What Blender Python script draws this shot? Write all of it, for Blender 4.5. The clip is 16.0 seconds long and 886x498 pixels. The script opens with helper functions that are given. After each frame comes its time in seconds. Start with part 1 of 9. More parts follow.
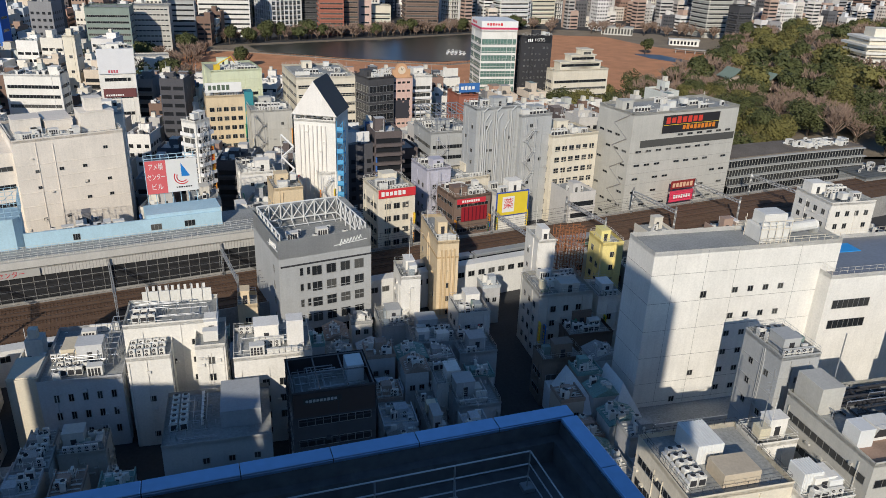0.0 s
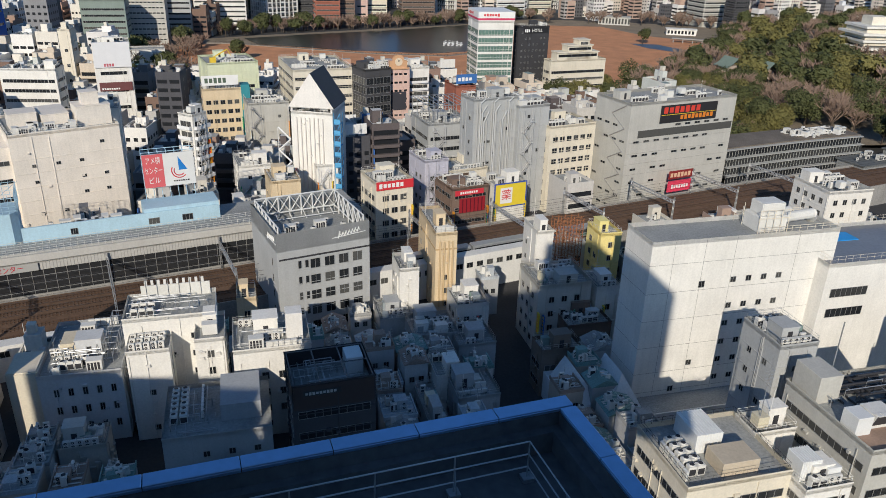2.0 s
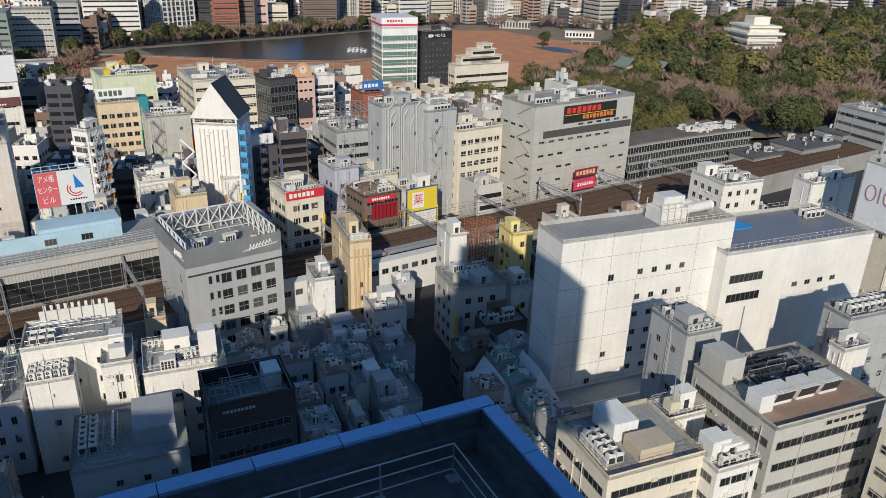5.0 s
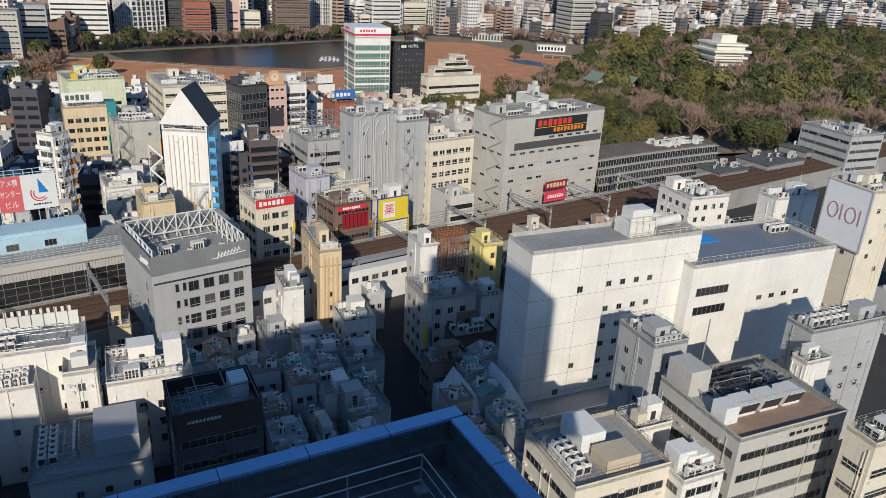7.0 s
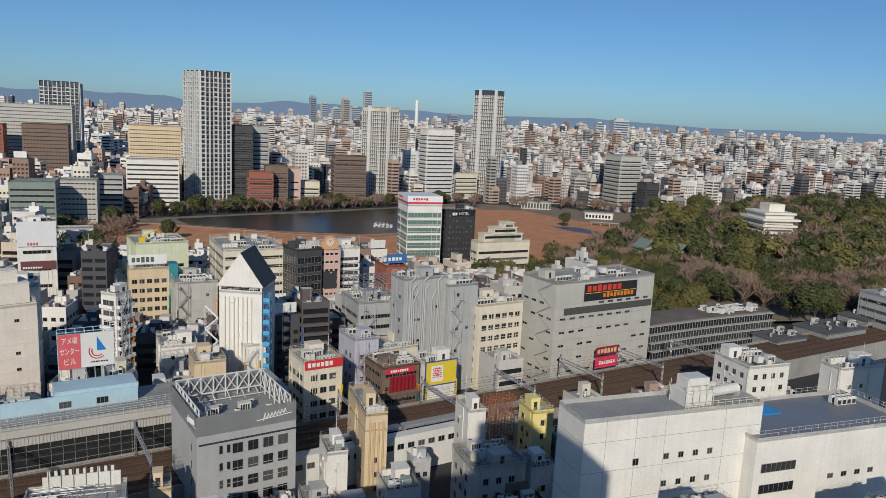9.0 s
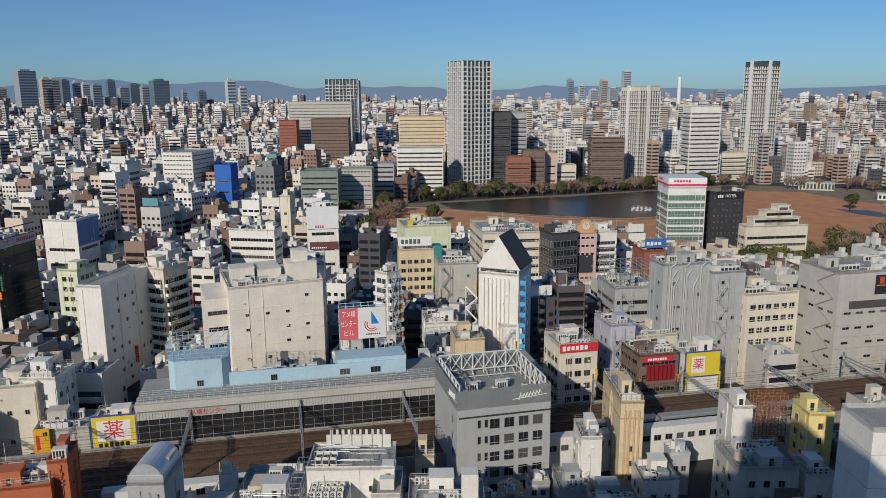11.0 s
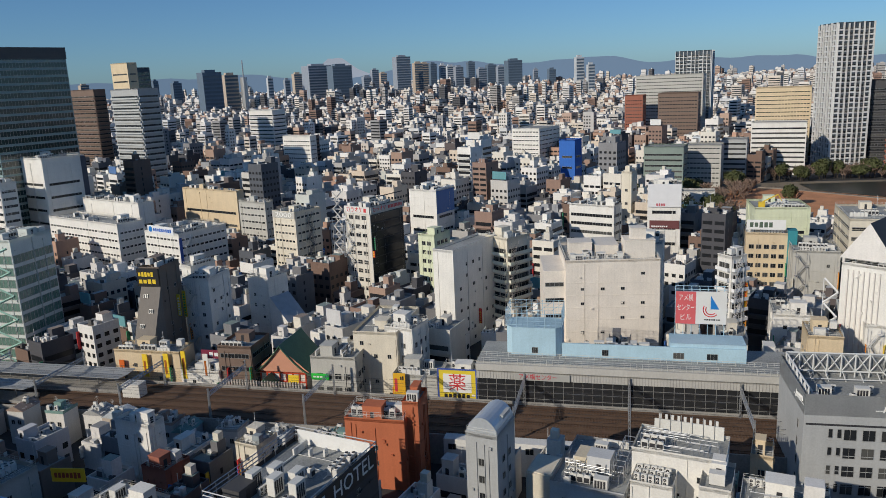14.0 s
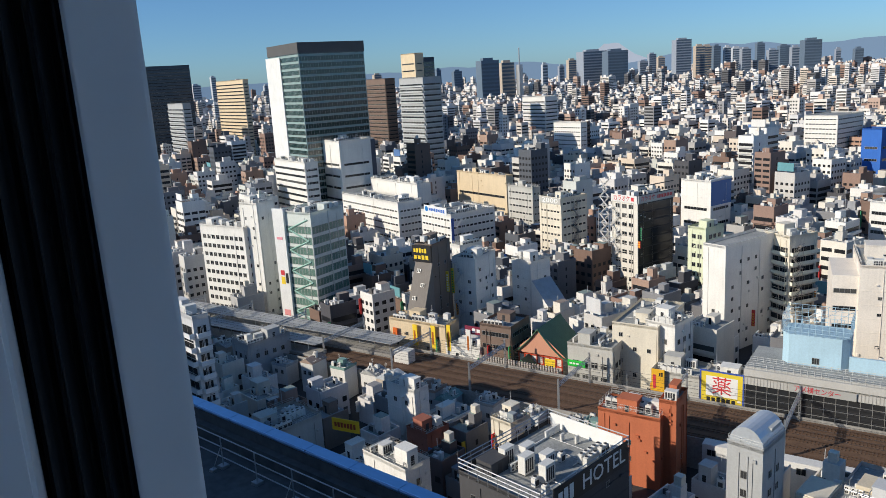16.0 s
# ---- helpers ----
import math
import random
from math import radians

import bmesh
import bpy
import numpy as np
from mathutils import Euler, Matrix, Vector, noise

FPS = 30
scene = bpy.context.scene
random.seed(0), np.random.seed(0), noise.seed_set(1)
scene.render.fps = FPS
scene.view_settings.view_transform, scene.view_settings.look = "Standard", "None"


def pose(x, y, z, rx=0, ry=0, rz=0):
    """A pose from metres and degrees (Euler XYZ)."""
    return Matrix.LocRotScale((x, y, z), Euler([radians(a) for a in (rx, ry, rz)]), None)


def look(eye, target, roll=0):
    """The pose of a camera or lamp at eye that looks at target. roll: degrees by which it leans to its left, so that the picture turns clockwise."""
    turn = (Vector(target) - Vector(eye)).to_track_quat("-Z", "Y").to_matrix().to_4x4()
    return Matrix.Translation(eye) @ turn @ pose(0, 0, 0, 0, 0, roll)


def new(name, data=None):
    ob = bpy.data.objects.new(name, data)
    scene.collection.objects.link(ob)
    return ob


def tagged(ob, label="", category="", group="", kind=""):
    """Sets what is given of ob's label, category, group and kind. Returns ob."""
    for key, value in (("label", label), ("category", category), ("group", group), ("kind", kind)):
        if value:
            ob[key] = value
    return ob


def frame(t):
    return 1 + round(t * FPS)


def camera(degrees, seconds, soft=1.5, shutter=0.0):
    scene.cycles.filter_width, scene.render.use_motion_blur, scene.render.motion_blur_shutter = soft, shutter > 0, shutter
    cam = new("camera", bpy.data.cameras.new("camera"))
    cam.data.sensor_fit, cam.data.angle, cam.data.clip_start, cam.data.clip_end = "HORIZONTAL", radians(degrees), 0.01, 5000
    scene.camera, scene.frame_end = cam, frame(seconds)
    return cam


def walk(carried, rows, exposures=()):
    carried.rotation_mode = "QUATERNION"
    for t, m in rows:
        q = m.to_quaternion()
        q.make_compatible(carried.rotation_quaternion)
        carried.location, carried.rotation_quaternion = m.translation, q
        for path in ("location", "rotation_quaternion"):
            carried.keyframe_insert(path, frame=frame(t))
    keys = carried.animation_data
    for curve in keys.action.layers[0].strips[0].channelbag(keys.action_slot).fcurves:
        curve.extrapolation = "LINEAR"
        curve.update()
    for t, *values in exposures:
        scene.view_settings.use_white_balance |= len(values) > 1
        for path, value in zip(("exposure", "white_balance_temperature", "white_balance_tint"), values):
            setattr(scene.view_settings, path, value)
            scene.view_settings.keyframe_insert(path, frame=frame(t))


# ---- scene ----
cam = camera(60.75, 16.0, 0.4)
# seconds, eye x y z, yaw (left of +y), pitch, roll
ROWS = [
    (0.0, -0.000, 0.000, 90.000, 1.94, -22.97, 2.08),
    (0.5, -0.000, 0.000, 90.000, 2.65, -23.09, 3.18),
    (1.0, -0.000, 0.000, 90.000, 2.93, -23.30, 3.01),
    (1.5, -0.000, 0.000, 90.000, 2.62, -23.41, 2.74),
    (2.0, -0.000, 0.000, 90.000, 1.78, -23.59, 1.72),
    (2.5, -0.000, 0.000, 90.000, 1.02, -23.67, 1.02),
    (3.0, -0.000, 0.000, 90.000, -0.48, -23.69, 1.26),
    (3.5, -0.000, 0.000, 90.000, -2.18, -23.58, 1.79),
    (4.0, -0.000, 0.000, 90.000, -3.52, -23.42, 1.95),
    (4.5, -0.000, 0.000, 90.000, -4.53, -23.16, 1.66),
    (7.0, -0.000, 0.000, 90.000, -7.63, -22.12, 3.17),
    (7.5, -0.000, 0.000, 90.000, -7.27, -17.30, 3.72),
    (8.0, -0.015, 0.035, 90.000, -6.41, -10.35, 3.61),
    (8.5, -0.031, 0.069, 90.000, -5.41, -9.66, 3.25),
    (9.0, -0.046, 0.104, 90.000, -3.15, -9.98, 2.75),
    (9.5, -0.062, 0.138, 90.000, 2.87, -10.57, 1.69),
    (12.0, -0.138, 0.312, 90.000, 23.32, -12.35, -1.00),
    (12.5, -0.154, 0.346, 90.000, 27.47, -12.58, -1.37),
    (13.0, -0.169, 0.381, 90.000, 31.33, -12.73, -1.77),
    (13.5, -0.185, 0.415, 90.000, 35.45, -12.85, -2.02),
    (14.0, -0.200, 0.450, 90.000, 42.20, -12.79, -2.50),
    (14.5, -0.200, 0.450, 90.000, 47.15, -12.65, -2.74),
    (15.0, -0.200, 0.450, 90.000, 52.59, -12.69, -2.81),
    (15.5, -0.200, 0.450, 90.000, 57.94, -12.92, -3.11),
    (16.0, -0.200, 0.422, 90.000, 62.50, -12.75, -3.51),
]


def shot(x, y, z, yaw, pitch, roll):
    a, p = radians(yaw), radians(pitch)
    way = Vector((-math.sin(a) * math.cos(p), math.cos(a) * math.cos(p), math.sin(p)))
    return look((x, y, z), Vector((x, y, z)) + way * 10, roll)


walk(cam, [(t, shot(x, y, z, yaw, pitch, roll)) for t, x, y, z, yaw, pitch, roll in ROWS],
     exposures=[(0.0, 0.23), (7.5, 0.24), (8.2, -0.03), (9.5, -0.05), (12.0, -0.1), (13.0, -0.09), (14.5, 0.02), (15.2, 0.12), (15.6, 0.24), (16.0, 0.42)])

# ---- light ----
SUN_YAW, SUN_UP = 171.0, 25.0            # where the sun stands: degrees left of +y, and above the horizon
sun_way = Vector((-math.sin(radians(SUN_YAW)) * math.cos(radians(SUN_UP)), math.cos(radians(SUN_YAW)) * math.cos(radians(SUN_UP)), math.sin(radians(SUN_UP))))
world = bpy.data.worlds.new("world")
scene.world = world
world.use_nodes = True
wn = world.node_tree.nodes
sky = wn.new("ShaderNodeTexSky")
sky.sky_type, sky.sun_disc = "NISHITA", False
sky.sun_elevation, sky.sun_rotation = radians(SUN_UP), radians(-SUN_YAW)
sky.altitude, sky.air_density, sky.dust_density, sky.ozone_density = 80, 0.8, 0.4, 4.0
wn["Background"].inputs["Strength"].default_value = 0.073
cool = wn.new("ShaderNodeMix")
cool.data_type, cool.blend_type = "RGBA", "MULTIPLY"
cool.inputs["Factor"].default_value, cool.inputs["B"].default_value = 1.0, (0.63, 0.86, 1.06, 1)
world.node_tree.links.new(sky.outputs[0], cool.inputs["A"])
veil = wn.new("ShaderNodeMix")
veil.data_type, veil.blend_type = "RGBA", "ADD"
veil.inputs["Factor"].default_value, veil.inputs["B"].default_value = 1.0, (0.15, 0.35, 0.5, 1)
world.node_tree.links.new(cool.outputs["Result"], veil.inputs["A"])
world.node_tree.links.new(veil.outputs["Result"], wn["Background"].inputs[0])
lamp = bpy.data.lights.new("sun", "SUN")
lamp.energy, lamp.angle, lamp.color = 3.4, radians(0.53), (1.0, 0.91, 0.77)
sun = new("sun", lamp)
sun.matrix_world = look(sun_way * 300, (0, 0, 0))


# ---- materials ----
MATS = {}


def material(name, color, rough=0.7, metal=0.0, spec=0.4, var=0.12, scale=0.5, bump=0.0, streak=0.0, tint=False, island=0.0):
    """A painted, worn surface: colour (or the object's own colour), stains at two scales, rain streaks and fine relief."""
    if name in MATS:
        return MATS[name]
    m = bpy.data.materials.new(name)
    m.use_nodes = True
    nt, lk = m.node_tree.nodes, m.node_tree.links.new
    p = nt["Principled BSDF"]
    p.inputs["Roughness"].default_value, p.inputs["Metallic"].default_value = rough, metal
    p.inputs["Specular IOR Level"].default_value = spec
    co = nt.new("ShaderNodeNewGeometry")
    big, fine = nt.new("ShaderNodeTexNoise"), nt.new("ShaderNodeTexNoise")
    big.inputs["Scale"].default_value, big.inputs["Detail"].default_value = scale * 0.25, 6
    fine.inputs["Scale"].default_value, fine.inputs["Detail"].default_value = scale * 4, 5
    lk(co.outputs["Position"], big.inputs["Vector"])
    lk(co.outputs["Position"], fine.inputs["Vector"])
    add = nt.new("ShaderNodeMath")
    add.operation = "ADD"
    lk(big.outputs["Fac"], add.inputs[0])
    lk(fine.outputs["Fac"], add.inputs[1])
    val = add.outputs[0]
    if streak:
        mp, st = nt.new("ShaderNodeMapping"), nt.new("ShaderNodeTexNoise")
        mp.inputs["Scale"].default_value = (1.3, 1.3, 0.06)
        st.inputs["Scale"].default_value, st.inputs["Detail"].default_value = 1.0, 4
        lk(co.outputs["Position"], mp.inputs["Vector"])
        lk(mp.outputs["Vector"], st.inputs["Vector"])
        mx = nt.new("ShaderNodeMath")
        mx.operation = "MULTIPLY_ADD"
        lk(st.outputs["Fac"], mx.inputs[0])
        mx.inputs[1].default_value = streak
        lk(val, mx.inputs[2])
        val = mx.outputs[0]
    rng = nt.new("ShaderNodeMapRange")
    mid = 1.0 + streak * 0.5
    rng.inputs["From Min"].default_value, rng.inputs["From Max"].default_value = mid - 0.45, mid + 0.45
    rng.inputs["To Min"].default_value, rng.inputs["To Max"].default_value = 1 - var, 1 + var * 0.35
    lk(val, rng.inputs["Value"])
    mul = nt.new("ShaderNodeMix")
    mul.data_type, mul.blend_type = "RGBA", "MULTIPLY"
    mul.inputs["Factor"].default_value = 1.0
    lk(rng.outputs[0], mul.inputs["B"])
    if tint:
        oi = nt.new("ShaderNodeObjectInfo")
        lk(oi.outputs["Color"], mul.inputs["A"])
    else:
        mul.inputs["A"].default_value = (*color, 1)
    out = mul.outputs["Result"]
    if island:
        ramp = nt.new("ShaderNodeValToRGB")
        pal = island
        ramp.color_ramp.interpolation = "CONSTANT"
        while len(ramp.color_ramp.elements) < len(pal):
            ramp.color_ramp.elements.new(1.0)
        for k, c in enumerate(pal):
            ramp.color_ramp.elements[k].position = k / len(pal)
            ramp.color_ramp.elements[k].color = (*c, 1)
        lk(co.outputs["Random Per Island"], ramp.inputs["Fac"])
        lk(ramp.outputs["Color"], mul.inputs["A"])
    lk(out, p.inputs["Base Color"])
    if bump:
        bp = nt.new("ShaderNodeBump")
        bp.inputs["Strength"].default_value, bp.inputs["Distance"].default_value = bump, 0.05
        lk(fine.outputs["Fac"], bp.inputs["Height"])
        lk(bp.outputs["Normal"], p.inputs["Normal"])
    MATS[name] = m
    return m


WALL = material("painted_wall", (1, 1, 1), 0.75, var=0.19, scale=0.7, streak=0.6, bump=0.2, tint=True)
ROOF = material("roof_membrane", (0.36, 0.37, 0.36), 0.85, var=0.45, scale=0.6, bump=0.2)
GLASS = material("window_glass", (0.025, 0.028, 0.032), 0.14, spec=0.3, var=0.5, scale=0.3)
gn, gl = GLASS.node_tree.nodes, GLASS.node_tree.links
pick = gn.new("ShaderNodeObjectInfo")
blind = gn.new("ShaderNodeMapRange")
blind.interpolation_type = "STEPPED"
blind.inputs["Steps"].default_value = 3
blind.inputs["From Min"].default_value, blind.inputs["From Max"].default_value = 0.45, 1.0
blind.inputs["To Min"].default_value, blind.inputs["To Max"].default_value = 0.0, 0.17
drawn = gn.new("ShaderNodeMix")
drawn.data_type = "RGBA"
drawn.inputs["B"].default_value = (0.42, 0.41, 0.37, 1)
base = gn["Principled BSDF"].inputs["Base Color"]
gl.new(base.links[0].from_socket, drawn.inputs["A"])
gl.new(pick.outputs["Random"], blind.inputs["Value"])
gl.new(blind.outputs["Result"], drawn.inputs["Factor"])
gl.new(drawn.outputs["Result"], base)
CURTAIN = material("curtain_glass", (0.02, 0.05, 0.048), 0.08, spec=0.8, var=0.6, scale=0.3)
PALEGLASS = material("pale_green_glass", (0.15, 0.25, 0.21), 0.12, spec=0.6, var=0.5, scale=0.3)
FRAME = material("aluminium_frame", (0.42, 0.42, 0.41), 0.45, metal=0.6, var=0.15)
STEEL = material("galvanised_steel", (0.5, 0.51, 0.52), 0.45, metal=0.7, var=0.25, scale=2)
UNIT = material("unit_casing", (0.72, 0.71, 0.67), 0.55, var=0.2, scale=1.5, streak=0.4)
TANK = material("tank_plastic", (0.66, 0.6, 0.45), 0.55, var=0.25, scale=1.2, streak=0.5)
DARK = material("dark_grille", (0.04, 0.04, 0.045), 0.6, var=0.3, scale=3)
ASPHALT = material("asphalt", (0.055, 0.055, 0.058), 0.9, var=0.4, scale=0.4, bump=0.2)
CONCRETE = material("concrete", (0.34, 0.33, 0.31), 0.85, var=0.4, scale=0.5, streak=0.6, bump=0.2)
BALLAST = material("track_ballast", (0.16, 0.095, 0.06), 0.95, var=0.5, scale=2.5, bump=0.5)
SLEEPER = material("stained_sleeper", (0.15, 0.1, 0.075), 0.9, var=0.4, scale=2)
RUST = material("rail_steel", (0.16, 0.1, 0.07), 0.5, metal=0.5, var=0.3, scale=3)

PALETTE_A = [(0.6, 0.6, 0.58), (0.72, 0.7, 0.66), (0.46, 0.46, 0.46), (0.5, 0.43, 0.36), (0.28, 0.28, 0.29)]
COLORS = {"white": (0.78, 0.76, 0.71), "grey": (0.42, 0.43, 0.43), "greyc": (0.5, 0.49, 0.45), "tan": (0.68, 0.55, 0.37), "cream": (0.72, 0.66, 0.54),
          "dark": (0.07, 0.07, 0.075), "black": (0.045, 0.045, 0.05), "brown": (0.2, 0.14, 0.11), "brick": (0.33, 0.12, 0.08), "yellow": (0.85, 0.72, 0.3),
          "lilac": (0.5, 0.49, 0.56), "pink": (0.62, 0.44, 0.38), "paleblue": (0.46, 0.63, 0.72), "palegreen": (0.68, 0.72, 0.52), "karaoke": (0.72, 0.68, 0.6),
          "orange": (0.5, 0.15, 0.07), "blue": (0.03, 0.14, 0.5), "greengrey": (0.24, 0.3, 0.27), "creampink": (0.82, 0.75, 0.66), "palegrey": (0.56, 0.57, 0.58), "glassgreen": (0.26, 0.36, 0.35), "glasswhite": (0.62, 0.66, 0.62),
          "browngrey": (0.2, 0.16, 0.13), "darkglass": (0.06, 0.085, 0.11)}


# ---- mesh helpers ----
def box(bm, x0, y0, z0, x1, y1, z1, mat=0):
    v = [bm.verts.new(p) for p in ((x0, y0, z0), (x1, y0, z0), (x1, y1, z0), (x0, y1, z0), (x0, y0, z1), (x1, y0, z1), (x1, y1, z1), (x0, y1, z1))]
    for q in ((3, 2, 1, 0), (4, 5, 6, 7), (0, 1, 5, 4), (1, 2, 6, 5), (2, 3, 7, 6), (3, 0, 4, 7)):
        f = bm.faces.new([v[i] for i in q])
        f.material_index = mat
    return v


def tube(bm, a, b, r, n=6, mat=0):
    a, b = Vector(a), Vector(b)
    q = (b - a).to_track_quat("Z", "Y")
    rings = [[bm.verts.new(e + q @ Vector((r * math.cos(2 * math.pi * k / n), r * math.sin(2 * math.pi * k / n), 0))) for k in range(n)] for e in (a, b)]
    for k in range(n):
        bm.faces.new((rings[0][k], rings[0][(k + 1) % n], rings[1][(k + 1) % n], rings[1][k])).material_index = mat
    bm.faces.new(rings[0][::-1]).material_index = mat
    bm.faces.new(rings[1]).material_index = mat


def mesh_of(name, bm, *mats):
    me = bpy.data.meshes.new(name)
    bm.to_mesh(me)
    bm.free()
    for m in mats:
        me.materials.append(m)
    return me


def part(name, bm, mats, parent, label="", color=None):
    """One mesh object under a thing or a part."""
    me = bm if isinstance(bm, bpy.types.Mesh) else mesh_of(name, bm, *(mats if isinstance(mats, (list, tuple)) else [mats]))
    ob = new(name, me)
    ob.parent = parent
    if label:
        tagged(ob, label)
    if color:
        ob.color = (*color, 1)
    return ob


def thing(name, m, label, category, group="", kind=""):
    ob = new(name)
    ob.matrix_basis = m
    return tagged(ob, label, category, group, kind)


def solo(name, bm, mats, m, label, category, group="", kind="", color=None):
    ob = part(name, bm, mats, None, "", color)
    ob.matrix_basis = m
    return tagged(ob, label, category, group, kind)


# ---- ground ----
bm = bmesh.new()
box(bm, -4900, -300, -2, 4900, 4900, 0)
solo("ground", bm, ASPHALT, Matrix(), "dark asphalt city ground reaching the horizon", "ground", kind="structure")

# ---- buildings ----
PLACED = []
B = {}                                   # the buildings by their names here: root, width, depth, height
RAIL_A = 28.5
RAIL = pose(0, 0, 0, 0, 0, RAIL_A)       # local x runs along the railway, local y across it
NEAR, FAR, DECK = 160.0, 181.0, 6.6
WINDOWS = {}


def window_mesh(w, h, bars=1, glass=None, f=0.07):
    key = (round(w, 1), round(h, 1), bars, glass.name if glass else "", f)
    if key not in WINDOWS:
        b = bmesh.new()
        w, h = key[0], key[1]
        box(b, -w / 2, -0.06, 0, w / 2, 0.02, f, 0)
        box(b, -w / 2, -0.06, h - f, w / 2, 0.02, h, 0)
        for k in range(bars + 2):
            x = -w / 2 + (w - f) * k / (bars + 1)
            box(b, x, -0.06, f, x + f, 0.02, h - f, 0)
        box(b, -w / 2 + f * 0.5, -0.012, f * 0.5, w / 2 - f * 0.5, 0.02, h - f * 0.5, 1)
        WINDOWS[key] = mesh_of("window", b, WALL if f > 0.2 else FRAME, glass or GLASS)
    return WINDOWS[key]


def balcony_mesh(w, solid):
    key = ("balcony", round(w, 0), solid)
    if key not in WINDOWS:
        b = bmesh.new()
        w = key[1]
        box(b, 0, -1.15, 0, w, 0, 0.16 if solid else 0.34)
        if solid:
            box(b, 0, -1.15, 0.16, w, -1.03, 1.1)
            for x in (0, w - 0.12):
                box(b, x, -1.03, 0.16, x + 0.12, 0, 1.1)
        else:
            for z in (0.35, 0.7, 1.08):
                box(b, 0, -1.12, z, w, -1.07, z + 0.05)
        WINDOWS[key] = mesh_of("balcony", b, WALL)
    return WINDOWS[key]


def slab_mesh(w):
    """A thin white storey slab with its glass-backed rail."""
    key = ("slab", round(w, 0))
    if key not in WINDOWS:
        b = bmesh.new()
        box(b, 0, -1.3, -0.2, key[1], 0, 0.35)
        for k in range(int(key[1] / 3.2) + 1):
            box(b, k * 3.2, -1.3, 0.35, k * 3.2 + 0.5, 0, 3.0)
        box(b, 0, -1.3, 1.3, key[1], -1.22, 1.55)
        WINDOWS[key] = mesh_of("balcony", b, WALL)
    return WINDOWS[key]


CELLS, FILED = {}, [0]
CELL = 70.0


def overlaps(x, y, r):
    """Whether a point lies within r of any footprint so far; footprints are filed by the cells that they touch."""
    for p in PLACED[FILED[0]:]:
        px, py, w, d, h, a = p
        c, s = math.cos(radians(a)), math.sin(radians(a))
        xs = [px, px + w * c, px - d * s, px + w * c - d * s]
        ys = [py, py + w * s, py + d * c, py + w * s + d * c]
        for i in range(int((min(xs) - 20) // CELL), int((max(xs) + 20) // CELL) + 1):
            for j in range(int((min(ys) - 20) // CELL), int((max(ys) + 20) // CELL) + 1):
                CELLS.setdefault((i, j), []).append((px, py, w, d, c, s))
    FILED[0] = len(PLACED)
    for px, py, w, d, c, s in CELLS.get((int(x // CELL), int(y // CELL)), ()):
        u, v = (x - px) * c + (y - py) * s, -(x - px) * s + (y - py) * c
        if -r < u < w + r and -r < v < d + r:
            return True
    return False


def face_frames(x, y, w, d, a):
    """The faces that get detail: the front, and the side turned to the camera's view."""
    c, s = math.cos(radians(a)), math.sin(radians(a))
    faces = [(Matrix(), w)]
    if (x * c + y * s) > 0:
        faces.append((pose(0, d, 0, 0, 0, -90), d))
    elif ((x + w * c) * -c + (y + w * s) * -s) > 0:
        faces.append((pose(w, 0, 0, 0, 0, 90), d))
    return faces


RECESS = {"oriental_hotel": 4.4, "centurion": 3.2}          # roof decks that lie deep behind their parapets
BARE_ROOFS = {"oriental_hotel", "centurion", "white_block", "white_lower", "ame_store", "grey_school", "cream_curve", "century_front", "century_back", "low_ac_roof", "frontier", "white_step"}


def building(name, x, y, w, d, h, a, col, style, label=""):
    rnd = random.Random(name)
    col = COLORS[col] if isinstance(col, str) else col
    root = thing("building", pose(x, y, 0, 0, 0, a), label or WORDS.get(style, "city building with flat roof and plain windows"), "building", "town buildings")
    PLACED.append((x, y, w, d, h, a))
    B[name] = (root, w, d, h)
    b = bmesh.new()
    v = box(b, 0, 0, 0, w, d, h)
    b.faces.ensure_lookup_table()
    top = b.faces[1]
    bmesh.ops.inset_individual(b, faces=[top], thickness=min(0.3, w * 0.1))
    for vv in top.verts:
        vv.co.z -= RECESS.get(name, 0.9)
    top.material_index = 1
    part("wall", b, [WALL, ROOF], root, "", col)
    if style not in ("block", "lower", "store", "curtain", "oriental") and math.hypot(x, y) < 480:
        trims = rnd.random()
        b = bmesh.new()
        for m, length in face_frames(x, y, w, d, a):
            k = len(b.verts)
            if trims < 0.55:
                st = rnd.choice((3.5, 3.7, 3.9))
                for q in range(1, int(h // st)):
                    box(b, 0.05, -0.07, q * st - 0.1, length - 0.05, 0, q * st + 0.05)
            for q in range(rnd.randint(1, 3)):
                px = rnd.uniform(0.2, length - 0.3)
                box(b, px, -0.16, 0.2, px + 0.11, 0, h - rnd.uniform(0.5, 3))
            for q in range(rnd.randint(2, 7)):
                px, pz = rnd.uniform(0.3, max(0.4, length - 1.2)), rnd.uniform(3, max(4, h - 2.5))
                box(b, px, -0.35, pz, px + rnd.uniform(0.4, 0.9), 0, pz + rnd.uniform(0.3, 0.65))
            box(b, -0.06, -0.06, h - 0.25, length + 0.06, 0, h + 0.04)
            b.verts.ensure_lookup_table()
            for vv in b.verts[k:]:
                vv.co = m @ vv.co
        tagged(part("facade_trim", b, WALL, root, "", [c * 0.94 for c in col]), kind="stuff")
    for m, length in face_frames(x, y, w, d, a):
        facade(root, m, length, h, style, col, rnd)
    if name not in BARE_ROOFS:
        rooftop(root, w, d, h, math.hypot(x, y), pose(x, y, 0, 0, 0, a), rnd, col)
    return root


AC = {}


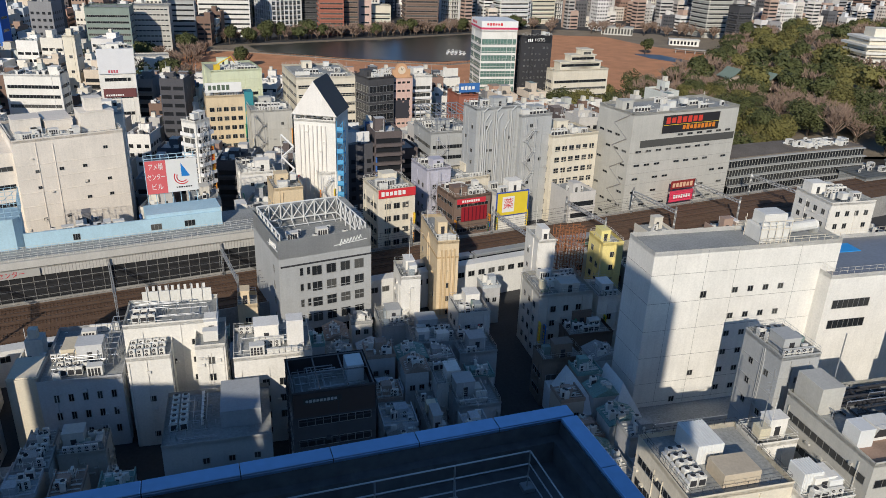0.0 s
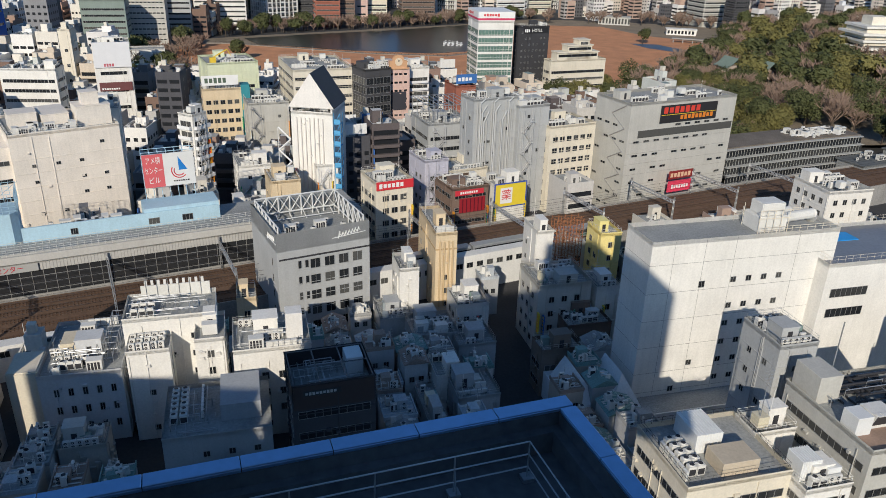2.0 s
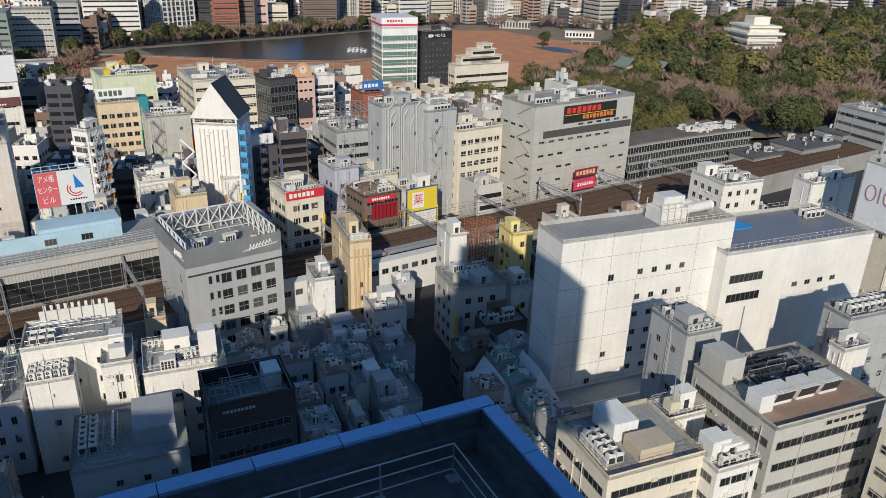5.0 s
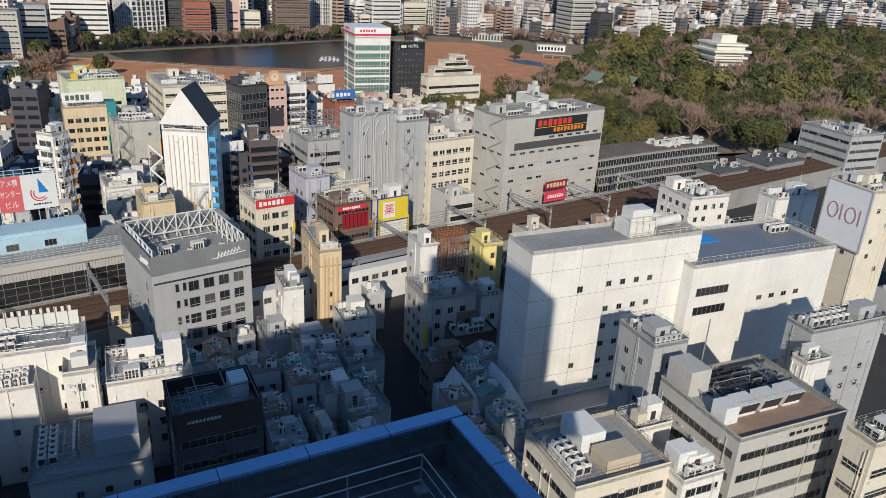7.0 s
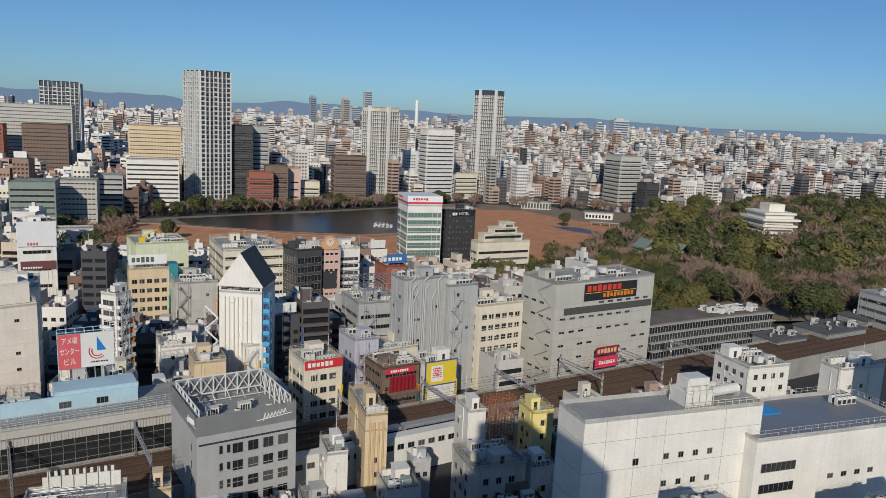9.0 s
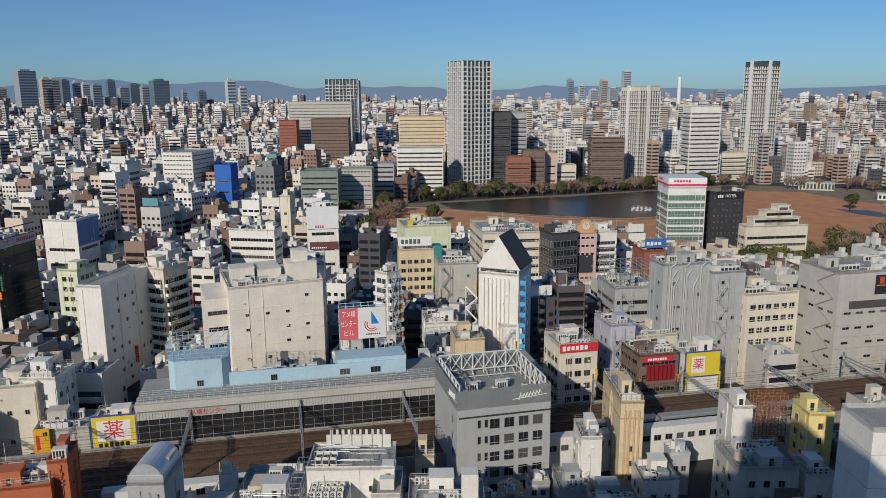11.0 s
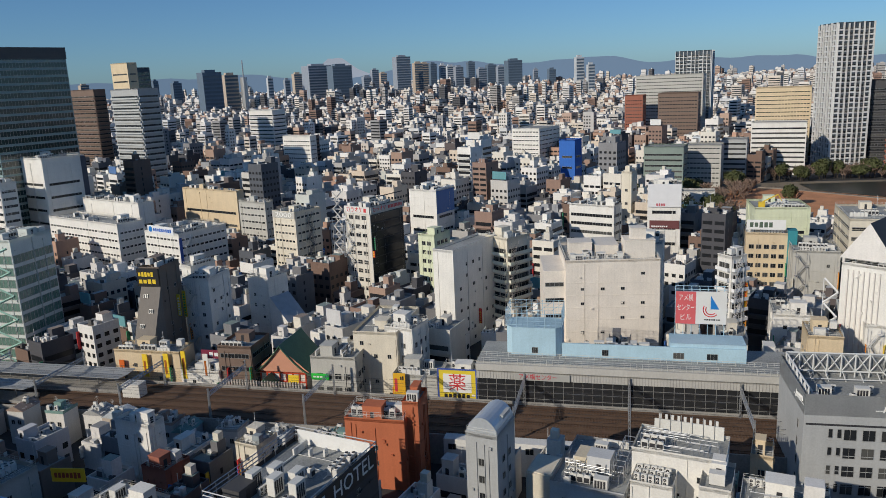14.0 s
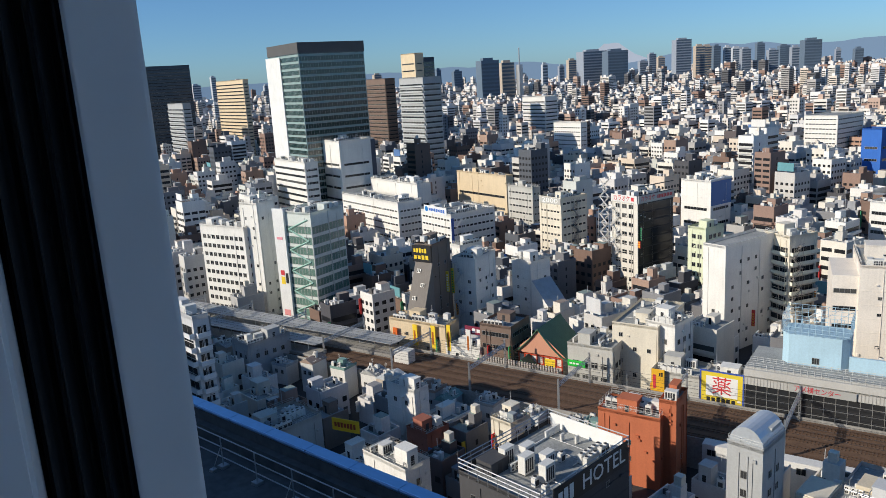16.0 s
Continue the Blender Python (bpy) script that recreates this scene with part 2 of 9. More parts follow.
def ac_mesh(kind):
    """0: split unit with one fan, 1: tall double-fan unit, 2: top-fan heat pump, 3: cubicle."""
    if kind in AC:
        return AC[kind]
    b = bmesh.new()
    if kind in (0, 1):
        hh = 0.7 if kind == 0 else 1.5
        box(b, -0.5, -0.2, 0.1, 0.5, 0.2, hh + 0.1)
        for x in (-0.42, 0.32):
            box(b, x, -0.22, 0, x + 0.1, 0.22, 0.1, 1)
        for k in range(1 + kind):
            tube(b, (-0.12, -0.235, 0.45 + 0.7 * k), (-0.12, -0.2, 0.45 + 0.7 * k), 0.27, 10, 1)
            tube(b, (-0.12, -0.245, 0.45 + 0.7 * k), (-0.12, -0.235, 0.45 + 0.7 * k), 0.08, 8, 0)
    elif kind == 2:
        box(b, -0.6, -0.45, 0.12, 0.6, 0.45, 1.75)
        for x in (-0.5, 0.35):
            box(b, x, -0.4, 0, x + 0.15, 0.4, 0.12, 1)
        tube(b, (0, 0, 1.75), (0, 0, 1.93), 0.4, 12)
        tube(b, (0, 0, 1.93), (0, 0, 1.94), 0.36, 12, 1)
        box(b, -0.5, -0.46, 0.3, 0.5, -0.45, 1.3, 1)
    else:
        box(b, -1.3, -0.8, 0.15, 1.3, 0.8, 2.2)
        box(b, -1.35, -0.85, 2.2, 1.35, 0.85, 2.28)
        for x in (-1.2, 1.05):
            box(b, x, -0.75, 0, x + 0.15, 0.75, 0.15, 1)
        for k in range(4):
            box(b, -1.1 + 0.55 * k, -0.82, 0.4, -0.7 + 0.55 * k, -0.8, 1.9, 1)
    AC[kind] = mesh_of("ac_unit", b, UNIT, DARK)
    return AC[kind]


def tank_mesh(kind):
    key = "tank%d" % kind
    if key not in AC:
        b = bmesh.new()
        for x in (-0.7, 0.7):
            for y in (-0.7, 0.7):
                tube(b, (x, y, 0), (x, y, 1.0), 0.06, 5, 1)
        box(b, -0.95, -0.95, 1.0, 0.95, 0.95, 1.1, 1)
        if kind:
            tube(b, (0, 0, 1.1), (0, 0, 2.9), 0.85, 14)
            tube(b, (0, 0, 2.9), (0, 0, 3.1), 0.45, 12)
        else:
            box(b, -0.9, -0.9, 1.1, 0.9, 0.9, 2.9)
            for k in range(3):
                box(b, -0.93, -0.93, 1.15 + k * 0.58, 0.93, 0.93, 1.2 + k * 0.58)
        AC[key] = mesh_of("water_tank", b, TANK, STEEL)
    return AC[key]


def rail_mesh(b, w, d, z, inset=0.15, h=1.0):
    pts = [(inset, inset), (w - inset, inset), (w - inset, d - inset), (inset, d - inset)]
    for (x0, y0), (x1, y1) in zip(pts, pts[1:] + pts[:1]):
        n = max(1, int(math.hypot(x1 - x0, y1 - y0) / 1.6))
        for k in range(n):
            x, y = x0 + (x1 - x0) * k / n, y0 + (y1 - y0) * k / n
            tube(b, (x, y, z), (x, y, z + h), 0.03, 4)
        for q in (0.5, 1.0):
            tube(b, (x0, y0, z + h * q), (x1, y1, z + h * q), 0.03, 4)


def rooftop(root, w, d, h, dist, m, rnd, col):
    """What stands on a flat roof: a stair hut, tanks, air-conditioning units, ducts, pipes, a rail, aerials."""
    if dist > 480 or min(w, d) < 3:
        return
    z = h - 0.9
    near = dist < 152
    b = bmesh.new()
    taken = []

    def free(sx, sy, tries=12):
        for _ in range(tries):
            x, y = rnd.uniform(0.5 + sx, max(0.6 + sx, w - 0.5 - sx)), rnd.uniform(0.5 + sy, max(0.6 + sy, d - 0.5 - sy))
            if x + sx > w - 0.3 or y + sy > d - 0.3:
                continue
            if all(abs(x - tx) > sx + ax or abs(y - ty) > sy + ay for tx, ty, ax, ay in taken):
                taken.append((x, y, sx, sy))
                return x, y
        return None

    hut = free(min(2.2, w * 0.22), min(1.8, d * 0.22))
    if hut:
        hx, hy, sx, sy = taken[-1]
        hb = bmesh.new()
        hh = rnd.uniform(2.4, 3.6)
        box(hb, -sx, -sy, 0, sx, sy, hh)
        box(hb, -sx - 0.12, -sy - 0.12, hh, sx + 0.12, sy + 0.12, hh + 0.18)
        box(hb, -0.45, -sy - 0.04, 0.1, 0.45, -sy, 2.1, 1)
        ob = part("stair_hut", hb, [WALL, DARK], root, "", [min(0.85, c * 1.05) for c in col])
        ob.matrix_basis = pose(hx, hy, z)
    n = int(min(30, w * d / (6 if near else 9)))
    k = 0
    while k < n:
        kind = rnd.choice((0, 1, 1, 2, 2, 3))
        row = rnd.randint(1, 5)
        sx, sy = {0: (0.55, 0.3), 1: (0.55, 0.3), 2: (0.65, 0.5), 3: (1.4, 0.9)}[kind]
        spot = free(sx * row if kind != 3 else sx, sy)
        k += row
        if not spot:
            continue
        turn = rnd.choice((0, 0, 180))
        for i in range(row if kind != 3 else 1):
            px = spot[0] + (i - (row - 1) / 2) * sx * 2 if kind != 3 else spot[0]
            mm = m @ pose(px, spot[1], z + 0.004, 0, 0, turn)
            if near and len(UNITS) < 290:
                ob = solo("ac_unit", ac_mesh(kind), None, mm, "off-white air-conditioning unit standing on a flat roof", "air conditioner", "rooftop air-conditioning units")
                UNITS.append(ob)
            else:
                add_mesh(b, ac_mesh(kind), pose(px, spot[1], z, 0, 0, turn))
    if rnd.random() < 0.6:
        spot = free(1.0, 1.0)
        if spot:
            if near:
                solo("water_tank", tank_mesh(rnd.randint(0, 1)), None, m @ pose(spot[0], spot[1], z + 0.004), "cream rooftop water tank on a steel stand", "water tank", "rooftop water tanks")
            else:
                add_mesh(b, tank_mesh(0), pose(spot[0], spot[1], z))
    for _ in range(rnd.randint(1, 4)):
        y = rnd.uniform(0.6, d - 0.6)
        x0, x1 = sorted((rnd.uniform(0.5, w - 0.5), rnd.uniform(0.5, w - 0.5)))
        tube(b, (x0, y, z + 0.25), (x1, y, z + 0.25), rnd.choice((0.06, 0.1, 0.18)), 6)
        x = rnd.uniform(0.6, w - 0.6)
        y0, y1 = sorted((rnd.uniform(0.5, d - 0.5), rnd.uniform(0.5, d - 0.5)))
        tube(b, (x, y0, z + 0.35), (x, y1, z + 0.35), rnd.choice((0.06, 0.1)), 6)
    if rnd.random() < 0.4:
        x, y = rnd.uniform(0.5, w - 0.5), rnd.uniform(0.5, d - 0.5)
        tube(b, (x, y, z), (x, y, z + rnd.uniform(4, 8)), 0.05, 5)
        for q in range(3):
            tube(b, (x - 0.6, y, z + 3 + q * 0.4), (x + 0.6, y, z + 3 + q * 0.4), 0.02, 4)
    if rnd.random() < 0.6:
        rail_mesh(b, w, d, h, 0.15, 0.9)
    if len(b.verts):
        tagged(part("rooftop_plant", b, [UNIT, DARK], root), "pipes, ducts and units on the roof", kind="stuff")
    else:
        b.free()


UNITS = []


def add_mesh(b, me, m):
    k = len(b.verts)
    b.from_mesh(me)
    b.verts.ensure_lookup_table()
    for v in b.verts[k:]:
        v.co = m @ v.co


def put_window(root, m, x, z, w, h, bars=1):
    ob = part("window", window_mesh(w, h, bars), None, root)
    ob.matrix_basis = m @ Matrix.Translation((x, -0.01, z))


def facade(root, m, length, h, style, col, rnd):
    if root.location.length > 330 and style in ("punched", "office", "sparse", "store2", "mitsui"):
        style = "grid" if style != "sparse" else "few"
    if style == "grid":
        for k in range(int((h - 1.5) // 3.6)):
            ob = part("window", window_mesh(max(length - 1.2, 1.5), 2.1, max(1, int(length / 2.9)), None, 0.6), None, root, "", [min(0.82, c * 1.05) for c in col])
            ob.matrix_basis = m @ Matrix.Translation((length / 2, -0.01, 1.4 + k * 3.6))
    if style == "few":
        for k in range(1, int((h - 2) // 7)):
            put_window(root, m, length / 2, 7.0 * k, max(length - 4, 1.5), 1.4, max(2, int(length / 2.6)))
    if style in ("punched", "office", "sparse", "hotel", "dots", "store", "store2", "ribs", "fins", "mitsui", "ladder"):
        step, ww, wh, st, keep = {"punched": (3.0, 1.3, 1.5, 3.5, 0.9), "office": (2.7, 1.9, 1.7, 3.7, 1.0), "sparse": (4.0, 1.1, 1.2, 3.8, 0.45), "hotel": (4.0, 2.2, 2.0, 4.1, 1.0),
                                 "dots": (2.2, 0.9, 0.9, 3.1, 0.9), "store": (4.2, 2.4, 0.8, 4.6, 0.6), "store2": (6.0, 1.2, 0.9, 4.6, 0.45), "ribs": (5.0, 1, 1.2, 4, 0.1),
                                 "fins": (3.0, 1.0, 1.4, 3.6, 0.4), "mitsui": (3.0, 2.6, 2.2, 3.9, 1.0), "ladder": (3.4, 2.4, 1.7, 3.7, 1.0)}[style]
        n, floors = int((length - 0.8) // step), int((h - 2.0) // st)
        for k in range(floors):
            for i in range(n):
                if rnd.random() < keep:
                    put_window(root, m, length / 2 + (i - (n - 1) / 2) * step, 1.0 + k * st + 0.9, ww, wh)
    elif style == "oriental":
        if length > 18 and m == Matrix():
            for k in range(5):
                for i in range(4):
                    put_window(root, m, length - 3.0 - i * 3.35, 2.0 + k * 3.9, 2.3, 2.3)
                put_window(root, m, length - 15.0, 2.4 + k * 3.9, 0.8, 1.9, 0)
                put_window(root, m, length - 16.6, 2.4 + k * 3.9, 0.8, 1.9, 0)
        else:
            for k in range(5):
                put_window(root, m, length - 4, 2.4 + k * 3.9, 0.8, 1.9, 0)
    elif style == "block":
        if length > 20:
            for k, z in enumerate((6.8, 10.9, 14.9, 19.0, 22.9, 28.4)):
                for i in range(4):
                    if k > 2 or i < 2:
                        put_window(root, m, 18.1 + 3.33 * i, z, 1.2, 1.25)
            put_window(root, m, 11.6, 10.9, 1.2, 1.25)
            put_window(root, m, 11.4, 27.9, 1.3, 1.4)
            put_window(root, m, 8.5, 5.2, 1.2, 1.3)
    elif style == "clinic":
        if length < 17:
            for k in range(3):
                for i in range(5):
                    put_window(root, m, length * (0.2 + 0.17 * i), 3.0 + 3.7 * k, 0.9, 1.6)
    elif style == "lower" and length > 20:
        for x in (19.8, 23.4, 27.0, 30.6):
            put_window(root, m, x, 21.4, 1.5, 1.1)
        for z in (24.6, 20.2):
            put_window(root, m, 6.0, z, 8.6, 1.9, 6)
    elif style in ("ribbon", "bands"):
        st = 3.9
        for k in range(int((h - 1.5) // st)):
            put_window(root, m, length / 2, 1.0 + k * st + 1.0, max(length - 1.6, 1.5), 1.35, max(2, int(length / 1.5)))
    elif style in ("balcony", "condo"):
        st = 3.2 if root.location.length < 500 else 4.2
        for k in range(1, int((h - 1.5) // st)):
            put_window(root, m, length / 2, k * st + 0.4, max(length - 1.6, 1.5), 2.0, max(2, int(length / 2.5)))
            ob = part("balcony", balcony_mesh(length - 0.6, style == "balcony"), None, root, "", [min(0.8, c * 1.25) for c in col] if style == "balcony" else (0.6, 0.6, 0.6))
            ob.matrix_basis = m @ Matrix.Translation((0.3, 0, k * st))
        if style == "condo":
            n = max(3, int(length / 4.2))
            for k in range(1, int((h - 1.5) // st)):
                for i in range(n):
                    if i % 3 < 2:
                        b = bmesh.new()
                        x = (length - 0.6) * i / n + 0.6
                        box(b, x, -1.25, k * st - 0.1, x + length / n - 0.7, -1.16, k * st + (0.35 if i % 3 else 1.15))
                        part("balcony_front", b, WALL, root, "", (0.7, 0.71, 0.72)).matrix_basis = m
            for i in range(n + 1):
                b = bmesh.new()
                x = (length - 0.6) * i / n
                box(b, x, -1.4, 0, x + (0.9 if i % 3 else 0.45), 0, h - 1 + (i % 2))
                part("pier", b, WALL, root, "", (0.68, 0.68, 0.67)).matrix_basis = m
    elif style == "slabs":
        for k in range(1, int((h - 1.5) // 4.0)):
            put_window(root, m, length / 2, k * 4.0 + 0.5, length - 0.8, 2.9, max(3, int(length / 2.2)))
            ob = part("balcony", slab_mesh(length - 0.4), None, root, "", (0.74, 0.73, 0.7))
            ob.matrix_basis = m @ Matrix.Translation((0.2, 0, k * 4.0))
        b = bmesh.new()
        box(b, length * 0.36, -1.6, 0, length * 0.5, 0, h + 1)
        part("white_pier", b, WALL, root, "", (0.76, 0.75, 0.73)).matrix_basis = m
    elif style in ("curtain", "curtain2", "curtain3"):
        st = 4.0
        for k in range(int((h - 1.0) // st)):
            ob = part("window", window_mesh(length - 0.6, 2.9, max(3, int(length / 1.8)), {"curtain": CURTAIN, "curtain2": PALEGLASS, "curtain3": None}[style], 0.12), None, root)
            ob.matrix_basis = m @ Matrix.Translation((length / 2, -0.01, 0.6 + k * st))


WORDS = {"oriental": "grey panelled hotel with framed windows and rooftop truss", "block": "large white windowless block with a few small windows", "lower": "long white shop block with a roof terrace", "punched": "mid-rise building with rows of small windows", "office": "office building with regular rows of windows", "sparse": "plain rendered building with few windows",
         "ribbon": "building with long ribbon windows on every storey", "bands": "long building with window bands between pale spandrels", "balcony": "apartment block with a balcony on every storey",
         "condo": "high-rise condominium tower with stacked balconies", "curtain": "tall office block with dark glass curtain wall", "curtain2": "white retail block with glass front and stairs",
         "slabs": "slender high-rise flats with white storey slabs", "hotel": "grey hotel with framed windows and rooftop truss", "fins": "narrow tan tower with vertical fins"}

building("white_block", 33.7, 125.9, 39.9, 9.6, 38.0, 17.0, "white", "block")
building("oriental_hotel", -40.6, 148.1, 21.6, 21.4, 27.0, 30.0, "grey", "oriental")
building("beige_tower", -6.9, 165.7, 5.3, 18.2, 21.7, 17.0, "tan", "fins")
building("century_back", -61.2, 117.1, 16.2, 10.0, 22.3, 17.0, "white", "sparse")
building("century_front", -58.6, 111.6, 7.3, 9.0, 19.0, 17.0, "white", "sparse")
building("century_tower", -47.6, 115.3, 5.2, 10.0, 20.0, 17.0, "white", "punched")
building("cream_clinic", -73.6, 108.5, 13.9, 20.0, 15.0, 17.0, "palegrey", "clinic")
building("white_apart", -40.2, 113.6, 13.8, 11.0, 19.0, 17.0, "white", "punched")
building("centurion", -25.5, 96.3, 13.1, 10.4, 24.0, 19.8, "dark", "ribbon")
building("low_ac_roof", -46.2, 94.7, 17.0, 15.0, 14.0, 17.0, "grey", "sparse")
building("corner_shed", -65.0, 97.2, 7.4, 6.0, 9.0, 17.0, "greyc", "sparse")
building("scaffold_white", 17.1, 166.4, 4.2, 9.0, 23.0, 17.0, "white", "sparse")
building("grey_mid", 16.6, 149.3, 12.7, 12.0, 17.0, 17.0, "greyc", "punched")
building("yellow_mid", 33.6, 174.0, 5.6, 8.0, 20.0, 17.0, "yellow", "punched")
building("yellow_corner", 16.5, 132.0, 8.7, 5.7, 11.0, 17.0, "browngrey", "ribbon")
building("brown_dark", 23.3, 145.5, 10.4, 10.0, 9.5, 17.0, "brown", "sparse")
building("white_side", 30.2, 154.0, 6.0, 9.0, 15.0, 17.0, "white", "punched")
building("alley_a", -17.9, 146.2, 7.3, 10.0, 8.5, 17.0, "grey", "punched")
building("alley_b", -9.9, 138.8, 9.8, 10.0, 9.0, 17.0, "grey", "sparse")
building("alley_c", -4.3, 122.6, 5.7, 8.0, 10.0, 17.0, "white", "punched")
building("alley_d", -4.5, 107.9, 3.5, 13.4, 9.0, 17.0, "grey", "punched")
building("alley_e", -0.3, 136.9, 8.2, 10.0, 8.5, 17.0, "grey", "punched")
building("alley_f", 0.1, 116.3, 8.1, 9.0, 9.5, 17.0, "grey", "sparse")
building("alley_g", -1.1, 151.8, 7.6, 9.0, 10.0, 17.0, "white", "punched")
building("cream_low", -14.3, 152.8, 4.5, 9.0, 18.0, 17.0, "white", "sparse")
building("tan_hut", -46.7, 137.2, 4.0, 6.0, 17.0, 17.0, "tan", "punched")
building("grey_stair", 50.4, 105.1, 7.1, 9.6, 30.0, 17.0, "grey", "sparse")
building("grey_school", 56.2, 84.9, 21.6, 17.9, 26.0, 17.0, "greyc", "ribbon")
building("cream_curve", 30.9, 80.4, 16.2, 13.9, 22.0, 17.0, "cream", "ribbon")
building("white_narrow", 47.3, 82.2, 7.5, 6.1, 21.0, 17.0, "white", "ribbon")
building("white_shed", 43.9, 93.0, 7.1, 5.0, 22.0, 17.0, "white", "sparse")
building("white_lower", 69.4, 133.4, 40.2, 18.0, 32.0, 17.0, "white", "lower")
building("sign_tower", 119.9, 153.6, 10.6, 12.0, 42.0, 17.0, "cream", "sparse")
building("grey_right", 83.9, 113.1, 19.1, 5.9, 28.0, 17.0, "grey", "sparse")
building("banded_right", 72.2, 84.9, 4.9, 15.0, 28.0, -73.0, "cream", "ribbon")
building("white_yard", 81.3, 108.9, 5.9, 3.4, 24.0, 17.0, "white", "sparse")
building("white_bath", 95.5, 192.6, 13.9, 14.0, 27.0, 17.0, "white", "punched")
building("mech_white", 114.5, 182.0, 15.2, 6.6, 30.8, 17.0, "white", "sparse")
building("park_center", 206.3, 322.6, 27.0, 20.0, 22.0, -73.0, "grey", "ribbon")
building("yodo", 50.8, 239.2, 45.1, 17.9, 38.2, 28.5, "greyc", "store")
building("cream_office", 26.1, 240.6, 18.0, 14.0, 29.6, 28.5, "cream", "office")
building("grey_pipe", 15.5, 237.5, 11.4, 10.0, 36.6, 28.5, "grey", "sparse")
building("grey_tall", 1.1, 232.0, 15.8, 9.0, 39.4, 28.5, "grey", "sparse")
building("steel_frame", -14.5, 260.2, 17.0, 18.0, 24.0, 24.0, "grey", "ribbon")
building("drug_red", -25.3, 197.9, 11.3, 12.0, 22.7, 28.5, "cream", "office")
building("red_shop", -4.2, 210.5, 12.1, 12.0, 17.5, 28.5, "brown", "ribbon")
building("drug_yellow", 8.2, 217.2, 11.3, 8.0, 17.0, 28.5, "white", "sparse")
building("lilac", -13.1, 220.4, 8.0, 12.0, 22.7, 28.5, "lilac", "punched")
building("cream_shop", -5.7, 225.6, 13.6, 12.0, 18.1, 28.5, "cream", "punched")
building("gable", -54.2, 223.6, 13.0, 14.0, 35.8, -6.0, "white", "ribs")
building("glass_dark", -44.6, 318.5, 12.4, 12.6, 31.2, 37.0, "dark", "curtain3")
building("clock", -36.6, 328.0, 10.3, 16.8, 30.4, 24.0, "pink", "office")
building("clock_side", -28.3, 337.2, 10.0, 16.8, 29.5, 24.0, "white", "balcony")
building("grey_flat", -75.2, 317.6, 26.1, 33.7, 30.2, 24.0, "cream", "ribbon")
building("tan_teal", -110.4, 314.8, 21.3, 21.5, 32.2, 29.1, "palegreen", "sparse")
building("tan_teal_low", -104.6, 289.9, 14.9, 16.1, 26.8, 24.0, "tan", "office")
building("grey_arch", -85.1, 283.6, 15.6, 18.4, 23.3, 24.0, "greyc", "sparse")
building("mitsui", 2.2, 391.9, 18.7, 20.0, 43.8, 15.2, "white", "curtain2")
building("black_hotel", 23.3, 408.8, 18.3, 5.0, 39.6, 24.0, "black", "dots")
building("terraced", 40.4, 398.1, 33.1, 7.5, 24.6, 24.0, "cream", "ribbon")
building("red_box", -6.6, 331.0, 9.3, 13.8, 23.3, 24.0, "brick", "sparse")
building("white_mid_a", -46.4, 220.2, 6.8, 10.0, 19.9, 24.0, "white", "sparse")
building("white_mid_b", -55.9, 203.2, 8.4, 12.0, 20.0, 24.0, "tan", "sparse")
building("white_mid_c", -71.2, 222.5, 10.6, 14.0, 18.0, 24.0, "white", "sparse")
building("white_flat_c", -84.2, 222.6, 6.1, 5.8, 33.6, 65.7, "white", "balcony")
building("white_big", -112.0, 212.2, 9.5, 20.0, 36.4, 24.0, "white", "sparse")
building("billboard_b", -152.1, 302.1, 13.9, 15.6, 40.6, 24.0, "white", "sparse")
building("pond_white", -208.7, 461.9, 20.2, 12.0, 12.0, 24.0, "white", "sparse")
building("ame_store", -121.7, 189.3, 28.2, 25.0, 34.5, 38.0, "creampink", "store2")
building("white_step", -157.7, 178.8, 27.6, 8.0, 35.3, 97.0, "white", "sparse")
building("white_step_b", -154.1, 203.1, 11.2, 10.8, 35.2, 82.2, "cream", "balcony")
building("karaoke", -222.0, 202.4, 21.3, 13.4, 40.2, 97.0, "karaoke", "ladder")
building("two_thou", -272.8, 203.5, 16.4, 14.5, 34.1, 97.0, "cream", "punched")
building("round_grey", -325.4, 224.5, 5.5, 20.1, 31.3, 97.0, "greyc", "office")
building("blue_white", -251.7, 274.4, 15.7, 16.8, 35.5, 97.0, "white", "sparse")
building("pale_green", -201.4, 217.4, 11.0, 8.1, 28.8, 97.0, "palegreen", "office")
building("white_tri", -235.0, 129.6, 10.4, 5.2, 30.3, 97.0, "white", "sparse")
building("logo_bldg", -150.7, 140.1, 9.0, 10.0, 22.0, 16.0, "white", "punched")
building("grey_gojo", -145.3, 139.6, 24.4, 12.9, 21.2, 118.5, "cream", "sparse")
building("shop_grey", -150.9, 128.6, 13.9, 13.2, 16.0, 118.5, "greyc", "office")
building("yaku_bldg", -128.5, 138.5, 10.2, 8.0, 13.5, 28.5, "white", "sparse")
building("gold_shop", -140.8, 132.9, 12.4, 10.0, 12.3, 28.5, "greyc", "punched")
building("orange_a", -122.9, 100.5, 13.9, 8.0, 17.1, 28.5, "orange", "sparse")
building("orange_b", -112.5, 108.5, 3.7, 8.0, 20.7, 28.5, "orange", "sparse")
building("grey_barrel", -85.0, 97.9, 6.3, 9.0, 26.0, 16.0, "grey", "punched")
building("apa_hotel", -90.8, 62.4, 25.7, 18.5, 22.0, 106.0, "dark", "sparse")
building("blue_wrap", -265.3, 424.3, 10.8, 11.2, 47.0, 97.0, "blue", "sparse")
building("white_hosp", -363.8, 527.0, 37.8, 26.0, 45.4, 97.0, "white", "office")
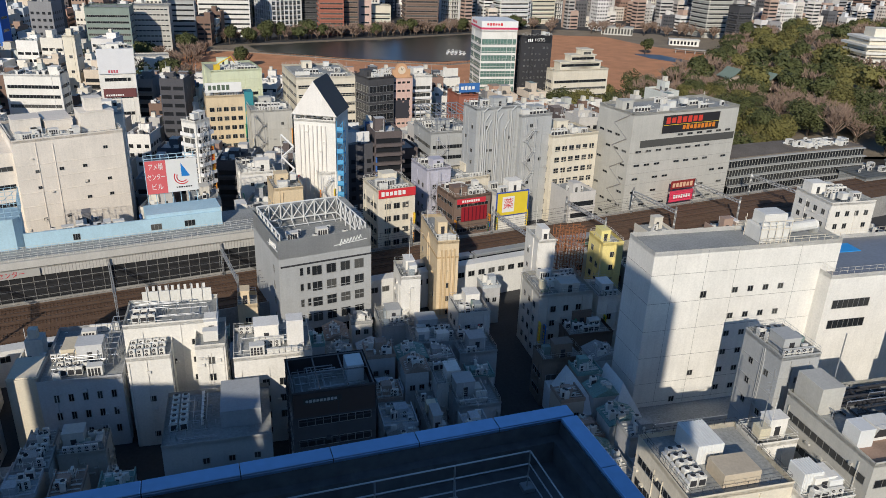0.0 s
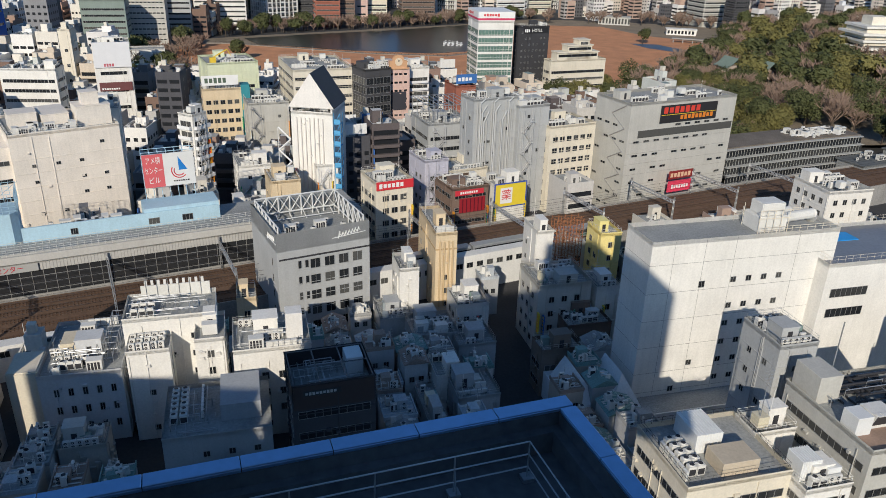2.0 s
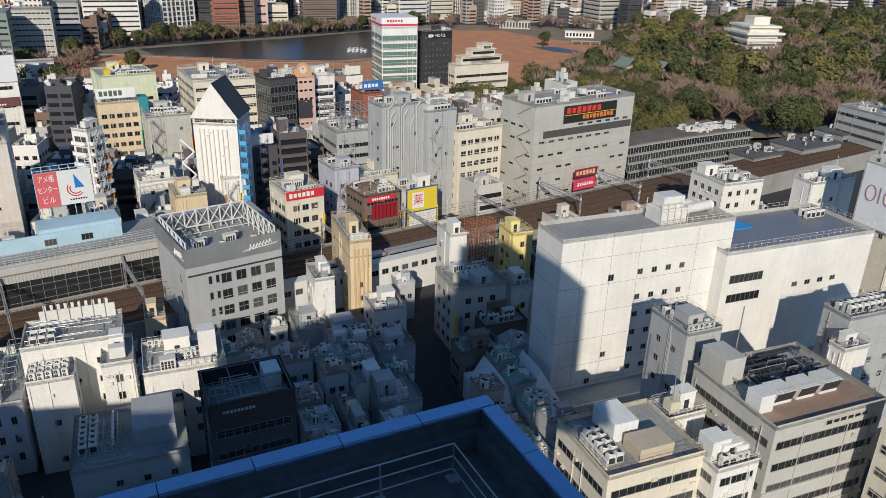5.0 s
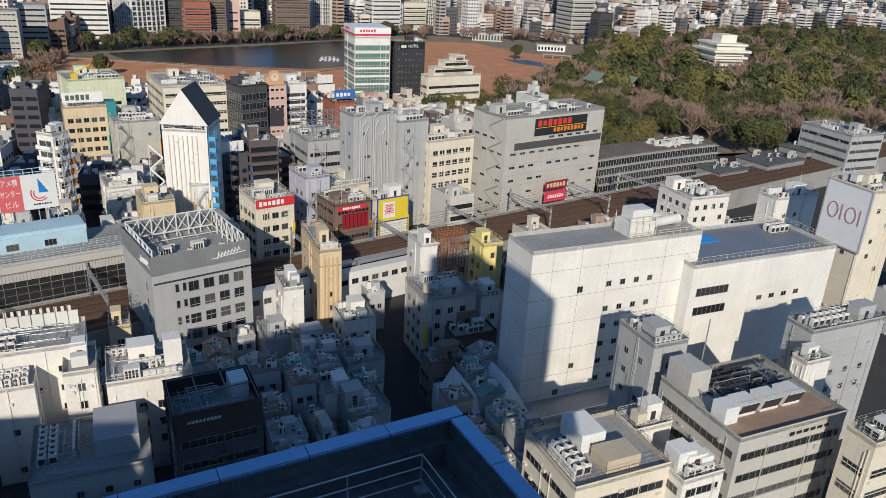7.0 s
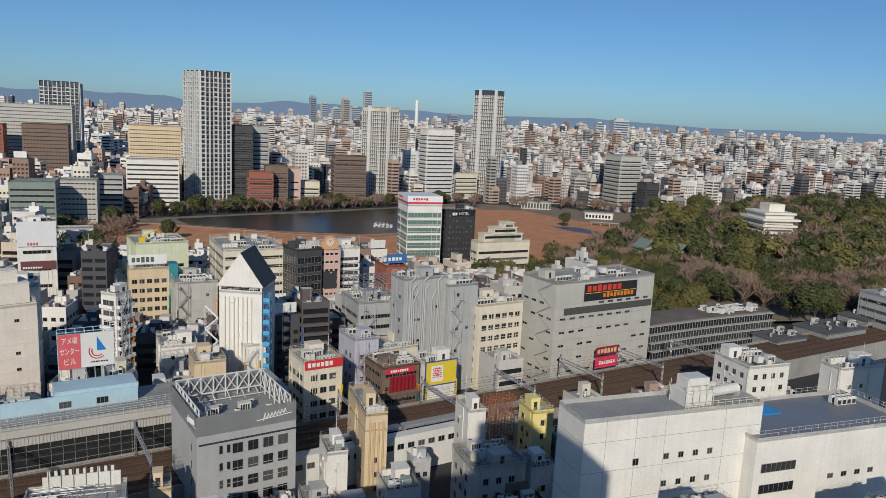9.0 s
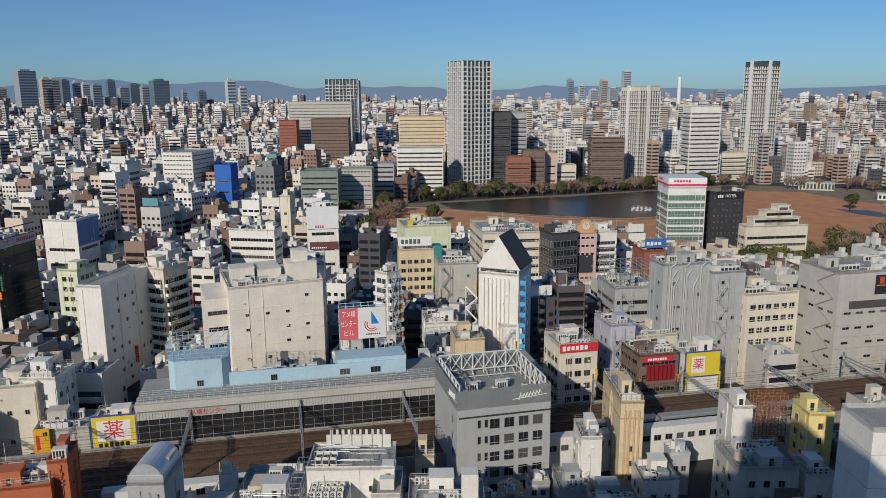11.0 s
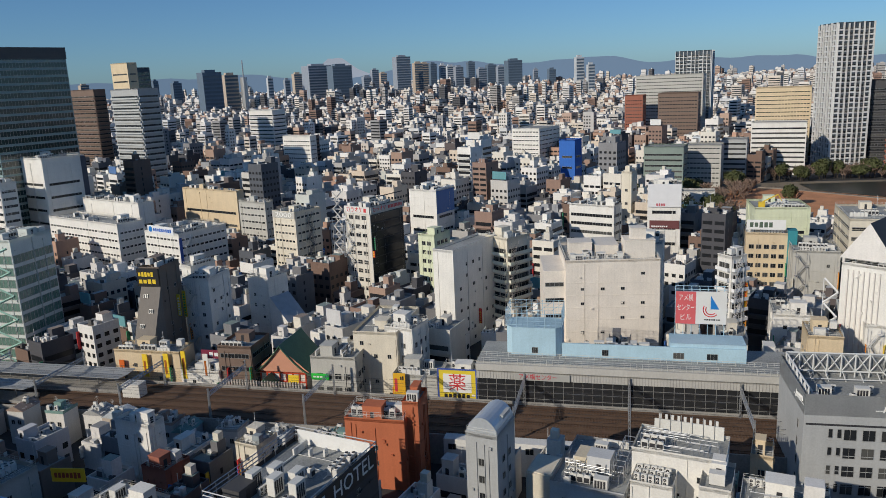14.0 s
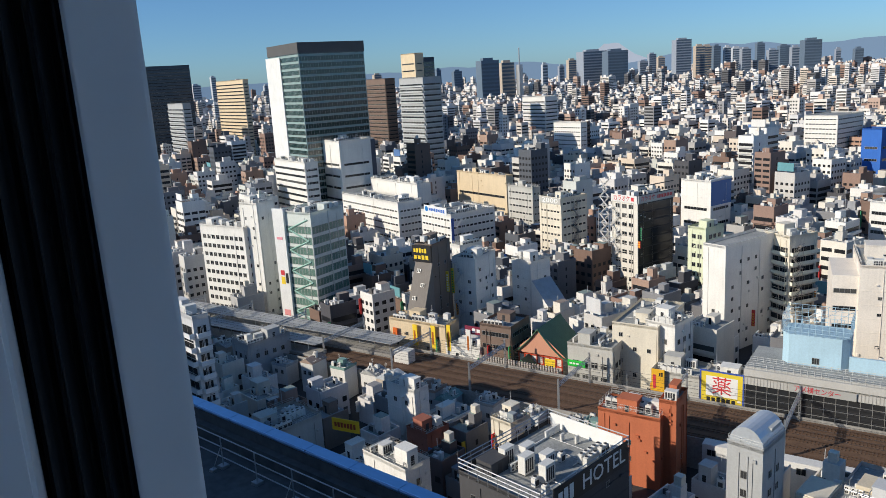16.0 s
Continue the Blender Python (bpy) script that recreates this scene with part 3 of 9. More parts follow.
building("white_civic", -165.8, 297.3, 9.2, 21.6, 31.1, 97.0, "white", "bands")
building("white_civic_b", -187.3, 353.9, 7.7, 5.5, 38.4, 97.0, "cream", "sparse")
building("green_office", -254.6, 498.6, 27.4, 20.0, 36.0, 16.0, "greengrey", "bands")
building("grey_office", -240.9, 536.3, 25.4, 18.0, 34.0, 16.0, "greyc", "office")
building("grey_office_b", -234.0, 587.3, 18.6, 18.0, 34.0, 16.0, "grey", "bands")
building("long_hotel", -230.7, 639.7, 41.6, 22.0, 42.9, 16.0, "white", "bands")
building("tan_hotel", -258.8, 725.2, 46.7, 24.0, 68.3, 16.0, "tan", "office")
building("brillia", -184.6, 695.9, 29.8, 30.6, 119.9, 41.9, "darkglass", "condo")
building("brick_a", -137.6, 677.3, 21.2, 16.0, 33.8, 16.0, "brick", "balcony")
building("brick_b", -126.6, 694.9, 20.5, 16.0, 38.5, 16.0, "brown", "balcony")
building("dark_apt", -166.1, 721.1, 22.8, 20.0, 72.7, 16.0, "dark", "balcony")
building("dark_apt_b", -152.9, 744.5, 20.5, 20.0, 71.9, 16.0, "grey", "balcony")
building("pink_end", -109.2, 716.8, 11.6, 14.0, 35.1, 16.0, "pink", "sparse")
building("cream_apt", -101.0, 732.1, 19.6, 14.0, 22.2, 16.0, "cream", "balcony")
building("brown_apt", -67.2, 726.3, 31.1, 18.0, 48.3, 16.0, "brown", "balcony")
building("tower_three", -27.5, 781.6, 26.0, 27.2, 95.6, 43.4, "cream", "slabs")
building("tower_two", 90.2, 855.3, 23.3, 23.8, 120.5, 36.8, "darkglass", "slabs")
building("tower_slim", 21.8, 789.8, 31.5, 18.0, 76.3, 24.0, "white", "balcony")
building("white_apt9", 30.9, 805.3, 25.0, 14.0, 28.9, 24.0, "white", "balcony")
building("cream_apt9", 55.5, 831.9, 27.7, 14.0, 29.1, 24.0, "cream", "balcony")
building("round_apt9", 220.6, 769.0, 26.2, 27.2, 58.5, 21.1, "greyc", "balcony")
building("dark_apt9", 238.4, 734.3, 16.0, 14.0, 34.0, 24.0, "dark", "balcony")
building("museum", 265.1, 538.3, 23.0, 25.1, 30.0, 6.2, "cream", "bands")
building("univ", -418.2, 796.9, 72.7, 26.0, 82.2, 16.0, "greyc", "office")
building("univ_brown", -361.0, 736.3, 39.4, 20.0, 64.7, 16.0, "brown", "office")
building("hosp_tower", -422.4, 906.4, 41.5, 24.0, 108.6, 16.0, "darkglass", "condo")
building("brown_pair", -409.5, 756.2, 19.3, 18.0, 62.4, 16.0, "brick", "office")
building("frontier", -447.5, 144.6, 44.5, 45.4, 115.2, 97.0, "glassgreen", "curtain")
building("frontier_low", -427.2, 157.6, 21.5, 30.1, 57.1, 97.0, "white", "sparse")
building("frontier_pod", -429.3, 136.1, 8.5, 44.8, 46.7, 97.0, "white", "ribbon")
building("green_glass", -264.3, 84.1, 18.2, 18.2, 44.8, 118.5, "glasswhite", "curtain2")
building("green_side", -291.5, 71.6, 9.0, 9.9, 46.8, 118.5, "white", "sparse")
building("white_bank", -296.4, 66.6, 7.8, 26.0, 37.4, 118.5, "white", "office")
building("matsu_a", -351.2, 158.6, 14.5, 61.1, 28.8, 97.0, "white", "office")
building("matsu_b", -308.5, 166.1, 26.4, 25.2, 27.2, 97.0, "white", "punched")
building("matsu_top", -373.8, 181.2, 9.0, 51.6, 33.9, 97.0, "white", "sparse")
building("tan_dept", -358.1, 229.5, 4.9, 47.1, 34.4, 97.0, "tan", "sparse")
building("slope_dark", -217.6, 109.4, 11.0, 6.9, 36.7, 118.5, "browngrey", "sparse")
building("white_slab", -223.4, 119.9, 9.1, 14.0, 30.0, 28.5, "white", "sparse")
building("white_cut", -216.7, 147.9, 9.1, 10.7, 24.6, 97.0, "white", "sparse")
building("white_tower_16", -714.7, 514.1, 19.2, 38.7, 62.6, 97.0, "white", "balcony")
building("cream_blank", -510.5, 403.0, 7.4, 32.7, 47.0, 97.0, "white", "office")
building("slab_tan_hi", -717.5, 354.7, 10.4, 26.9, 116.5, 97.0, "tan", "sparse")
building("slab_grey_hi", -535.9, 270.6, 17.0, 34.3, 91.5, 97.0, "grey", "balcony")
building("slab_dark_hi", -740.6, 375.6, 14.5, 16.4, 112.4, 97.0, "darkglass", "curtain")
building("apt_brown_hi", -786.1, 349.8, 13.0, 46.1, 93.1, 97.0, "brown", "balcony")
building("left_big", -992.8, 122.3, 59.7, 74.5, 124.3, 97.0, "darkglass", "bands")
building("left_tan", -874.3, 214.7, 6.3, 89.9, 101.7, 97.0, "tan", "bands")
building("left_grey", -848.5, 142.1, 8.5, 55.6, 80.1, 97.0, "grey", "balcony")
building("station_white", -198.7, 102.6, 12.4, 9.0, 9.8, 28.5, "white", "sparse")
building("yellow_shops", -218.9, 92.8, 21.9, 8.0, 14.9, 28.5, "tan", "sparse")
building("pink_white", -163.1, 139.0, 13.3, 12.0, 17.1, 28.5, "white", "sparse")
building("brown_shop", -188.5, 109.3, 10.6, 12.0, 17.5, 28.5, "brown", "ribbon")
building("gold_top", -140.1, 83.0, 6.1, 7.0, 13.0, 16.0, "cream", "punched")
building("red_small", -143.2, 67.8, 7.0, 7.0, 11.5, 106.0, "brick", "punched")
building("stair_block", -153.4, 70.1, 4.6, 10.4, 18.0, 106.0, "white", "sparse")
building("white_stack", -122.3, 52.9, 6.4, 13.2, 17.0, 106.0, "white", "punched")
building("mart_roof", -159.3, 36.7, 13.7, 12.0, 14.0, 106.0, "greyc", "sparse")
building("dark_left_a", -223.5, 47.4, 15.1, 10.0, 14.0, 106.0, "grey", "punched")
building("left_balc", -163.5, 23.8, 3.7, 19.2, 43.3, 106.0, "palegrey", "balcony")
building("left_balc_b", -174.8, 25.7, 4.2, 9.0, 24.0, 106.0, "grey", "balcony")

# ---- signs and special parts ----
PAINT = material("sign_paint", (1, 1, 1), 0.45, var=0.1, scale=1.5, streak=0.3, tint=True)


def text_mesh(s, size, depth=0.03):
    cu = bpy.data.curves.new("lettering", "FONT")
    cu.body, cu.size, cu.extrude, cu.align_x, cu.align_y = s, size, depth, "CENTER", "CENTER"
    cu.resolution_u = 2
    ob = bpy.data.objects.new("lettering", cu)
    scene.collection.objects.link(ob)
    dg = bpy.context.evaluated_depsgraph_get()
    me = bpy.data.meshes.new_from_object(ob.evaluated_get(dg))
    bpy.data.objects.remove(ob)
    me.materials.clear()
    me.materials.append(PAINT)
    return me


def board(parent, m, w, h, col, label, rim=None, thick=0.25):
    """A sign board: its lower left corner at m, facing local -y."""
    b = bmesh.new()
    box(b, 0, -thick, 0, w, 0, h)
    bmesh.ops.bevel(b, geom=b.edges[:], offset=0.03, segments=1, affect="EDGES")
    ob = part("sign", b, PAINT, parent, label if parent else "", col)
    ob.matrix_basis = m
    if not parent:
        tagged(ob, label, "sign")
    if rim:
        for k, (x0, z0, x1, z1) in enumerate(((-0.1, -0.1, w + 0.1, 0.25), (-0.1, h - 0.25, w + 0.1, h + 0.1), (-0.1, 0.25, 0.25, h - 0.25), (w - 0.25, 0.25, w + 0.1, h - 0.25))):
            b = bmesh.new()
            box(b, x0, -thick - 0.06, z0, x1, -0.02, z1)
            part("rim", b, PAINT, ob, "", rim)
    return ob


def letters(sign, s, x, z, size, col, thick=0.25, width=None):
    me = text_mesh(s, size)
    ob = part("lettering", me, None, sign, "", col)
    xs = [v.co.x for v in me.vertices]
    k = 1.0 if not width or not xs else width / max(0.01, max(xs) - min(xs))
    ob.matrix_basis = pose(x, -thick - 0.03, z, 90, 0, 0) @ Matrix.Diagonal((k, 1, 1, 1))
    return ob


def bars(sign, x, z, w, h, n, col, thick=0.25, slant=0.0):
    """Writing that is not spelled out: a row of short strokes."""
    r = random.Random(n * 7 + int(w * 10))
    step = w / n
    for k in range(n):
        b = bmesh.new()
        hh = h * r.uniform(0.7, 1.0)
        box(b, 0, -0.04, 0, step * 0.72, 0, hh)
        ob = part("lettering", b, PAINT, sign, "", col)
        ob.matrix_basis = pose(x + k * step, -thick, z + (h - hh) / 2)


def left_face(name):
    root, w, d, h = B[name]
    return pose(0, d, 0, 0, 0, -90)


def extra(name, child, b, mats, label="", color=None):
    return part(child, b, mats, B[name][0], label, color)


RED, WHITE, YELLOW, BLUE, BLACK = (0.6, 0.05, 0.06), (0.8, 0.8, 0.78), (0.85, 0.6, 0.04), (0.04, 0.09, 0.42), (0.02, 0.02, 0.022)

# hotel with the roof truss
root, w, d, h = B["oriental_hotel"]
# A raised dark strip stands in for the shade of a groove.
b = bmesh.new()
box(b, 0.4, -0.05, h * 0.76, w + 0.05, 0.0, h * 0.76 + 0.4)
part("shadow_gap", b, DARK, root, "dark raised strip painted as a groove's shade across the facade")
for k in range(6):
    b = bmesh.new()
    box(b, w - 17.5, -0.06, 1.2 + k * 3.25, w + 0.02, 0.0, 1.3 + k * 3.25)
    part("string_course", b, WALL, root, "", (0.42, 0.43, 0.43))
b = bmesh.new()
z0, z1 = h - 4.4, h + 0.9
for (xa, ya), (xb, yb), n in (((0.9, d - 0.9), (w - 0.9, d - 0.9), 7), ((w - 0.9, d - 0.9), (w - 0.9, 1.2), 6), ((0.9, d - 0.9), (0.9, 1.2), 6)):
    for k in range(n + 1):
        x, y = xa + (xb - xa) * k / n, ya + (yb - ya) * k / n
        tube(b, (x, y, z0), (x, y, z1), 0.2, 4)
        if k < n:
            x1, y1 = xa + (xb - xa) * (k + 1) / n, ya + (yb - ya) * (k + 1) / n
            tube(b, (x, y, z0 + 1.2), (x1, y1, z1), 0.14, 4)
            tube(b, (x, y, z1), (x1, y1, z0 + 1.2), 0.14, 4)
    for z in (z0 + 1.2, z1):
        tube(b, (xa, ya, z), (xb, yb, z), 0.22, 4)
for k in range(6):
    x = 2.2 + (w - 4.4) * k / 5
    tube(b, (x, 0.5, h - 0.6), (x, 3.4, z0 + 0.6), 0.16, 4)
    tube(b, (x, d - 0.9, z0 + 1.2), (x, d - 4.0, z0), 0.14, 4)
for q in (3.4, d - 4.0):
    tube(b, (0.9, q, z0 + 0.6), (w - 0.9, q, z0 + 0.6), 0.14, 4)
part("roof_truss", b, PAINT, root, "pale grey painted steel lattice truss round the roof", (0.6, 0.61, 0.6))
b = bmesh.new()
for k in range(7):
    add_mesh(b, ac_mesh((2, 3, 1)[k % 3]), pose(3.5 + 2.4 * k, 7 + 2.5 * (k % 3), h - 4.39))
tube(b, (2, 6, h - 3.9), (w - 3, 6, h - 3.9), 0.25, 8)
tube(b, (4, 6, h - 3.9), (4, d - 5, h - 3.9), 0.25, 8)
part("rooftop_plant", b, [UNIT, DARK], root, "units and pipes on the sunken roof deck")
for mm, x in ((Matrix(), w - 7.5), (left_face("oriental_hotel"), d - 6.5)):
    b = bmesh.new()
    for k in range(7):
        z0, z1 = h - 3.0 + 0.12 * k, h - 1.9 + 0.12 * k
        tube(b, (x + k * 0.75, -0.12, z0 - (0.25 if k == 0 else 0)), (x + 0.45 + k * 0.75, -0.12, z1 + (0.3 if k == 0 else 0)), 0.12, 5)
        tube(b, (x + 0.45 + k * 0.75, -0.12, z1 - 0.3), (x + 0.75 + k * 0.75, -0.12, z0 + 0.2), 0.1, 5)
    tube(b, (x - 1.4, -0.12, h - 3.0), (x + 6.5, -0.12, h - 2.4), 0.09, 5)
    ob = part("sign", b, PAINT, root, "white flowing script-like sign", WHITE)
    ob.matrix_basis = mm

# white block: joints, roof rail and plant, podium
root, w, d, h = B["white_block"]
for k, z in enumerate((5.6, 10.0, 15.8, 21.6, 27.4, 33.2)):
    b = bmesh.new()
    box(b, 0, -0.012, z, w, 0.0, z + 0.07)
    part("panel_joint", b, CONCRETE, root)
    b = bmesh.new()
    box(b, -0.012, 0, z, 0.0, d, z + 0.07)
    part("panel_joint", b, CONCRETE, root)
for x in (4.6, 11, 17.4, 31):
    b = bmesh.new()
    box(b, x, -0.012, 5, x + 0.06, 0.0, h - 0.3)
    part("panel_joint", b, CONCRETE, root)
b = bmesh.new()
for x0, x1 in ((22.5, 31.0), (31.0, 39.5)):
    for y in (0.5, d - 0.6):
        tube(b, (x0, y, h + 0.9), (x1, y, h + 0.9), 0.05, 5)
        tube(b, (x0, y, h + 0.4), (x1, y, h + 0.4), 0.05, 5)
        for k in range(6):
            tube(b, (x0 + (x1 - x0) * k / 5, y, h - 0.9), (x0 + (x1 - x0) * k / 5, y, h + 0.9), 0.05, 5)
for k in range(5):
    x = 23 + k * 1.6
    tube(b, (x, 2, h - 0.9), (x, 2, h + 3.6), 0.07, 5)
    tube(b, (x, 7, h - 0.9), (x, 7, h + 3.6), 0.07, 5)
tube(b, (22.8, 2, h + 3.6), (29.8, 2, h + 3.6), 0.07, 5)
tube(b, (22.8, 2, h + 2.0), (29.8, 2, h + 2.0), 0.07, 5)
part("roof_rail", b, PAINT, root, "cream tubular roof railing and frame", (0.72, 0.66, 0.55))
b = bmesh.new()
box(b, 23.2, 2.4, h - 0.9, 29.5, 7.2, h + 2.2)
box(b, 24.0, 3.0, h + 2.2, 29.0, 6.8, h + 4.6)
bmesh.ops.bevel(b, geom=b.edges[:], offset=0.15, segments=2, affect="EDGES")
tube(b, (30.0, 4, h + 1.2), (36.5, 4.5, h + 1.4), 1.0, 12)
tube(b, (36.5, 4.5, h + 1.4), (38.5, 6.5, h - 0.5), 1.0, 12)
tube(b, (30.0, 6.5, h + 0.8), (34.0, 8.0, h + 1.0), 0.8, 12)
part("roof_plant", b, UNIT, root, "white ducts and cubicles on the roof", None)
b = bmesh.new()
box(b, -0.5, -7.0, 0, w + 34, -0.004, 4.6)
box(b, -0.5, -7.0, 4.6, w + 34, -6.7, 5.6)
part("podium", b, WALL, root, "low white base with a flat roof", (0.72, 0.72, 0.7))
b = bmesh.new()
box(b, 0, -6.6, 4.6, w + 34, -0.02, 4.66)
part("podium_roof", b, ROOF, root)
b = bmesh.new()
box(b, -14, -2.0, 0, -0.004, d + 2, 6.0)
part("annex", b, WALL, root, "low white annex", (0.74, 0.75, 0.75))
for x0, x1, y0, y1, zt in ((-13.5, -7.5, -2.0, 9.0, 10.5), (-6.5, -0.2, -4.5, 6.0, 12.0)):
    b = bmesh.new()
    mid = (x0 + x1) / 2
    vs = [b.verts.new(p) for p in ((x0, y0, 6.0), (x1, y0, 6.0), (x1, y1, 6.0), (x0, y1, 6.0), (mid, y0 + 3.2, zt), (mid, y1, zt))]
    for q in ((0, 1, 4), (1, 2, 5, 4), (3, 0, 4, 5), (2, 3, 5), (3, 2, 1, 0)):
        b.faces.new([vs[i] for i in q])
    part("skylight_hood", b, WALL, root, "white sloping roof hood", (0.74, 0.75, 0.75))
    if y0 < -3:
        b = bmesh.new()
        box(b, x0, y0, 0, x1, -2.004, 6.0)
        part("annex", b, WALL, root, "", (0.74, 0.75, 0.75))

# long white shop block: roof terrace
root, w, d, h = B["white_lower"]
b = bmesh.new()
rail_mesh(b, w, d, h, 0.2, 1.3)
part("roof_rail", b, PAINT, root, "cream roof terrace railing", (0.72, 0.66, 0.55))
b = bmesh.new()
box(b, 0.4, 0.4, h - 0.894, w - 0.4, d - 0.4, h - 0.84)
part("terrace_floor", b, material("wet_roof", (0.2, 0.21, 0.23), 0.3, var=0.3, scale=0.4), root, "smooth dark grey roof terrace")
b = bmesh.new()
box(b, 10.5, 11, h - 0.836, 16.5, 15, h - 0.7)
part("blue_mat", b, PAINT, root, "bright blue mat on the terrace", (0.03, 0.3, 0.7))
root, w, d, h = B["sign_tower"]
s = board(root, left_face("sign_tower") @ pose(0.0, -0.05, 26.5), d + 0.4, 15.2, (0.78, 0.79, 0.8), "large white square sign with red rings and bars", rim=(0.4, 0.4, 0.42), thick=0.5)
for k, (kind, x) in enumerate((("ring", 3.2), ("bar", 5.6), ("ring", 8.2), ("bar", 10.6))):
    b = bmesh.new()
    if kind == "ring":
        for i in range(24):
            p = [Vector((1.35 * math.cos(2 * math.pi * q / 24), -0.08, 1.9 * math.sin(2 * math.pi * q / 24))) for q in (i, i + 1)]
            tube(b, p[0], p[1], 0.13, 5)
    else:
        tube(b, (0, -0.08, -1.9), (0, -0.08, 1.9), 0.13, 5)
    ob = part("lettering", b, PAINT, s, "", (0.4, 0.22, 0.22))
    ob.matrix_basis = pose(x, -0.5, 8.2)


# cream store: stepped wings and roof volumes
root, w, d, h = B["ame_store"]
b = bmesh.new()
box(b, -6.5, 1.5, 0, -0.004, d - 3, h - 3.5)
part("balcony_wing", b, WALL, root, "cream wing with long windows", COLORS["creampink"])
for k in range(4):
    ob = part("window", window_mesh(5.6, 1.3, 3), None, root)
    ob.matrix_basis = pose(-3.3, 1.49, h - 8.5 - 5.0 * k)
for x0, y0, x1, y1, z1 in ((18.5, 4.5, 27.5, 12, h + 4.5), (20.5, 6, 25, 10, h + 8.0), (2.0, 9.0, 9.0, 16, h + 3.2), (10, 8, 17, 20, h + 2.4)):
    b = bmesh.new()
    box(b, x0, y0, h - 0.896, x1, y1, z1)
    box(b, x0 - 0.15, y0 - 0.15, z1, x1 + 0.15, y1 + 0.15, z1 + 0.25)
    part("roof_volume", b, WALL, root, "", (0.78, 0.72, 0.64))
b = bmesh.new()
r = random.Random(61)
for k in range(16):
    add_mesh(b, ac_mesh(r.choice((1, 2, 3))), pose(r.uniform(1.5, 17), r.uniform(1.5, 7), h - 0.89, 0, 0, r.choice((0, 90))))
for k in range(5):
    y = 1.2 + 1.3 * k
    tube(b, (1.5, y, h - 0.2), (17, y, h - 0.2), 0.14, 6)
rail_mesh(b, w, d, h, 0.2, 1.0)
part("rooftop_plant", b, [UNIT, DARK], root, "units, pipes and rails on the roof")

# market centre along the tracks
AME = thing("market_hall", RAIL, "long grey market hall with dark glass front beside the tracks", "building", "town buildings")
PLACED.append((*(RAIL @ Vector((-36.5, 181.5, 0))).xy, 103, 16, 18.5, RAIL_A))
b = bmesh.new()
box(b, -36.5, 181.5, 0, 66, 197, 18.0)
b.faces.ensure_lookup_table()
b.faces[1].material_index = 1
part("wall", b, [WALL, ROOF], AME, "", (0.42, 0.42, 0.4))
b = bmesh.new()
box(b, -36.5, 181.35, 6.6, 66, 181.5, 13.6)
part("glass_front", b, material("smoked_glass", (0.03, 0.032, 0.035), 0.12, spec=0.6, var=0.3, scale=0.3), AME, "dark smoked glass band")
for k in range(42):
    b = bmesh.new()
    box(b, 0, 0, 0, 0.12, 0.12, 7.0)
    part("mullion", b, FRAME, AME).matrix_basis = pose(-36.3 + k * 2.45, 181.22, 6.6)
b = bmesh.new()
for z in (8.4, 10.2, 12.0):
    box(b, -36.5, 181.2, z, 66, 181.34, z + 0.1)
part("transom", b, FRAME, AME)
b = bmesh.new()
box(b, -36.6, 181.0, 13.6, 66, 181.5, 15.4)
box(b, -36.6, 180.7, 15.9, 66, 181.5, 17.6)
part("spandrel", b, WALL, AME, "ribbed pale concrete band", (0.5, 0.49, 0.46))
b = bmesh.new()
for k in range(140):
    box(b, -36.5 + k * 0.73, 180.92, 13.6, -36.4 + k * 0.73, 181.0, 17.6)
part("rib", b, CONCRETE, AME)
b = bmesh.new()
for yy in (181.2, 185.5):
    for k in range(70):
        tube(b, (-36 + k * 1.47, yy, 17.6), (-36 + k * 1.47, yy, 19.2), 0.045, 4)
    for z in (18.2, 18.7, 19.2):
        tube(b, (-36, yy, z), (66, yy, z), 0.045, 4)
part("roof_fence", b, PAINT, AME, "pale roof edge fence", (0.6, 0.6, 0.57))
s = board(AME, pose(-26.5, 180.65, 13.7), 14.0, 1.9, (0.4, 0.4, 0.38), "red sign letters on the market hall", thick=0.1)
letters(s, "アメ横センター", 6.0, 0.95, 1.7, (0.5, 0.03, 0.05), 0.1, 9.6)
PB = (0.42, 0.6, 0.7)
b = bmesh.new()
box(b, -29.5, 187.5, 18.004, -15, 196.5, 25.5)
bmesh.ops.bevel(b, geom=[e for e in b.edges if abs(e.verts[0].co.z - e.verts[1].co.z) > 1], offset=1.6, segments=1, affect="EDGES")
part("blue_tower", b, WALL, AME, "pale blue rendered roof tower", PB)
b = bmesh.new()
box(b, -15, 187.5, 18.004, 30, 188.0, 21.6)
box(b, 12, 188, 18.004, 30, 195.5, 22.5)
part("blue_wall", b, WALL, AME, "pale blue roof wall", PB)
b = bmesh.new()
for x in [-29.5 + 1.45 * k for k in range(11)]:
    for y in (187.3, 196.7):
        tube(b, (x, y, 25.5), (x, y, 30.3), 0.06, 4)
for y in [187.3 + 1.57 * k for k in range(7)]:
    for x in (-29.5, -15):
        tube(b, (x, y, 25.5), (x, y, 30.3), 0.06, 4)
for z in (26.3, 27.3, 28.3, 29.3, 30.3):
    for y in (187.3, 196.7):
        tube(b, (-29.5, y, z), (-15, y, z), 0.05, 4)
    for x in (-29.5, -15):
        tube(b, (x, 187.3, z), (x, 196.7, z), 0.05, 4)
for k in range(5):
    tube(b, (-29.5 + k * 3, 187.3, 30.3), (-26.5 + k * 3, 196.7, 30.3), 0.05, 4)
part("blue_lattice", b, PAINT, AME, "pale blue steel lattice screen", PB)
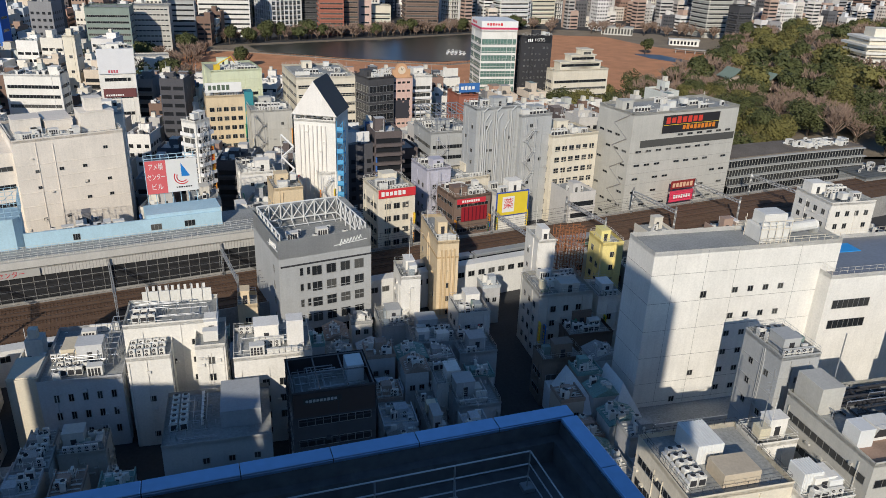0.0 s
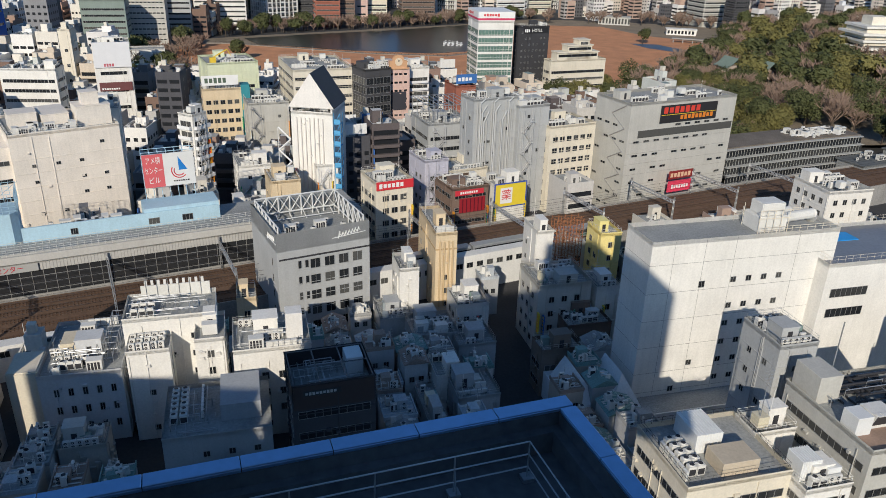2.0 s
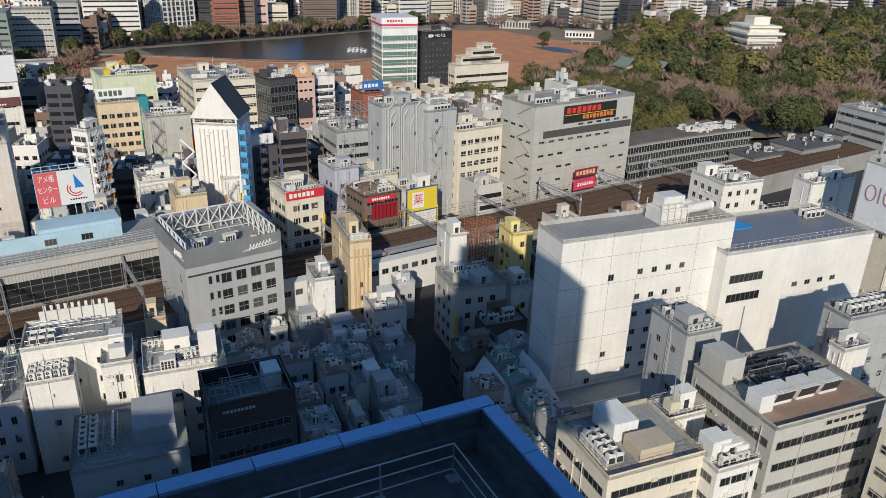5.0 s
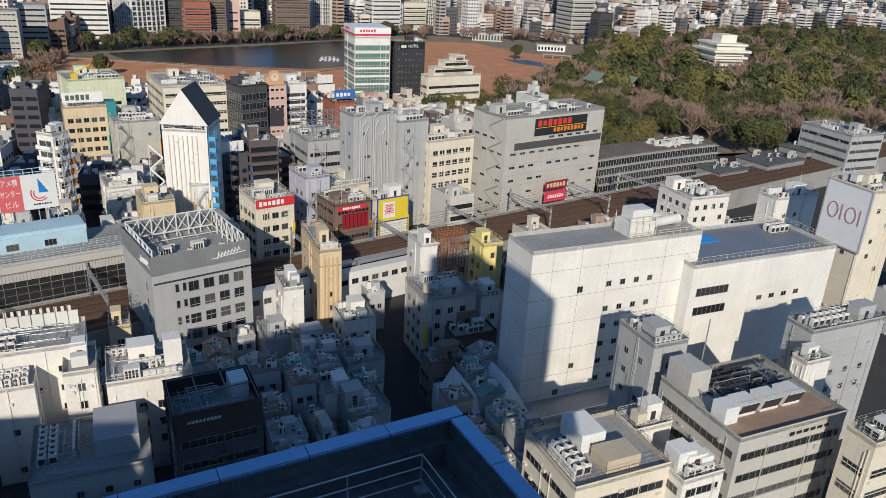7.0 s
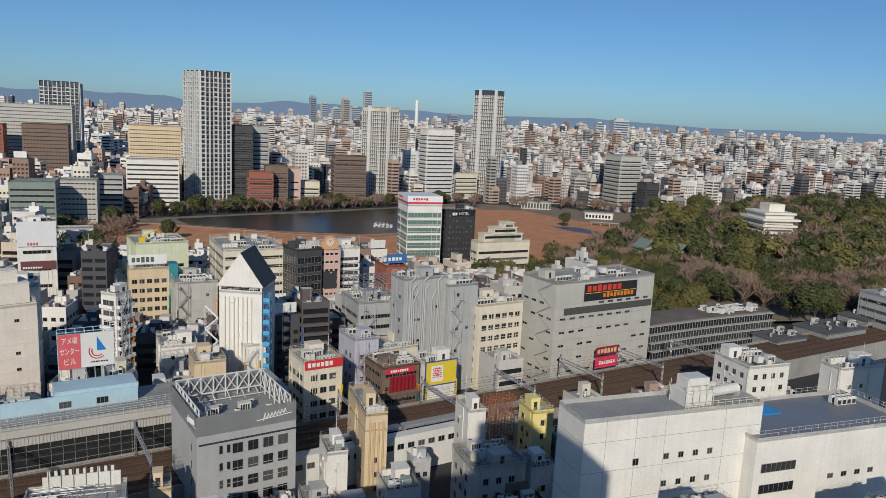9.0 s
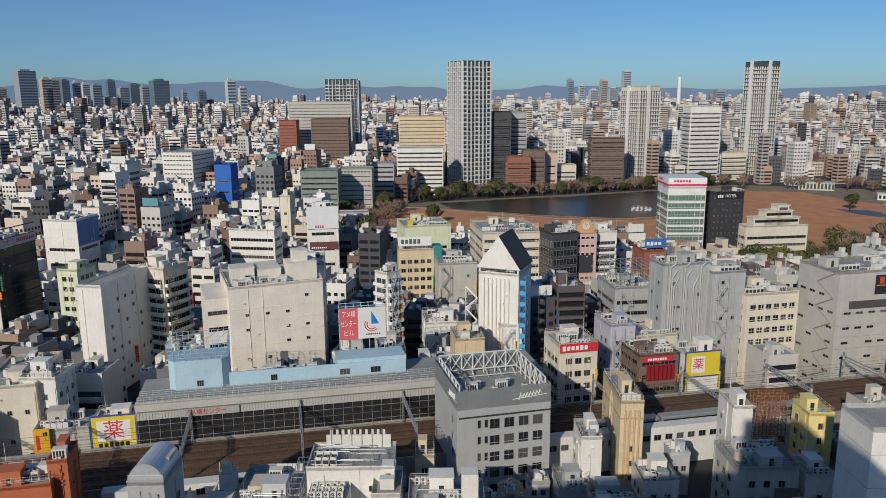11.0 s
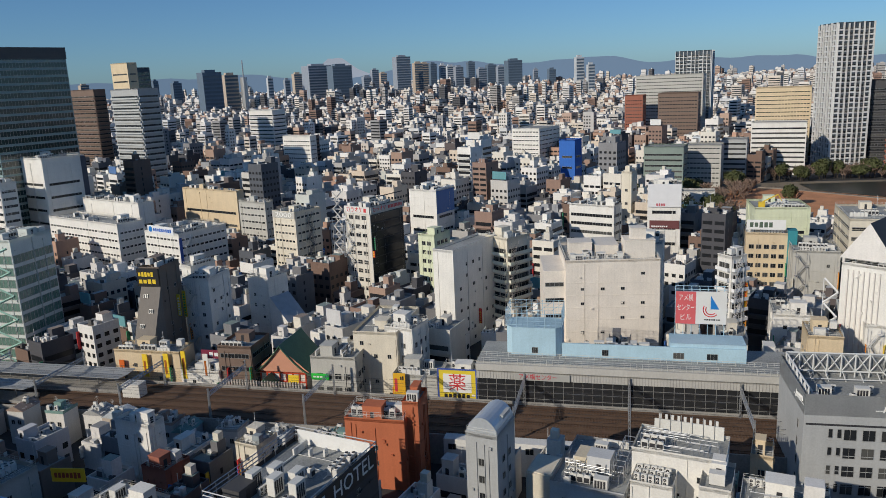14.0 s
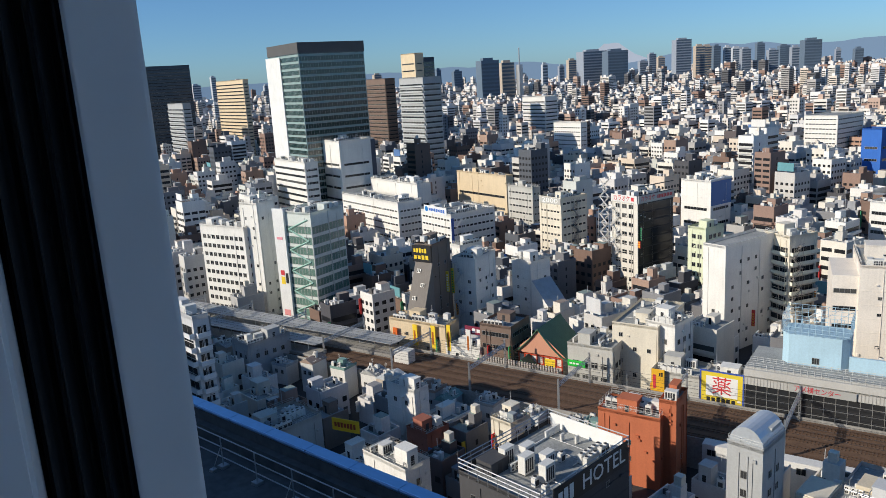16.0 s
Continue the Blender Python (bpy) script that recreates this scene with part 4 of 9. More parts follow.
for k, x in enumerate((-22, -4, 14, 22)):
    ob = part("window", window_mesh(2.6 if k > 1 else 1.6, 1.6, 2), None, AME)
    ob.matrix_basis = pose(x, 187.48, 18.6)
s = board(AME, pose(13.5, 195, 25.6), 12.4, 8.6, (0.72, 0.72, 0.7), "red and white roof billboard with sail emblem", thick=0.4)
b = bmesh.new()
box(b, 0, -0.43, 0, 4.9, -0.39, 8.6)
part("red_field", b, PAINT, s, "red field of the billboard", (0.66, 0.13, 0.14))
for k, line in enumerate(("アメ横", "センター", "ビル")):
    letters(s, line, 2.45, 6.9 - 2.6 * k, 1.9, WHITE, 0.43, (3.4, 4.2, 2.6)[k])
b = bmesh.new()
vs = [b.verts.new(p) for p in ((8.5, -0.43, 4.0), (10.6, -0.43, 4.0), (8.5, -0.43, 7.6))]
b.faces.new(vs)
part("sail_emblem", b, PAINT, s, "blue sail shape", (0.02, 0.2, 0.55))
b = bmesh.new()
for r in (1.3, 1.9):
    for i in range(12):
        p = [Vector((8.6 + r * math.cos(radians(150 + 14 * q)), -0.44, 3.9 + r * math.sin(radians(150 + 14 * q)))) for q in (i, i + 1)]
        tube(b, p[0], p[1], 0.13, 4)
part("arc_emblem", b, PAINT, s, "red arcs", RED)
bars(s, 7.0, 1.0, 4.0, 0.4, 7, BLACK, 0.4)
b = bmesh.new()
for k in range(7):
    tube(b, (13.5 + k * 2, 195.2, 22.5), (13.5 + k * 2, 197, 34.5), 0.09, 4)
    tube(b, (13.5 + k * 2, 195.1, 34.4), (13.5 + k * 2, 197.5, 34.8), 0.09, 4)
for y, z in ((195.2, 34.6), (197.4, 34.9)):
    tube(b, (13.5, y, z), (25.9, y, z), 0.09, 4)
part("sign_frame", b, PAINT, AME, "pale blue steel sign frame", PB)
r = random.Random(8)
b = bmesh.new()
for k in range(26):
    add_mesh(b, ac_mesh(r.choice((1, 2, 3))), RAIL.inverted() @ RAIL @ pose(r.uniform(-12, 10), r.uniform(189.5, 196), 18.0, 0, 0, r.choice((0, 90))))
for k in range(8):
    y = r.uniform(189, 196)
    tube(b, (r.uniform(-13, -5), y, 18.6), (r.uniform(0, 11), y, 18.6), r.choice((0.2, 0.4)), 8)
part("rooftop_plant", b, [UNIT, DARK], AME, "air-conditioning units and ducts on the roof")


# shop signs along the tracks
def rail_sign(x, off, z, w, h, col, label, rim=None):
    return board(None, RAIL @ pose(x, off - 0.06, z), w, h, col, label, rim)


s = rail_sign(-47.3, 183.0, 5.8, 10.4, 9.1, (0.75, 0.58, 0.05), "big yellow pharmacy sign with blue frame", (0.05, 0.1, 0.4))
b = bmesh.new()
box(b, 1.4, -0.29, 2.6, 9.0, -0.25, 7.8)
part("white_field", b, PAINT, s, "", WHITE)
letters(s, "薬", 5.2, 5.1, 5.0, RED, 0.29)
bars(s, 1.6, 0.9, 7.2, 1.4, 6, BLACK)
s = rail_sign(110.9, 186.9, 9.4, 11.2, 7.6, (0.75, 0.58, 0.05), "yellow pharmacy sign with blue frame", (0.05, 0.1, 0.4))
b = bmesh.new()
box(b, 2.0, -0.29, 1.2, 6.2, -0.25, 6.2)
part("white_field", b, PAINT, s, "", WHITE)
letters(s, "薬", 4.1, 3.7, 3.6, RED, 0.29)
s = rail_sign(72.3, 185.9, 20.2, 11.2, 2.5, (0.62, 0.04, 0.05), "red drugstore sign with white strokes")
bars(s, 0.8, 0.5, 7.6, 1.5, 6, WHITE)
s = rail_sign(97.5, 186.9, 15.0, 9.5, 1.6, (0.6, 0.04, 0.06), "red shop sign over red shutters")
bars(s, 1.6, 0.4, 6, 0.8, 8, WHITE)
s = rail_sign(99.0, 186.9, 9.4, 8.6, 4.6, (0.3, 0.02, 0.03), "dark red shop shutter")
for k in range(6):
    b = bmesh.new()
    box(b, 0.9 + k * 1.3, -0.3, 0.2, 1.2 + k * 1.3, -0.25, 4.4)
    part("bar", b, PAINT, s, "", (0.12, 0.01, 0.02))
s = rail_sign(171.0, 185.9, 30.8, 24.2, 5.8, (0.03, 0.028, 0.03), "black store sign with red and orange strokes")
bars(s, 1.2, 3.0, 16.0, 2.4, 7, (0.65, 0.06, 0.04))
bars(s, 8.5, 0.7, 14.5, 1.7, 9, (0.7, 0.22, 0.03))
b = bmesh.new()
box(b, 0.3, -0.29, 2.6, 23.9, -0.25, 2.75)
part("line", b, PAINT, s, "", YELLOW)
s = rail_sign(174.4, 181.6, 12.6, 10.4, 2.8, (0.25, 0.03, 0.03), "dark red trackside sign")
bars(s, 0.6, 0.5, 9, 1.7, 6, (0.7, 0.45, 0.3))
s = rail_sign(174.4, 181.6, 8.0, 10.8, 3.9, (0.75, 0.06, 0.12), "bright red trackside sign with white strokes")
bars(s, 1.6, 1.2, 7.5, 1.3, 7, WHITE)
s = rail_sign(-59.8, 183.0, 6.5, 3.4, 6.5, (0.75, 0.42, 0.03), "orange yellow upright shop sign")
bars(s, 0.4, 0.6, 1.1, 5.0, 1, RED)
bars(s, 2.0, 4.6, 1.1, 1.1, 2, BLACK)
s = rail_sign(-91.2, 184.4, 7.0, 3.2, 3.2, YELLOW, "yellow shop sign beside the shrine")
bars(s, 0.4, 0.8, 2.4, 0.5, 4, BLACK)
s = rail_sign(-84.2, 184.6, 9.2, 5.2, 1.8, (0.03, 0.55, 0.06), "bright green hotel sign")
bars(s, 0.6, 0.6, 3.0, 0.6, 3, WHITE)
for k, (x, hh, col) in enumerate(((-138, 5.5, YELLOW), (-131, 6.0, YELLOW), (-146, 3.4, (0.7, 0.15, 0.03)), (-118, 6.5, (0.75, 0.74, 0.7)), (-125, 7.0, YELLOW))):
    s = rail_sign(x, 185.2, 7.0, 1.7 if k < 4 else 1.4, hh + 1.5, col, "tall upright coloured shop sign")
    bars(s, 0.4, 0.8, 0.9, hh - 0.8, 1, (0.4, 0.12, 0.02))
s = rail_sign(-119, 186.5, 13.2, 12.0, 2.6, (0.22, 0.03, 0.06), "dark red confectioner's shop sign with white strokes")
bars(s, 2.6, 0.6, 8.0, 1.4, 5, WHITE)

# storefront facade of the camera shop: glass strip and ledges
root, w, d, h = B["yodo"]
b = bmesh.new()
box(b, 4.0, -0.12, 26.6, w - 0.5, 0, 29.0)
part("glass_strip", b, GLASS, root, "long glazed strip")
for k in range(7):
    b = bmesh.new()
    box(b, -0.02, -0.03, 3.5 + k * 3.6, w, 0.0, 3.57 + k * 3.6)
    part("panel_joint", b, CONCRETE, root)
b = bmesh.new()
for k in range(9):
    z = 3 + k * 3.8
    tube(b, (-0.1, 2 if k % 2 else 9, z), (-0.1, 9 if k % 2 else 2, z + 3.8), 0.2, 4)
part("stair_flight", b, CONCRETE, root, "outside concrete stair")

# gabled shop tower
root, w, d, h = B["gable"]
b = bmesh.new()
vs = [b.verts.new(p) for p in ((-0.6, -0.4, h + 1.2), (w + 0.6, -0.4, h + 1.2), (w / 2, -0.4, h + 11.5), (-0.6, d, h + 1.2), (w + 0.6, d, h + 1.2), (w / 2, d, h + 11.5))]
for q in ((0, 1, 2), (4, 3, 5), (0, 3, 4, 1)):
    b.faces.new([vs[i] for i in q])
for q in ((1, 4, 5, 2), (3, 0, 2, 5)):
    b.faces.new([vs[i] for i in q]).material_index = 1
part("gable_roof", b, [WALL, DARK], root, "white gable front under a steep dark roof", (0.76, 0.73, 0.69))
b = bmesh.new()
for x in (0, w - 0.6):
    box(b, x, 0.1, h, x + 0.6, d, h + 1.196)
box(b, 0.6, d - 1, h, w - 0.6, d, h + 1.196)
part("open_loft", b, WALL, root, "", (0.7, 0.67, 0.63))
for k in range(7):
    b = bmesh.new()
    tube(b, (1.8 + k * 1.35, -0.22, 4), (1.8 + k * 1.35, -0.22, h - 2.0), 0.2, 6)
    part("duct", b, PAINT, root, "", (0.7, 0.66, 0.62))
for k in range(9):
    z = 5 + k * 3.4
    b = bmesh.new()
    box(b, w + 0.2, 0.3, z, w + 2.2, 2.9, z + 0.12)
    tube(b, (w + 0.3, 0.4, z), (w + 2.2, 0.4, z + 3.4), 0.09, 4)
    box(b, w + 0.3, 0.3, z + 0.3, w + 2.2, 0.36, z + 1.6)
    part("stair_landing", b, PAINT, root, "bright blue steel escape stair landing", (0.1, 0.36, 0.62))
for x, y in ((w + 0.3, 0.3), (w + 2.2, 0.3), (w + 2.2, 2.9)):
    b = bmesh.new()
    tube(b, (x, y, 5), (x, y, 35.6), 0.09, 4)
    part("stair_post", b, PAINT, root, "", (0.1, 0.36, 0.62))
b = bmesh.new()
for k in range(7):
    z = 5 + k * 3.6
    tube(b, (-4.5 if k % 2 else -0.6, 0.5, z), (-0.6 if k % 2 else -4.5, 0.5, z + 3.6), 0.3, 4)
    tube(b, (-4.6, 0.5, z), (-4.6, 0.5, z + 3.6), 0.1, 4)
part("white_stair", b, PAINT, root, "white zigzag outside stair", WHITE)

# clock gable house
root, w, d, h = B["clock"]
b = bmesh.new()
box(b, 1.2, -0.3, h, w - 1.2, 1.2, h + 3.0)
box(b, 0.6, -0.5, h - 0.6, w - 0.6, 1.3, h)
tube(b, (w / 2, -0.34, h + 3.0), (w / 2, 1.2, h + 3.0), 2.6, 16)
part("clock_gable", b, WALL, root, "peach round-topped gable", (0.62, 0.36, 0.2))
b = bmesh.new()
tube(b, (w / 2, -0.5, h + 2.6), (w / 2, -0.34, h + 2.6), 1.7, 18)
part("clock_face", b, PAINT, root, "pale clock face", (0.72, 0.6, 0.45))
for a_, l_ in ((35, 1.0), (-20, 1.5)):
    b = bmesh.new()
    tube(b, (w / 2, -0.54, h + 2.6), (w / 2 + l_ * math.sin(radians(a_)), -0.54, h + 2.6 + l_ * math.cos(radians(a_))), 0.1, 4)
    part("clock_hand_bar", b, DARK, root)
s = board(root, pose(1.6, -0.02, 12), w - 3.2, 8, (0.05, 0.05, 0.06), "dark video screen on the facade")

# white office tower with red-striped crown, and its dark neighbour
root, w, d, h = B["mitsui"]
b = bmesh.new()
box(b, -0.2, -0.2, h, w + 0.2, d + 0.2, h + 4.4)
part("crown", b, PAINT, root, "white sign crown", WHITE)
b = bmesh.new()
box(b, -0.25, -0.25, h + 0.3, w + 0.25, d + 0.25, h + 1.3)
part("red_stripe", b, PAINT, root, "red stripe round the crown", (0.6, 0.05, 0.12))
for mm in (Matrix(), left_face("mitsui")):
    holder = board(root, mm @ pose(2.0, -0.26, h + 1.6), 10, 2.4, WHITE, "white sign with red strokes", thick=0.06)
    bars(holder, 0.6, 0.5, 8.5, 1.4, 6, RED, 0.06)
root, w, d, h = B["black_hotel"]
s = board(root, pose(3.0, -0.05, h - 3.6), w - 3.6, 2.8, BLACK, "black hotel sign with white letters", thick=0.12)
letters(s, "HOTEL", 8.0, 1.4, 2.2, WHITE, 0.12, 6.0)
bars(s, 0.8, 0.5, 3.2, 1.7, 3, WHITE, 0.12)

# karaoke block
root, w, d, h = B["karaoke"]
lf = left_face("karaoke")
s = board(root, lf @ pose(0, -0.1, h - 2.6), d, 3.0, (0.72, 0.7, 0.66), "white karaoke sign with red letters", thick=0.3)
letters(s, "カラオケ", d * 0.42, 1.5, 2.6, RED, 0.3, d * 0.62)
bars(s, d * 0.78, 0.6, d * 0.14, 1.9, 1, RED, 0.3)
s = board(root, pose(0.1, -0.1, h - 2.6), w, 3.0, (0.5, 0.48, 0.45), "pale sign band with red letters", thick=0.3)
letters(s, "カラオケ", w * 0.26, 1.5, 2.4, RED, 0.3, w * 0.4)
bars(s, w * 0.52, 0.7, w * 0.44, 1.6, 10, RED, 0.3)
b = bmesh.new()
box(b, 0.3, -0.16, 2, w - 0.2, -0.004, h - 3.2)
part("dark_glass_front", b, GLASS, root, "dark glazed side")
for k in range(13):
    b = bmesh.new()
    box(b, 0.2, -0.3, 2 + k * 3.5, w - 0.1, -0.16, 2.35 + k * 3.5)
    part("transom", b, DARK, root)
b = bmesh.new()
for k in range(12):
    z = 3 + k * 3.6
    for q in (0, 1):
        x0, x1 = (d + 1.0, d + 5.0) if (k + q) % 2 else (d + 5.0, d + 1.0)
        tube(b, (x0, -0.5 - q, z), (x1, -0.5 - q, z + 3.6), 0.32, 4)
    box(b, d + 0.3, -1.6, z, d + 5.6, 0, z + 0.14)
for x in (d + 0.3, d + 5.6):
    tube(b, (x, -1.6, 0), (x, -1.6, h - 6), 0.12, 4)
ob = part("outside_stair", b, PAINT, root, "pale zigzag escape stair", (0.55, 0.53, 0.5))
ob.matrix_basis = pose(0, d, 0, 0, 0, -90) @ pose(-d - 6.0, 0, 0)
root, w, d, h = B["two_thou"]
s = board(root, left_face("two_thou") @ pose(0.2, -0.1, h - 3.2), d - 0.4, 3.0, (0.5, 0.49, 0.45), "pale number sign", thick=0.2)
letters(s, "2000", d * 0.5, 1.5, 3.0, (0.85, 0.84, 0.8), 0.2, d * 0.72)
root, w, d, h = B["matsu_b"]
s = board(root, left_face("matsu_b") @ pose(d - 22.0, -0.1, h - 1.0), 19, 3.6, (0.76, 0.77, 0.78), "white department store sign with blue strokes", thick=0.2)
bars(s, 4.2, 0.9, 13.5, 1.7, 9, (0.02, 0.12, 0.5), 0.2)
b = bmesh.new()
tube(b, (2.2, -0.3, 1.8), (2.2, -0.2, 1.8), 1.3, 14)
part("emblem", b, PAINT, s, "", (0.02, 0.2, 0.55))
b = bmesh.new()
box(b, -0.1, -0.15, 2, 1.4, 0.0, h - 2)
part("blue_corner", b, PAINT, root, "deep blue corner strip", (0.03, 0.1, 0.4))

# sloping facade with the lit sign
root, w, d, h = B["slope_dark"]
lf = left_face("slope_dark")
s = board(root, lf @ pose(-0.6, -0.3, h - 6.0), d + 0.6, 5.6, BLACK, "black sign with yellow strokes", thick=0.4)
bars(s, 0.6, 3.0, 5.4, 1.6, 5, YELLOW, 0.4)
bars(s, 0.6, 0.7, 6.2, 1.6, 4, YELLOW, 0.4)
b = bmesh.new()
vs = [b.verts.new(p) for p in ((0, -0.02, h - 6), (d, -0.02, h - 6), (d, -9.5, 8), (0, -9.5, 8), (0, -0.02, 0), (d, -0.02, 0), (d, -9.5, 0), (0, -9.5, 0))]
for q in ((3, 2, 1, 0), (7, 6, 2, 3), (4, 7, 3, 0), (6, 5, 1, 2)):
    b.faces.new([vs[i] for i in q])
ob = part("sloping_front", b, WALL, root, "steep grey sloping facade", (0.2, 0.18, 0.16))
ob.matrix_basis = lf
for k in range(5):
    ob = part("window", window_mesh(1.4, 1.2), None, root)
    z = 10 + k * 4.3
    ob.matrix_basis = lf @ pose(2.2 + 2.4 * (k % 2), -9.8 + (z - 8) * 9.5 / (h - 14), z, -20, 0, 0)
root, w, d, h = B["white_cut"]
b = bmesh.new()
vs = [b.verts.new(p) for p in ((0, 0, h - 7), (0, -12, 6), (0, 0, 0), (0, -12, 0), (w, 0, h - 7), (w, -12, 6), (w, 0, 0), (w, -12, 0))]
for q in ((0, 1, 3, 2), (4, 6, 7, 5), (1, 5, 7, 3)):
    b.faces.new([vs[i] for i in q])
b.faces.new([vs[i] for i in (0, 4, 5, 1)]).material_index = 1
ob = part("sloping_wing", b, [WALL, STEEL], root, "white wing with a stepped sloping glass roof", (0.76, 0.74, 0.7))

# tan tower with fins
root, w, d, h = B["beige_tower"]
for k in range(4):
    b = bmesh.new()
    box(b, 0.9 + k * 1.05, -0.35, 2, 1.25 + k * 1.05, 0, h - 2.4)
    part("fin", b, WALL, root, "", (0.6, 0.45, 0.27))
b = bmesh.new()
box(b, -0.1, -0.1, h - 4.6, w + 0.1, 0.0, h - 4.2)
box(b, -0.1, 0.0, h - 4.6, 0.0, d, h - 4.2)
part("string_course", b, WALL, root, "", (0.5, 0.36, 0.2))

# narrow grey tower with pipes, and steel-framed roof deck
root, w, d, h = B["grey_tall"]
for k in range(8):
    b = bmesh.new()
    x = 1.2 + k * 1.7
    tube(b, (x, -0.3, 2), (x, -0.3, h - 1.0 - (k % 3) * 3), 0.22, 6)
    part("pipe", b, PAINT, root, "", (0.42, 0.42, 0.41))
root, w, d, h = B["steel_frame"]
b = bmesh.new()
for k in range(9):
    x = 0.3 + (w - 0.6) * k / 8
    tube(b, (x, 0.2, h - 0.9), (x, 0.2, h + 6), 0.14, 4)
    tube(b, (x, d - 0.3, h - 0.9), (x, d - 0.3, h + 6), 0.14, 4)
    tube(b, (x, 0.2, h + 6), (x, d - 0.3, h + 6), 0.14, 4)
for z in (h + 2.5, h + 6):
    tube(b, (0.3, 0.2, z), (w - 0.3, 0.2, z), 0.14, 4)
    tube(b, (0.3, d - 0.3, z), (w - 0.3, d - 0.3, z), 0.14, 4)
part("roof_frame", b, STEEL, root, "open grey steel frame over the roof")

# other signs
root, w, d, h = B["red_box"]
s = board(root, pose(-0.2, -0.1, h + 0.9), w + 0.4, 4.0, (0.05, 0.16, 0.42), "blue roof sign with pale strokes")
bars(s, 0.8, 1.0, 7.0, 1.8, 4, WHITE)
root, w, d, h = B["billboard_b"]
s = board(root, pose(0.2, -0.2, h - 9.5), w, 10, (0.72, 0.72, 0.73), "blank white rooftop billboard", thick=0.5)
bars(s, 3.5, 0.4, 4.0, 1.2, 4, (0.5, 0.12, 0.15), 0.5)
s = board(root, pose(1.0, -0.3, h - 19), w - 1.5, 3.5, (0.16, 0.06, 0.06), "dark restaurant sign", thick=0.3)
bars(s, 0.8, 0.5, 7, 0.8, 8, WHITE, 0.3)
root, w, d, h = B["tan_teal_low"]
b = bmesh.new()
box(b, w - 0.1, -0.4, 4, w + 3.2, 5, h + 1)
part("teal_bay", b, WALL, root, "teal glazed corner bay", (0.04, 0.26, 0.3))
s = board(root, pose(0, -0.1, h + 1.2), w - 1.0, 3.8, WHITE, "white roof sign with dark strokes")
bars(s, 1.2, 0.8, 8.5, 2.2, 5, (0.1, 0.14, 0.1))
s = board(root, pose(w + 0.2, -0.45, h - 9), 2.8, 2.6, YELLOW, "yellow sign on the teal bay")
root, w, d, h = B["blue_white"]
b = bmesh.new()
box(b, -0.2, -0.2, h, w + 0.2, 0.6, h + 0.6)
part("top_band", b, PAINT, root, "", WHITE)
b = bmesh.new()
box(b, 0.2, -0.1, h - 12, w + 0.05, -0.004, h - 0.6)
part("blue_side", b, PAINT, root, "deep blue blank sign side", (0.06, 0.17, 0.42))

# barrel roof, red-brown block units, scaffold
root, w, d, h = B["grey_barrel"]
b = bmesh.new()
n = 14
prof = [(w / 2 - (w / 2) * math.cos(math.pi * k / n), h - 1.0 + w * 0.62 * math.sin(math.pi * k / n)) for k in range(n + 1)]
for k in range(n):
    (xa, za), (xb, zb) = prof[k], prof[k + 1]
    b.faces.new([b.verts.new(p) for p in ((xa, 0.3, za), (xb, 0.3, zb), (xb, d, zb), (xa, d, za))])
b.faces.new([b.verts.new((x, 0.3, z)) for x, z in prof][::-1])
b.faces.new([b.verts.new((x, d, z)) for x, z in prof])
part("barrel_roof", b, material("roof_sheet", (0.6, 0.64, 0.68), 0.35, metal=0.4, var=0.15), root, "pale curved metal roof")
root, w, d, h = B["orange_a"]
b = bmesh.new()
for k in range(7):
    add_mesh(b, ac_mesh(2), pose(1.5 + k * 1.5, 3.0, h - 0.88) @ Matrix.Diagonal((1.1, 1.6, 1.3, 1)))
rail_mesh(b, w, d, h, 0.2, 1.4)
part("rooftop_plant", b, [UNIT, DARK], root, "row of white units inside a roof rail")
SCAFFOLD = thing("scaffold", pose(21.7, 167.3, 0, 0, 0, 17), "rust-brown steel frame of a half-stripped sign tower", "scaffold")
RUSTY = material("rusty_steel", (0.36, 0.15, 0.07), 0.8, var=0.4, scale=2)
for i in range(5):
    for j in range(3):
        b = bmesh.new()
        tube(b, (i * 1.7, j * 1.7, 0), (i * 1.7, j * 1.7, 25.5), 0.1, 4)
        part("upright", b, RUSTY, SCAFFOLD)
b = bmesh.new()
for k in range(12):
    z = 13 + k * 1.1
    for j in range(3):
        tube(b, (0, j * 1.7, z), (6.8, j * 1.7, z), 0.06, 4)
    for i in range(5):
        tube(b, (i * 1.7, 0, z), (i * 1.7, 3.4, z), 0.06, 4)
    for i in range(4):
        tube(b, (i * 1.7, 0, z), (i * 1.7 + 1.7, 0, z + 1.1), 0.05, 4)
tagged(part("ledger", b, RUSTY, SCAFFOLD), kind="stuff")

# dark hotel with the steel parapet frame
root, w, d, h = B["apa_hotel"]
b = bmesh.new()
for (x0, y0), (x1, y1) in (((0, 0), (w, 0)), ((w, 0), (w, d)), ((w, d), (0, d)), ((0, d), (0, 0))):
    n = 8
    for k in range(n + 1):
        x, y = x0 + (x1 - x0) * k / n, y0 + (y1 - y0) * k / n
        tube(b, (x, y, h - 0.9), (x, y, h + 2.2), 0.1, 4)
    for z in (h + 0.6, h + 1.4, h + 2.2):
        tube(b, (x0, y0, z), (x1, y1, z), 0.12, 4)
part("sign_frame", b, STEEL, root, "grey steel sign frame round the roof")
s = board(root, pose(3, -0.15, h - 2.6), w - 4, 4.4, BLACK, "black roof sign with white hotel letters", thick=0.3)
letters(s, "HOTEL", w * 0.55, 2.2, 4.2, WHITE, 0.3, w * 0.5)
bars(s, 1.0, 0.8, 4.6, 2.8, 3, WHITE, 0.3)
b = bmesh.new()
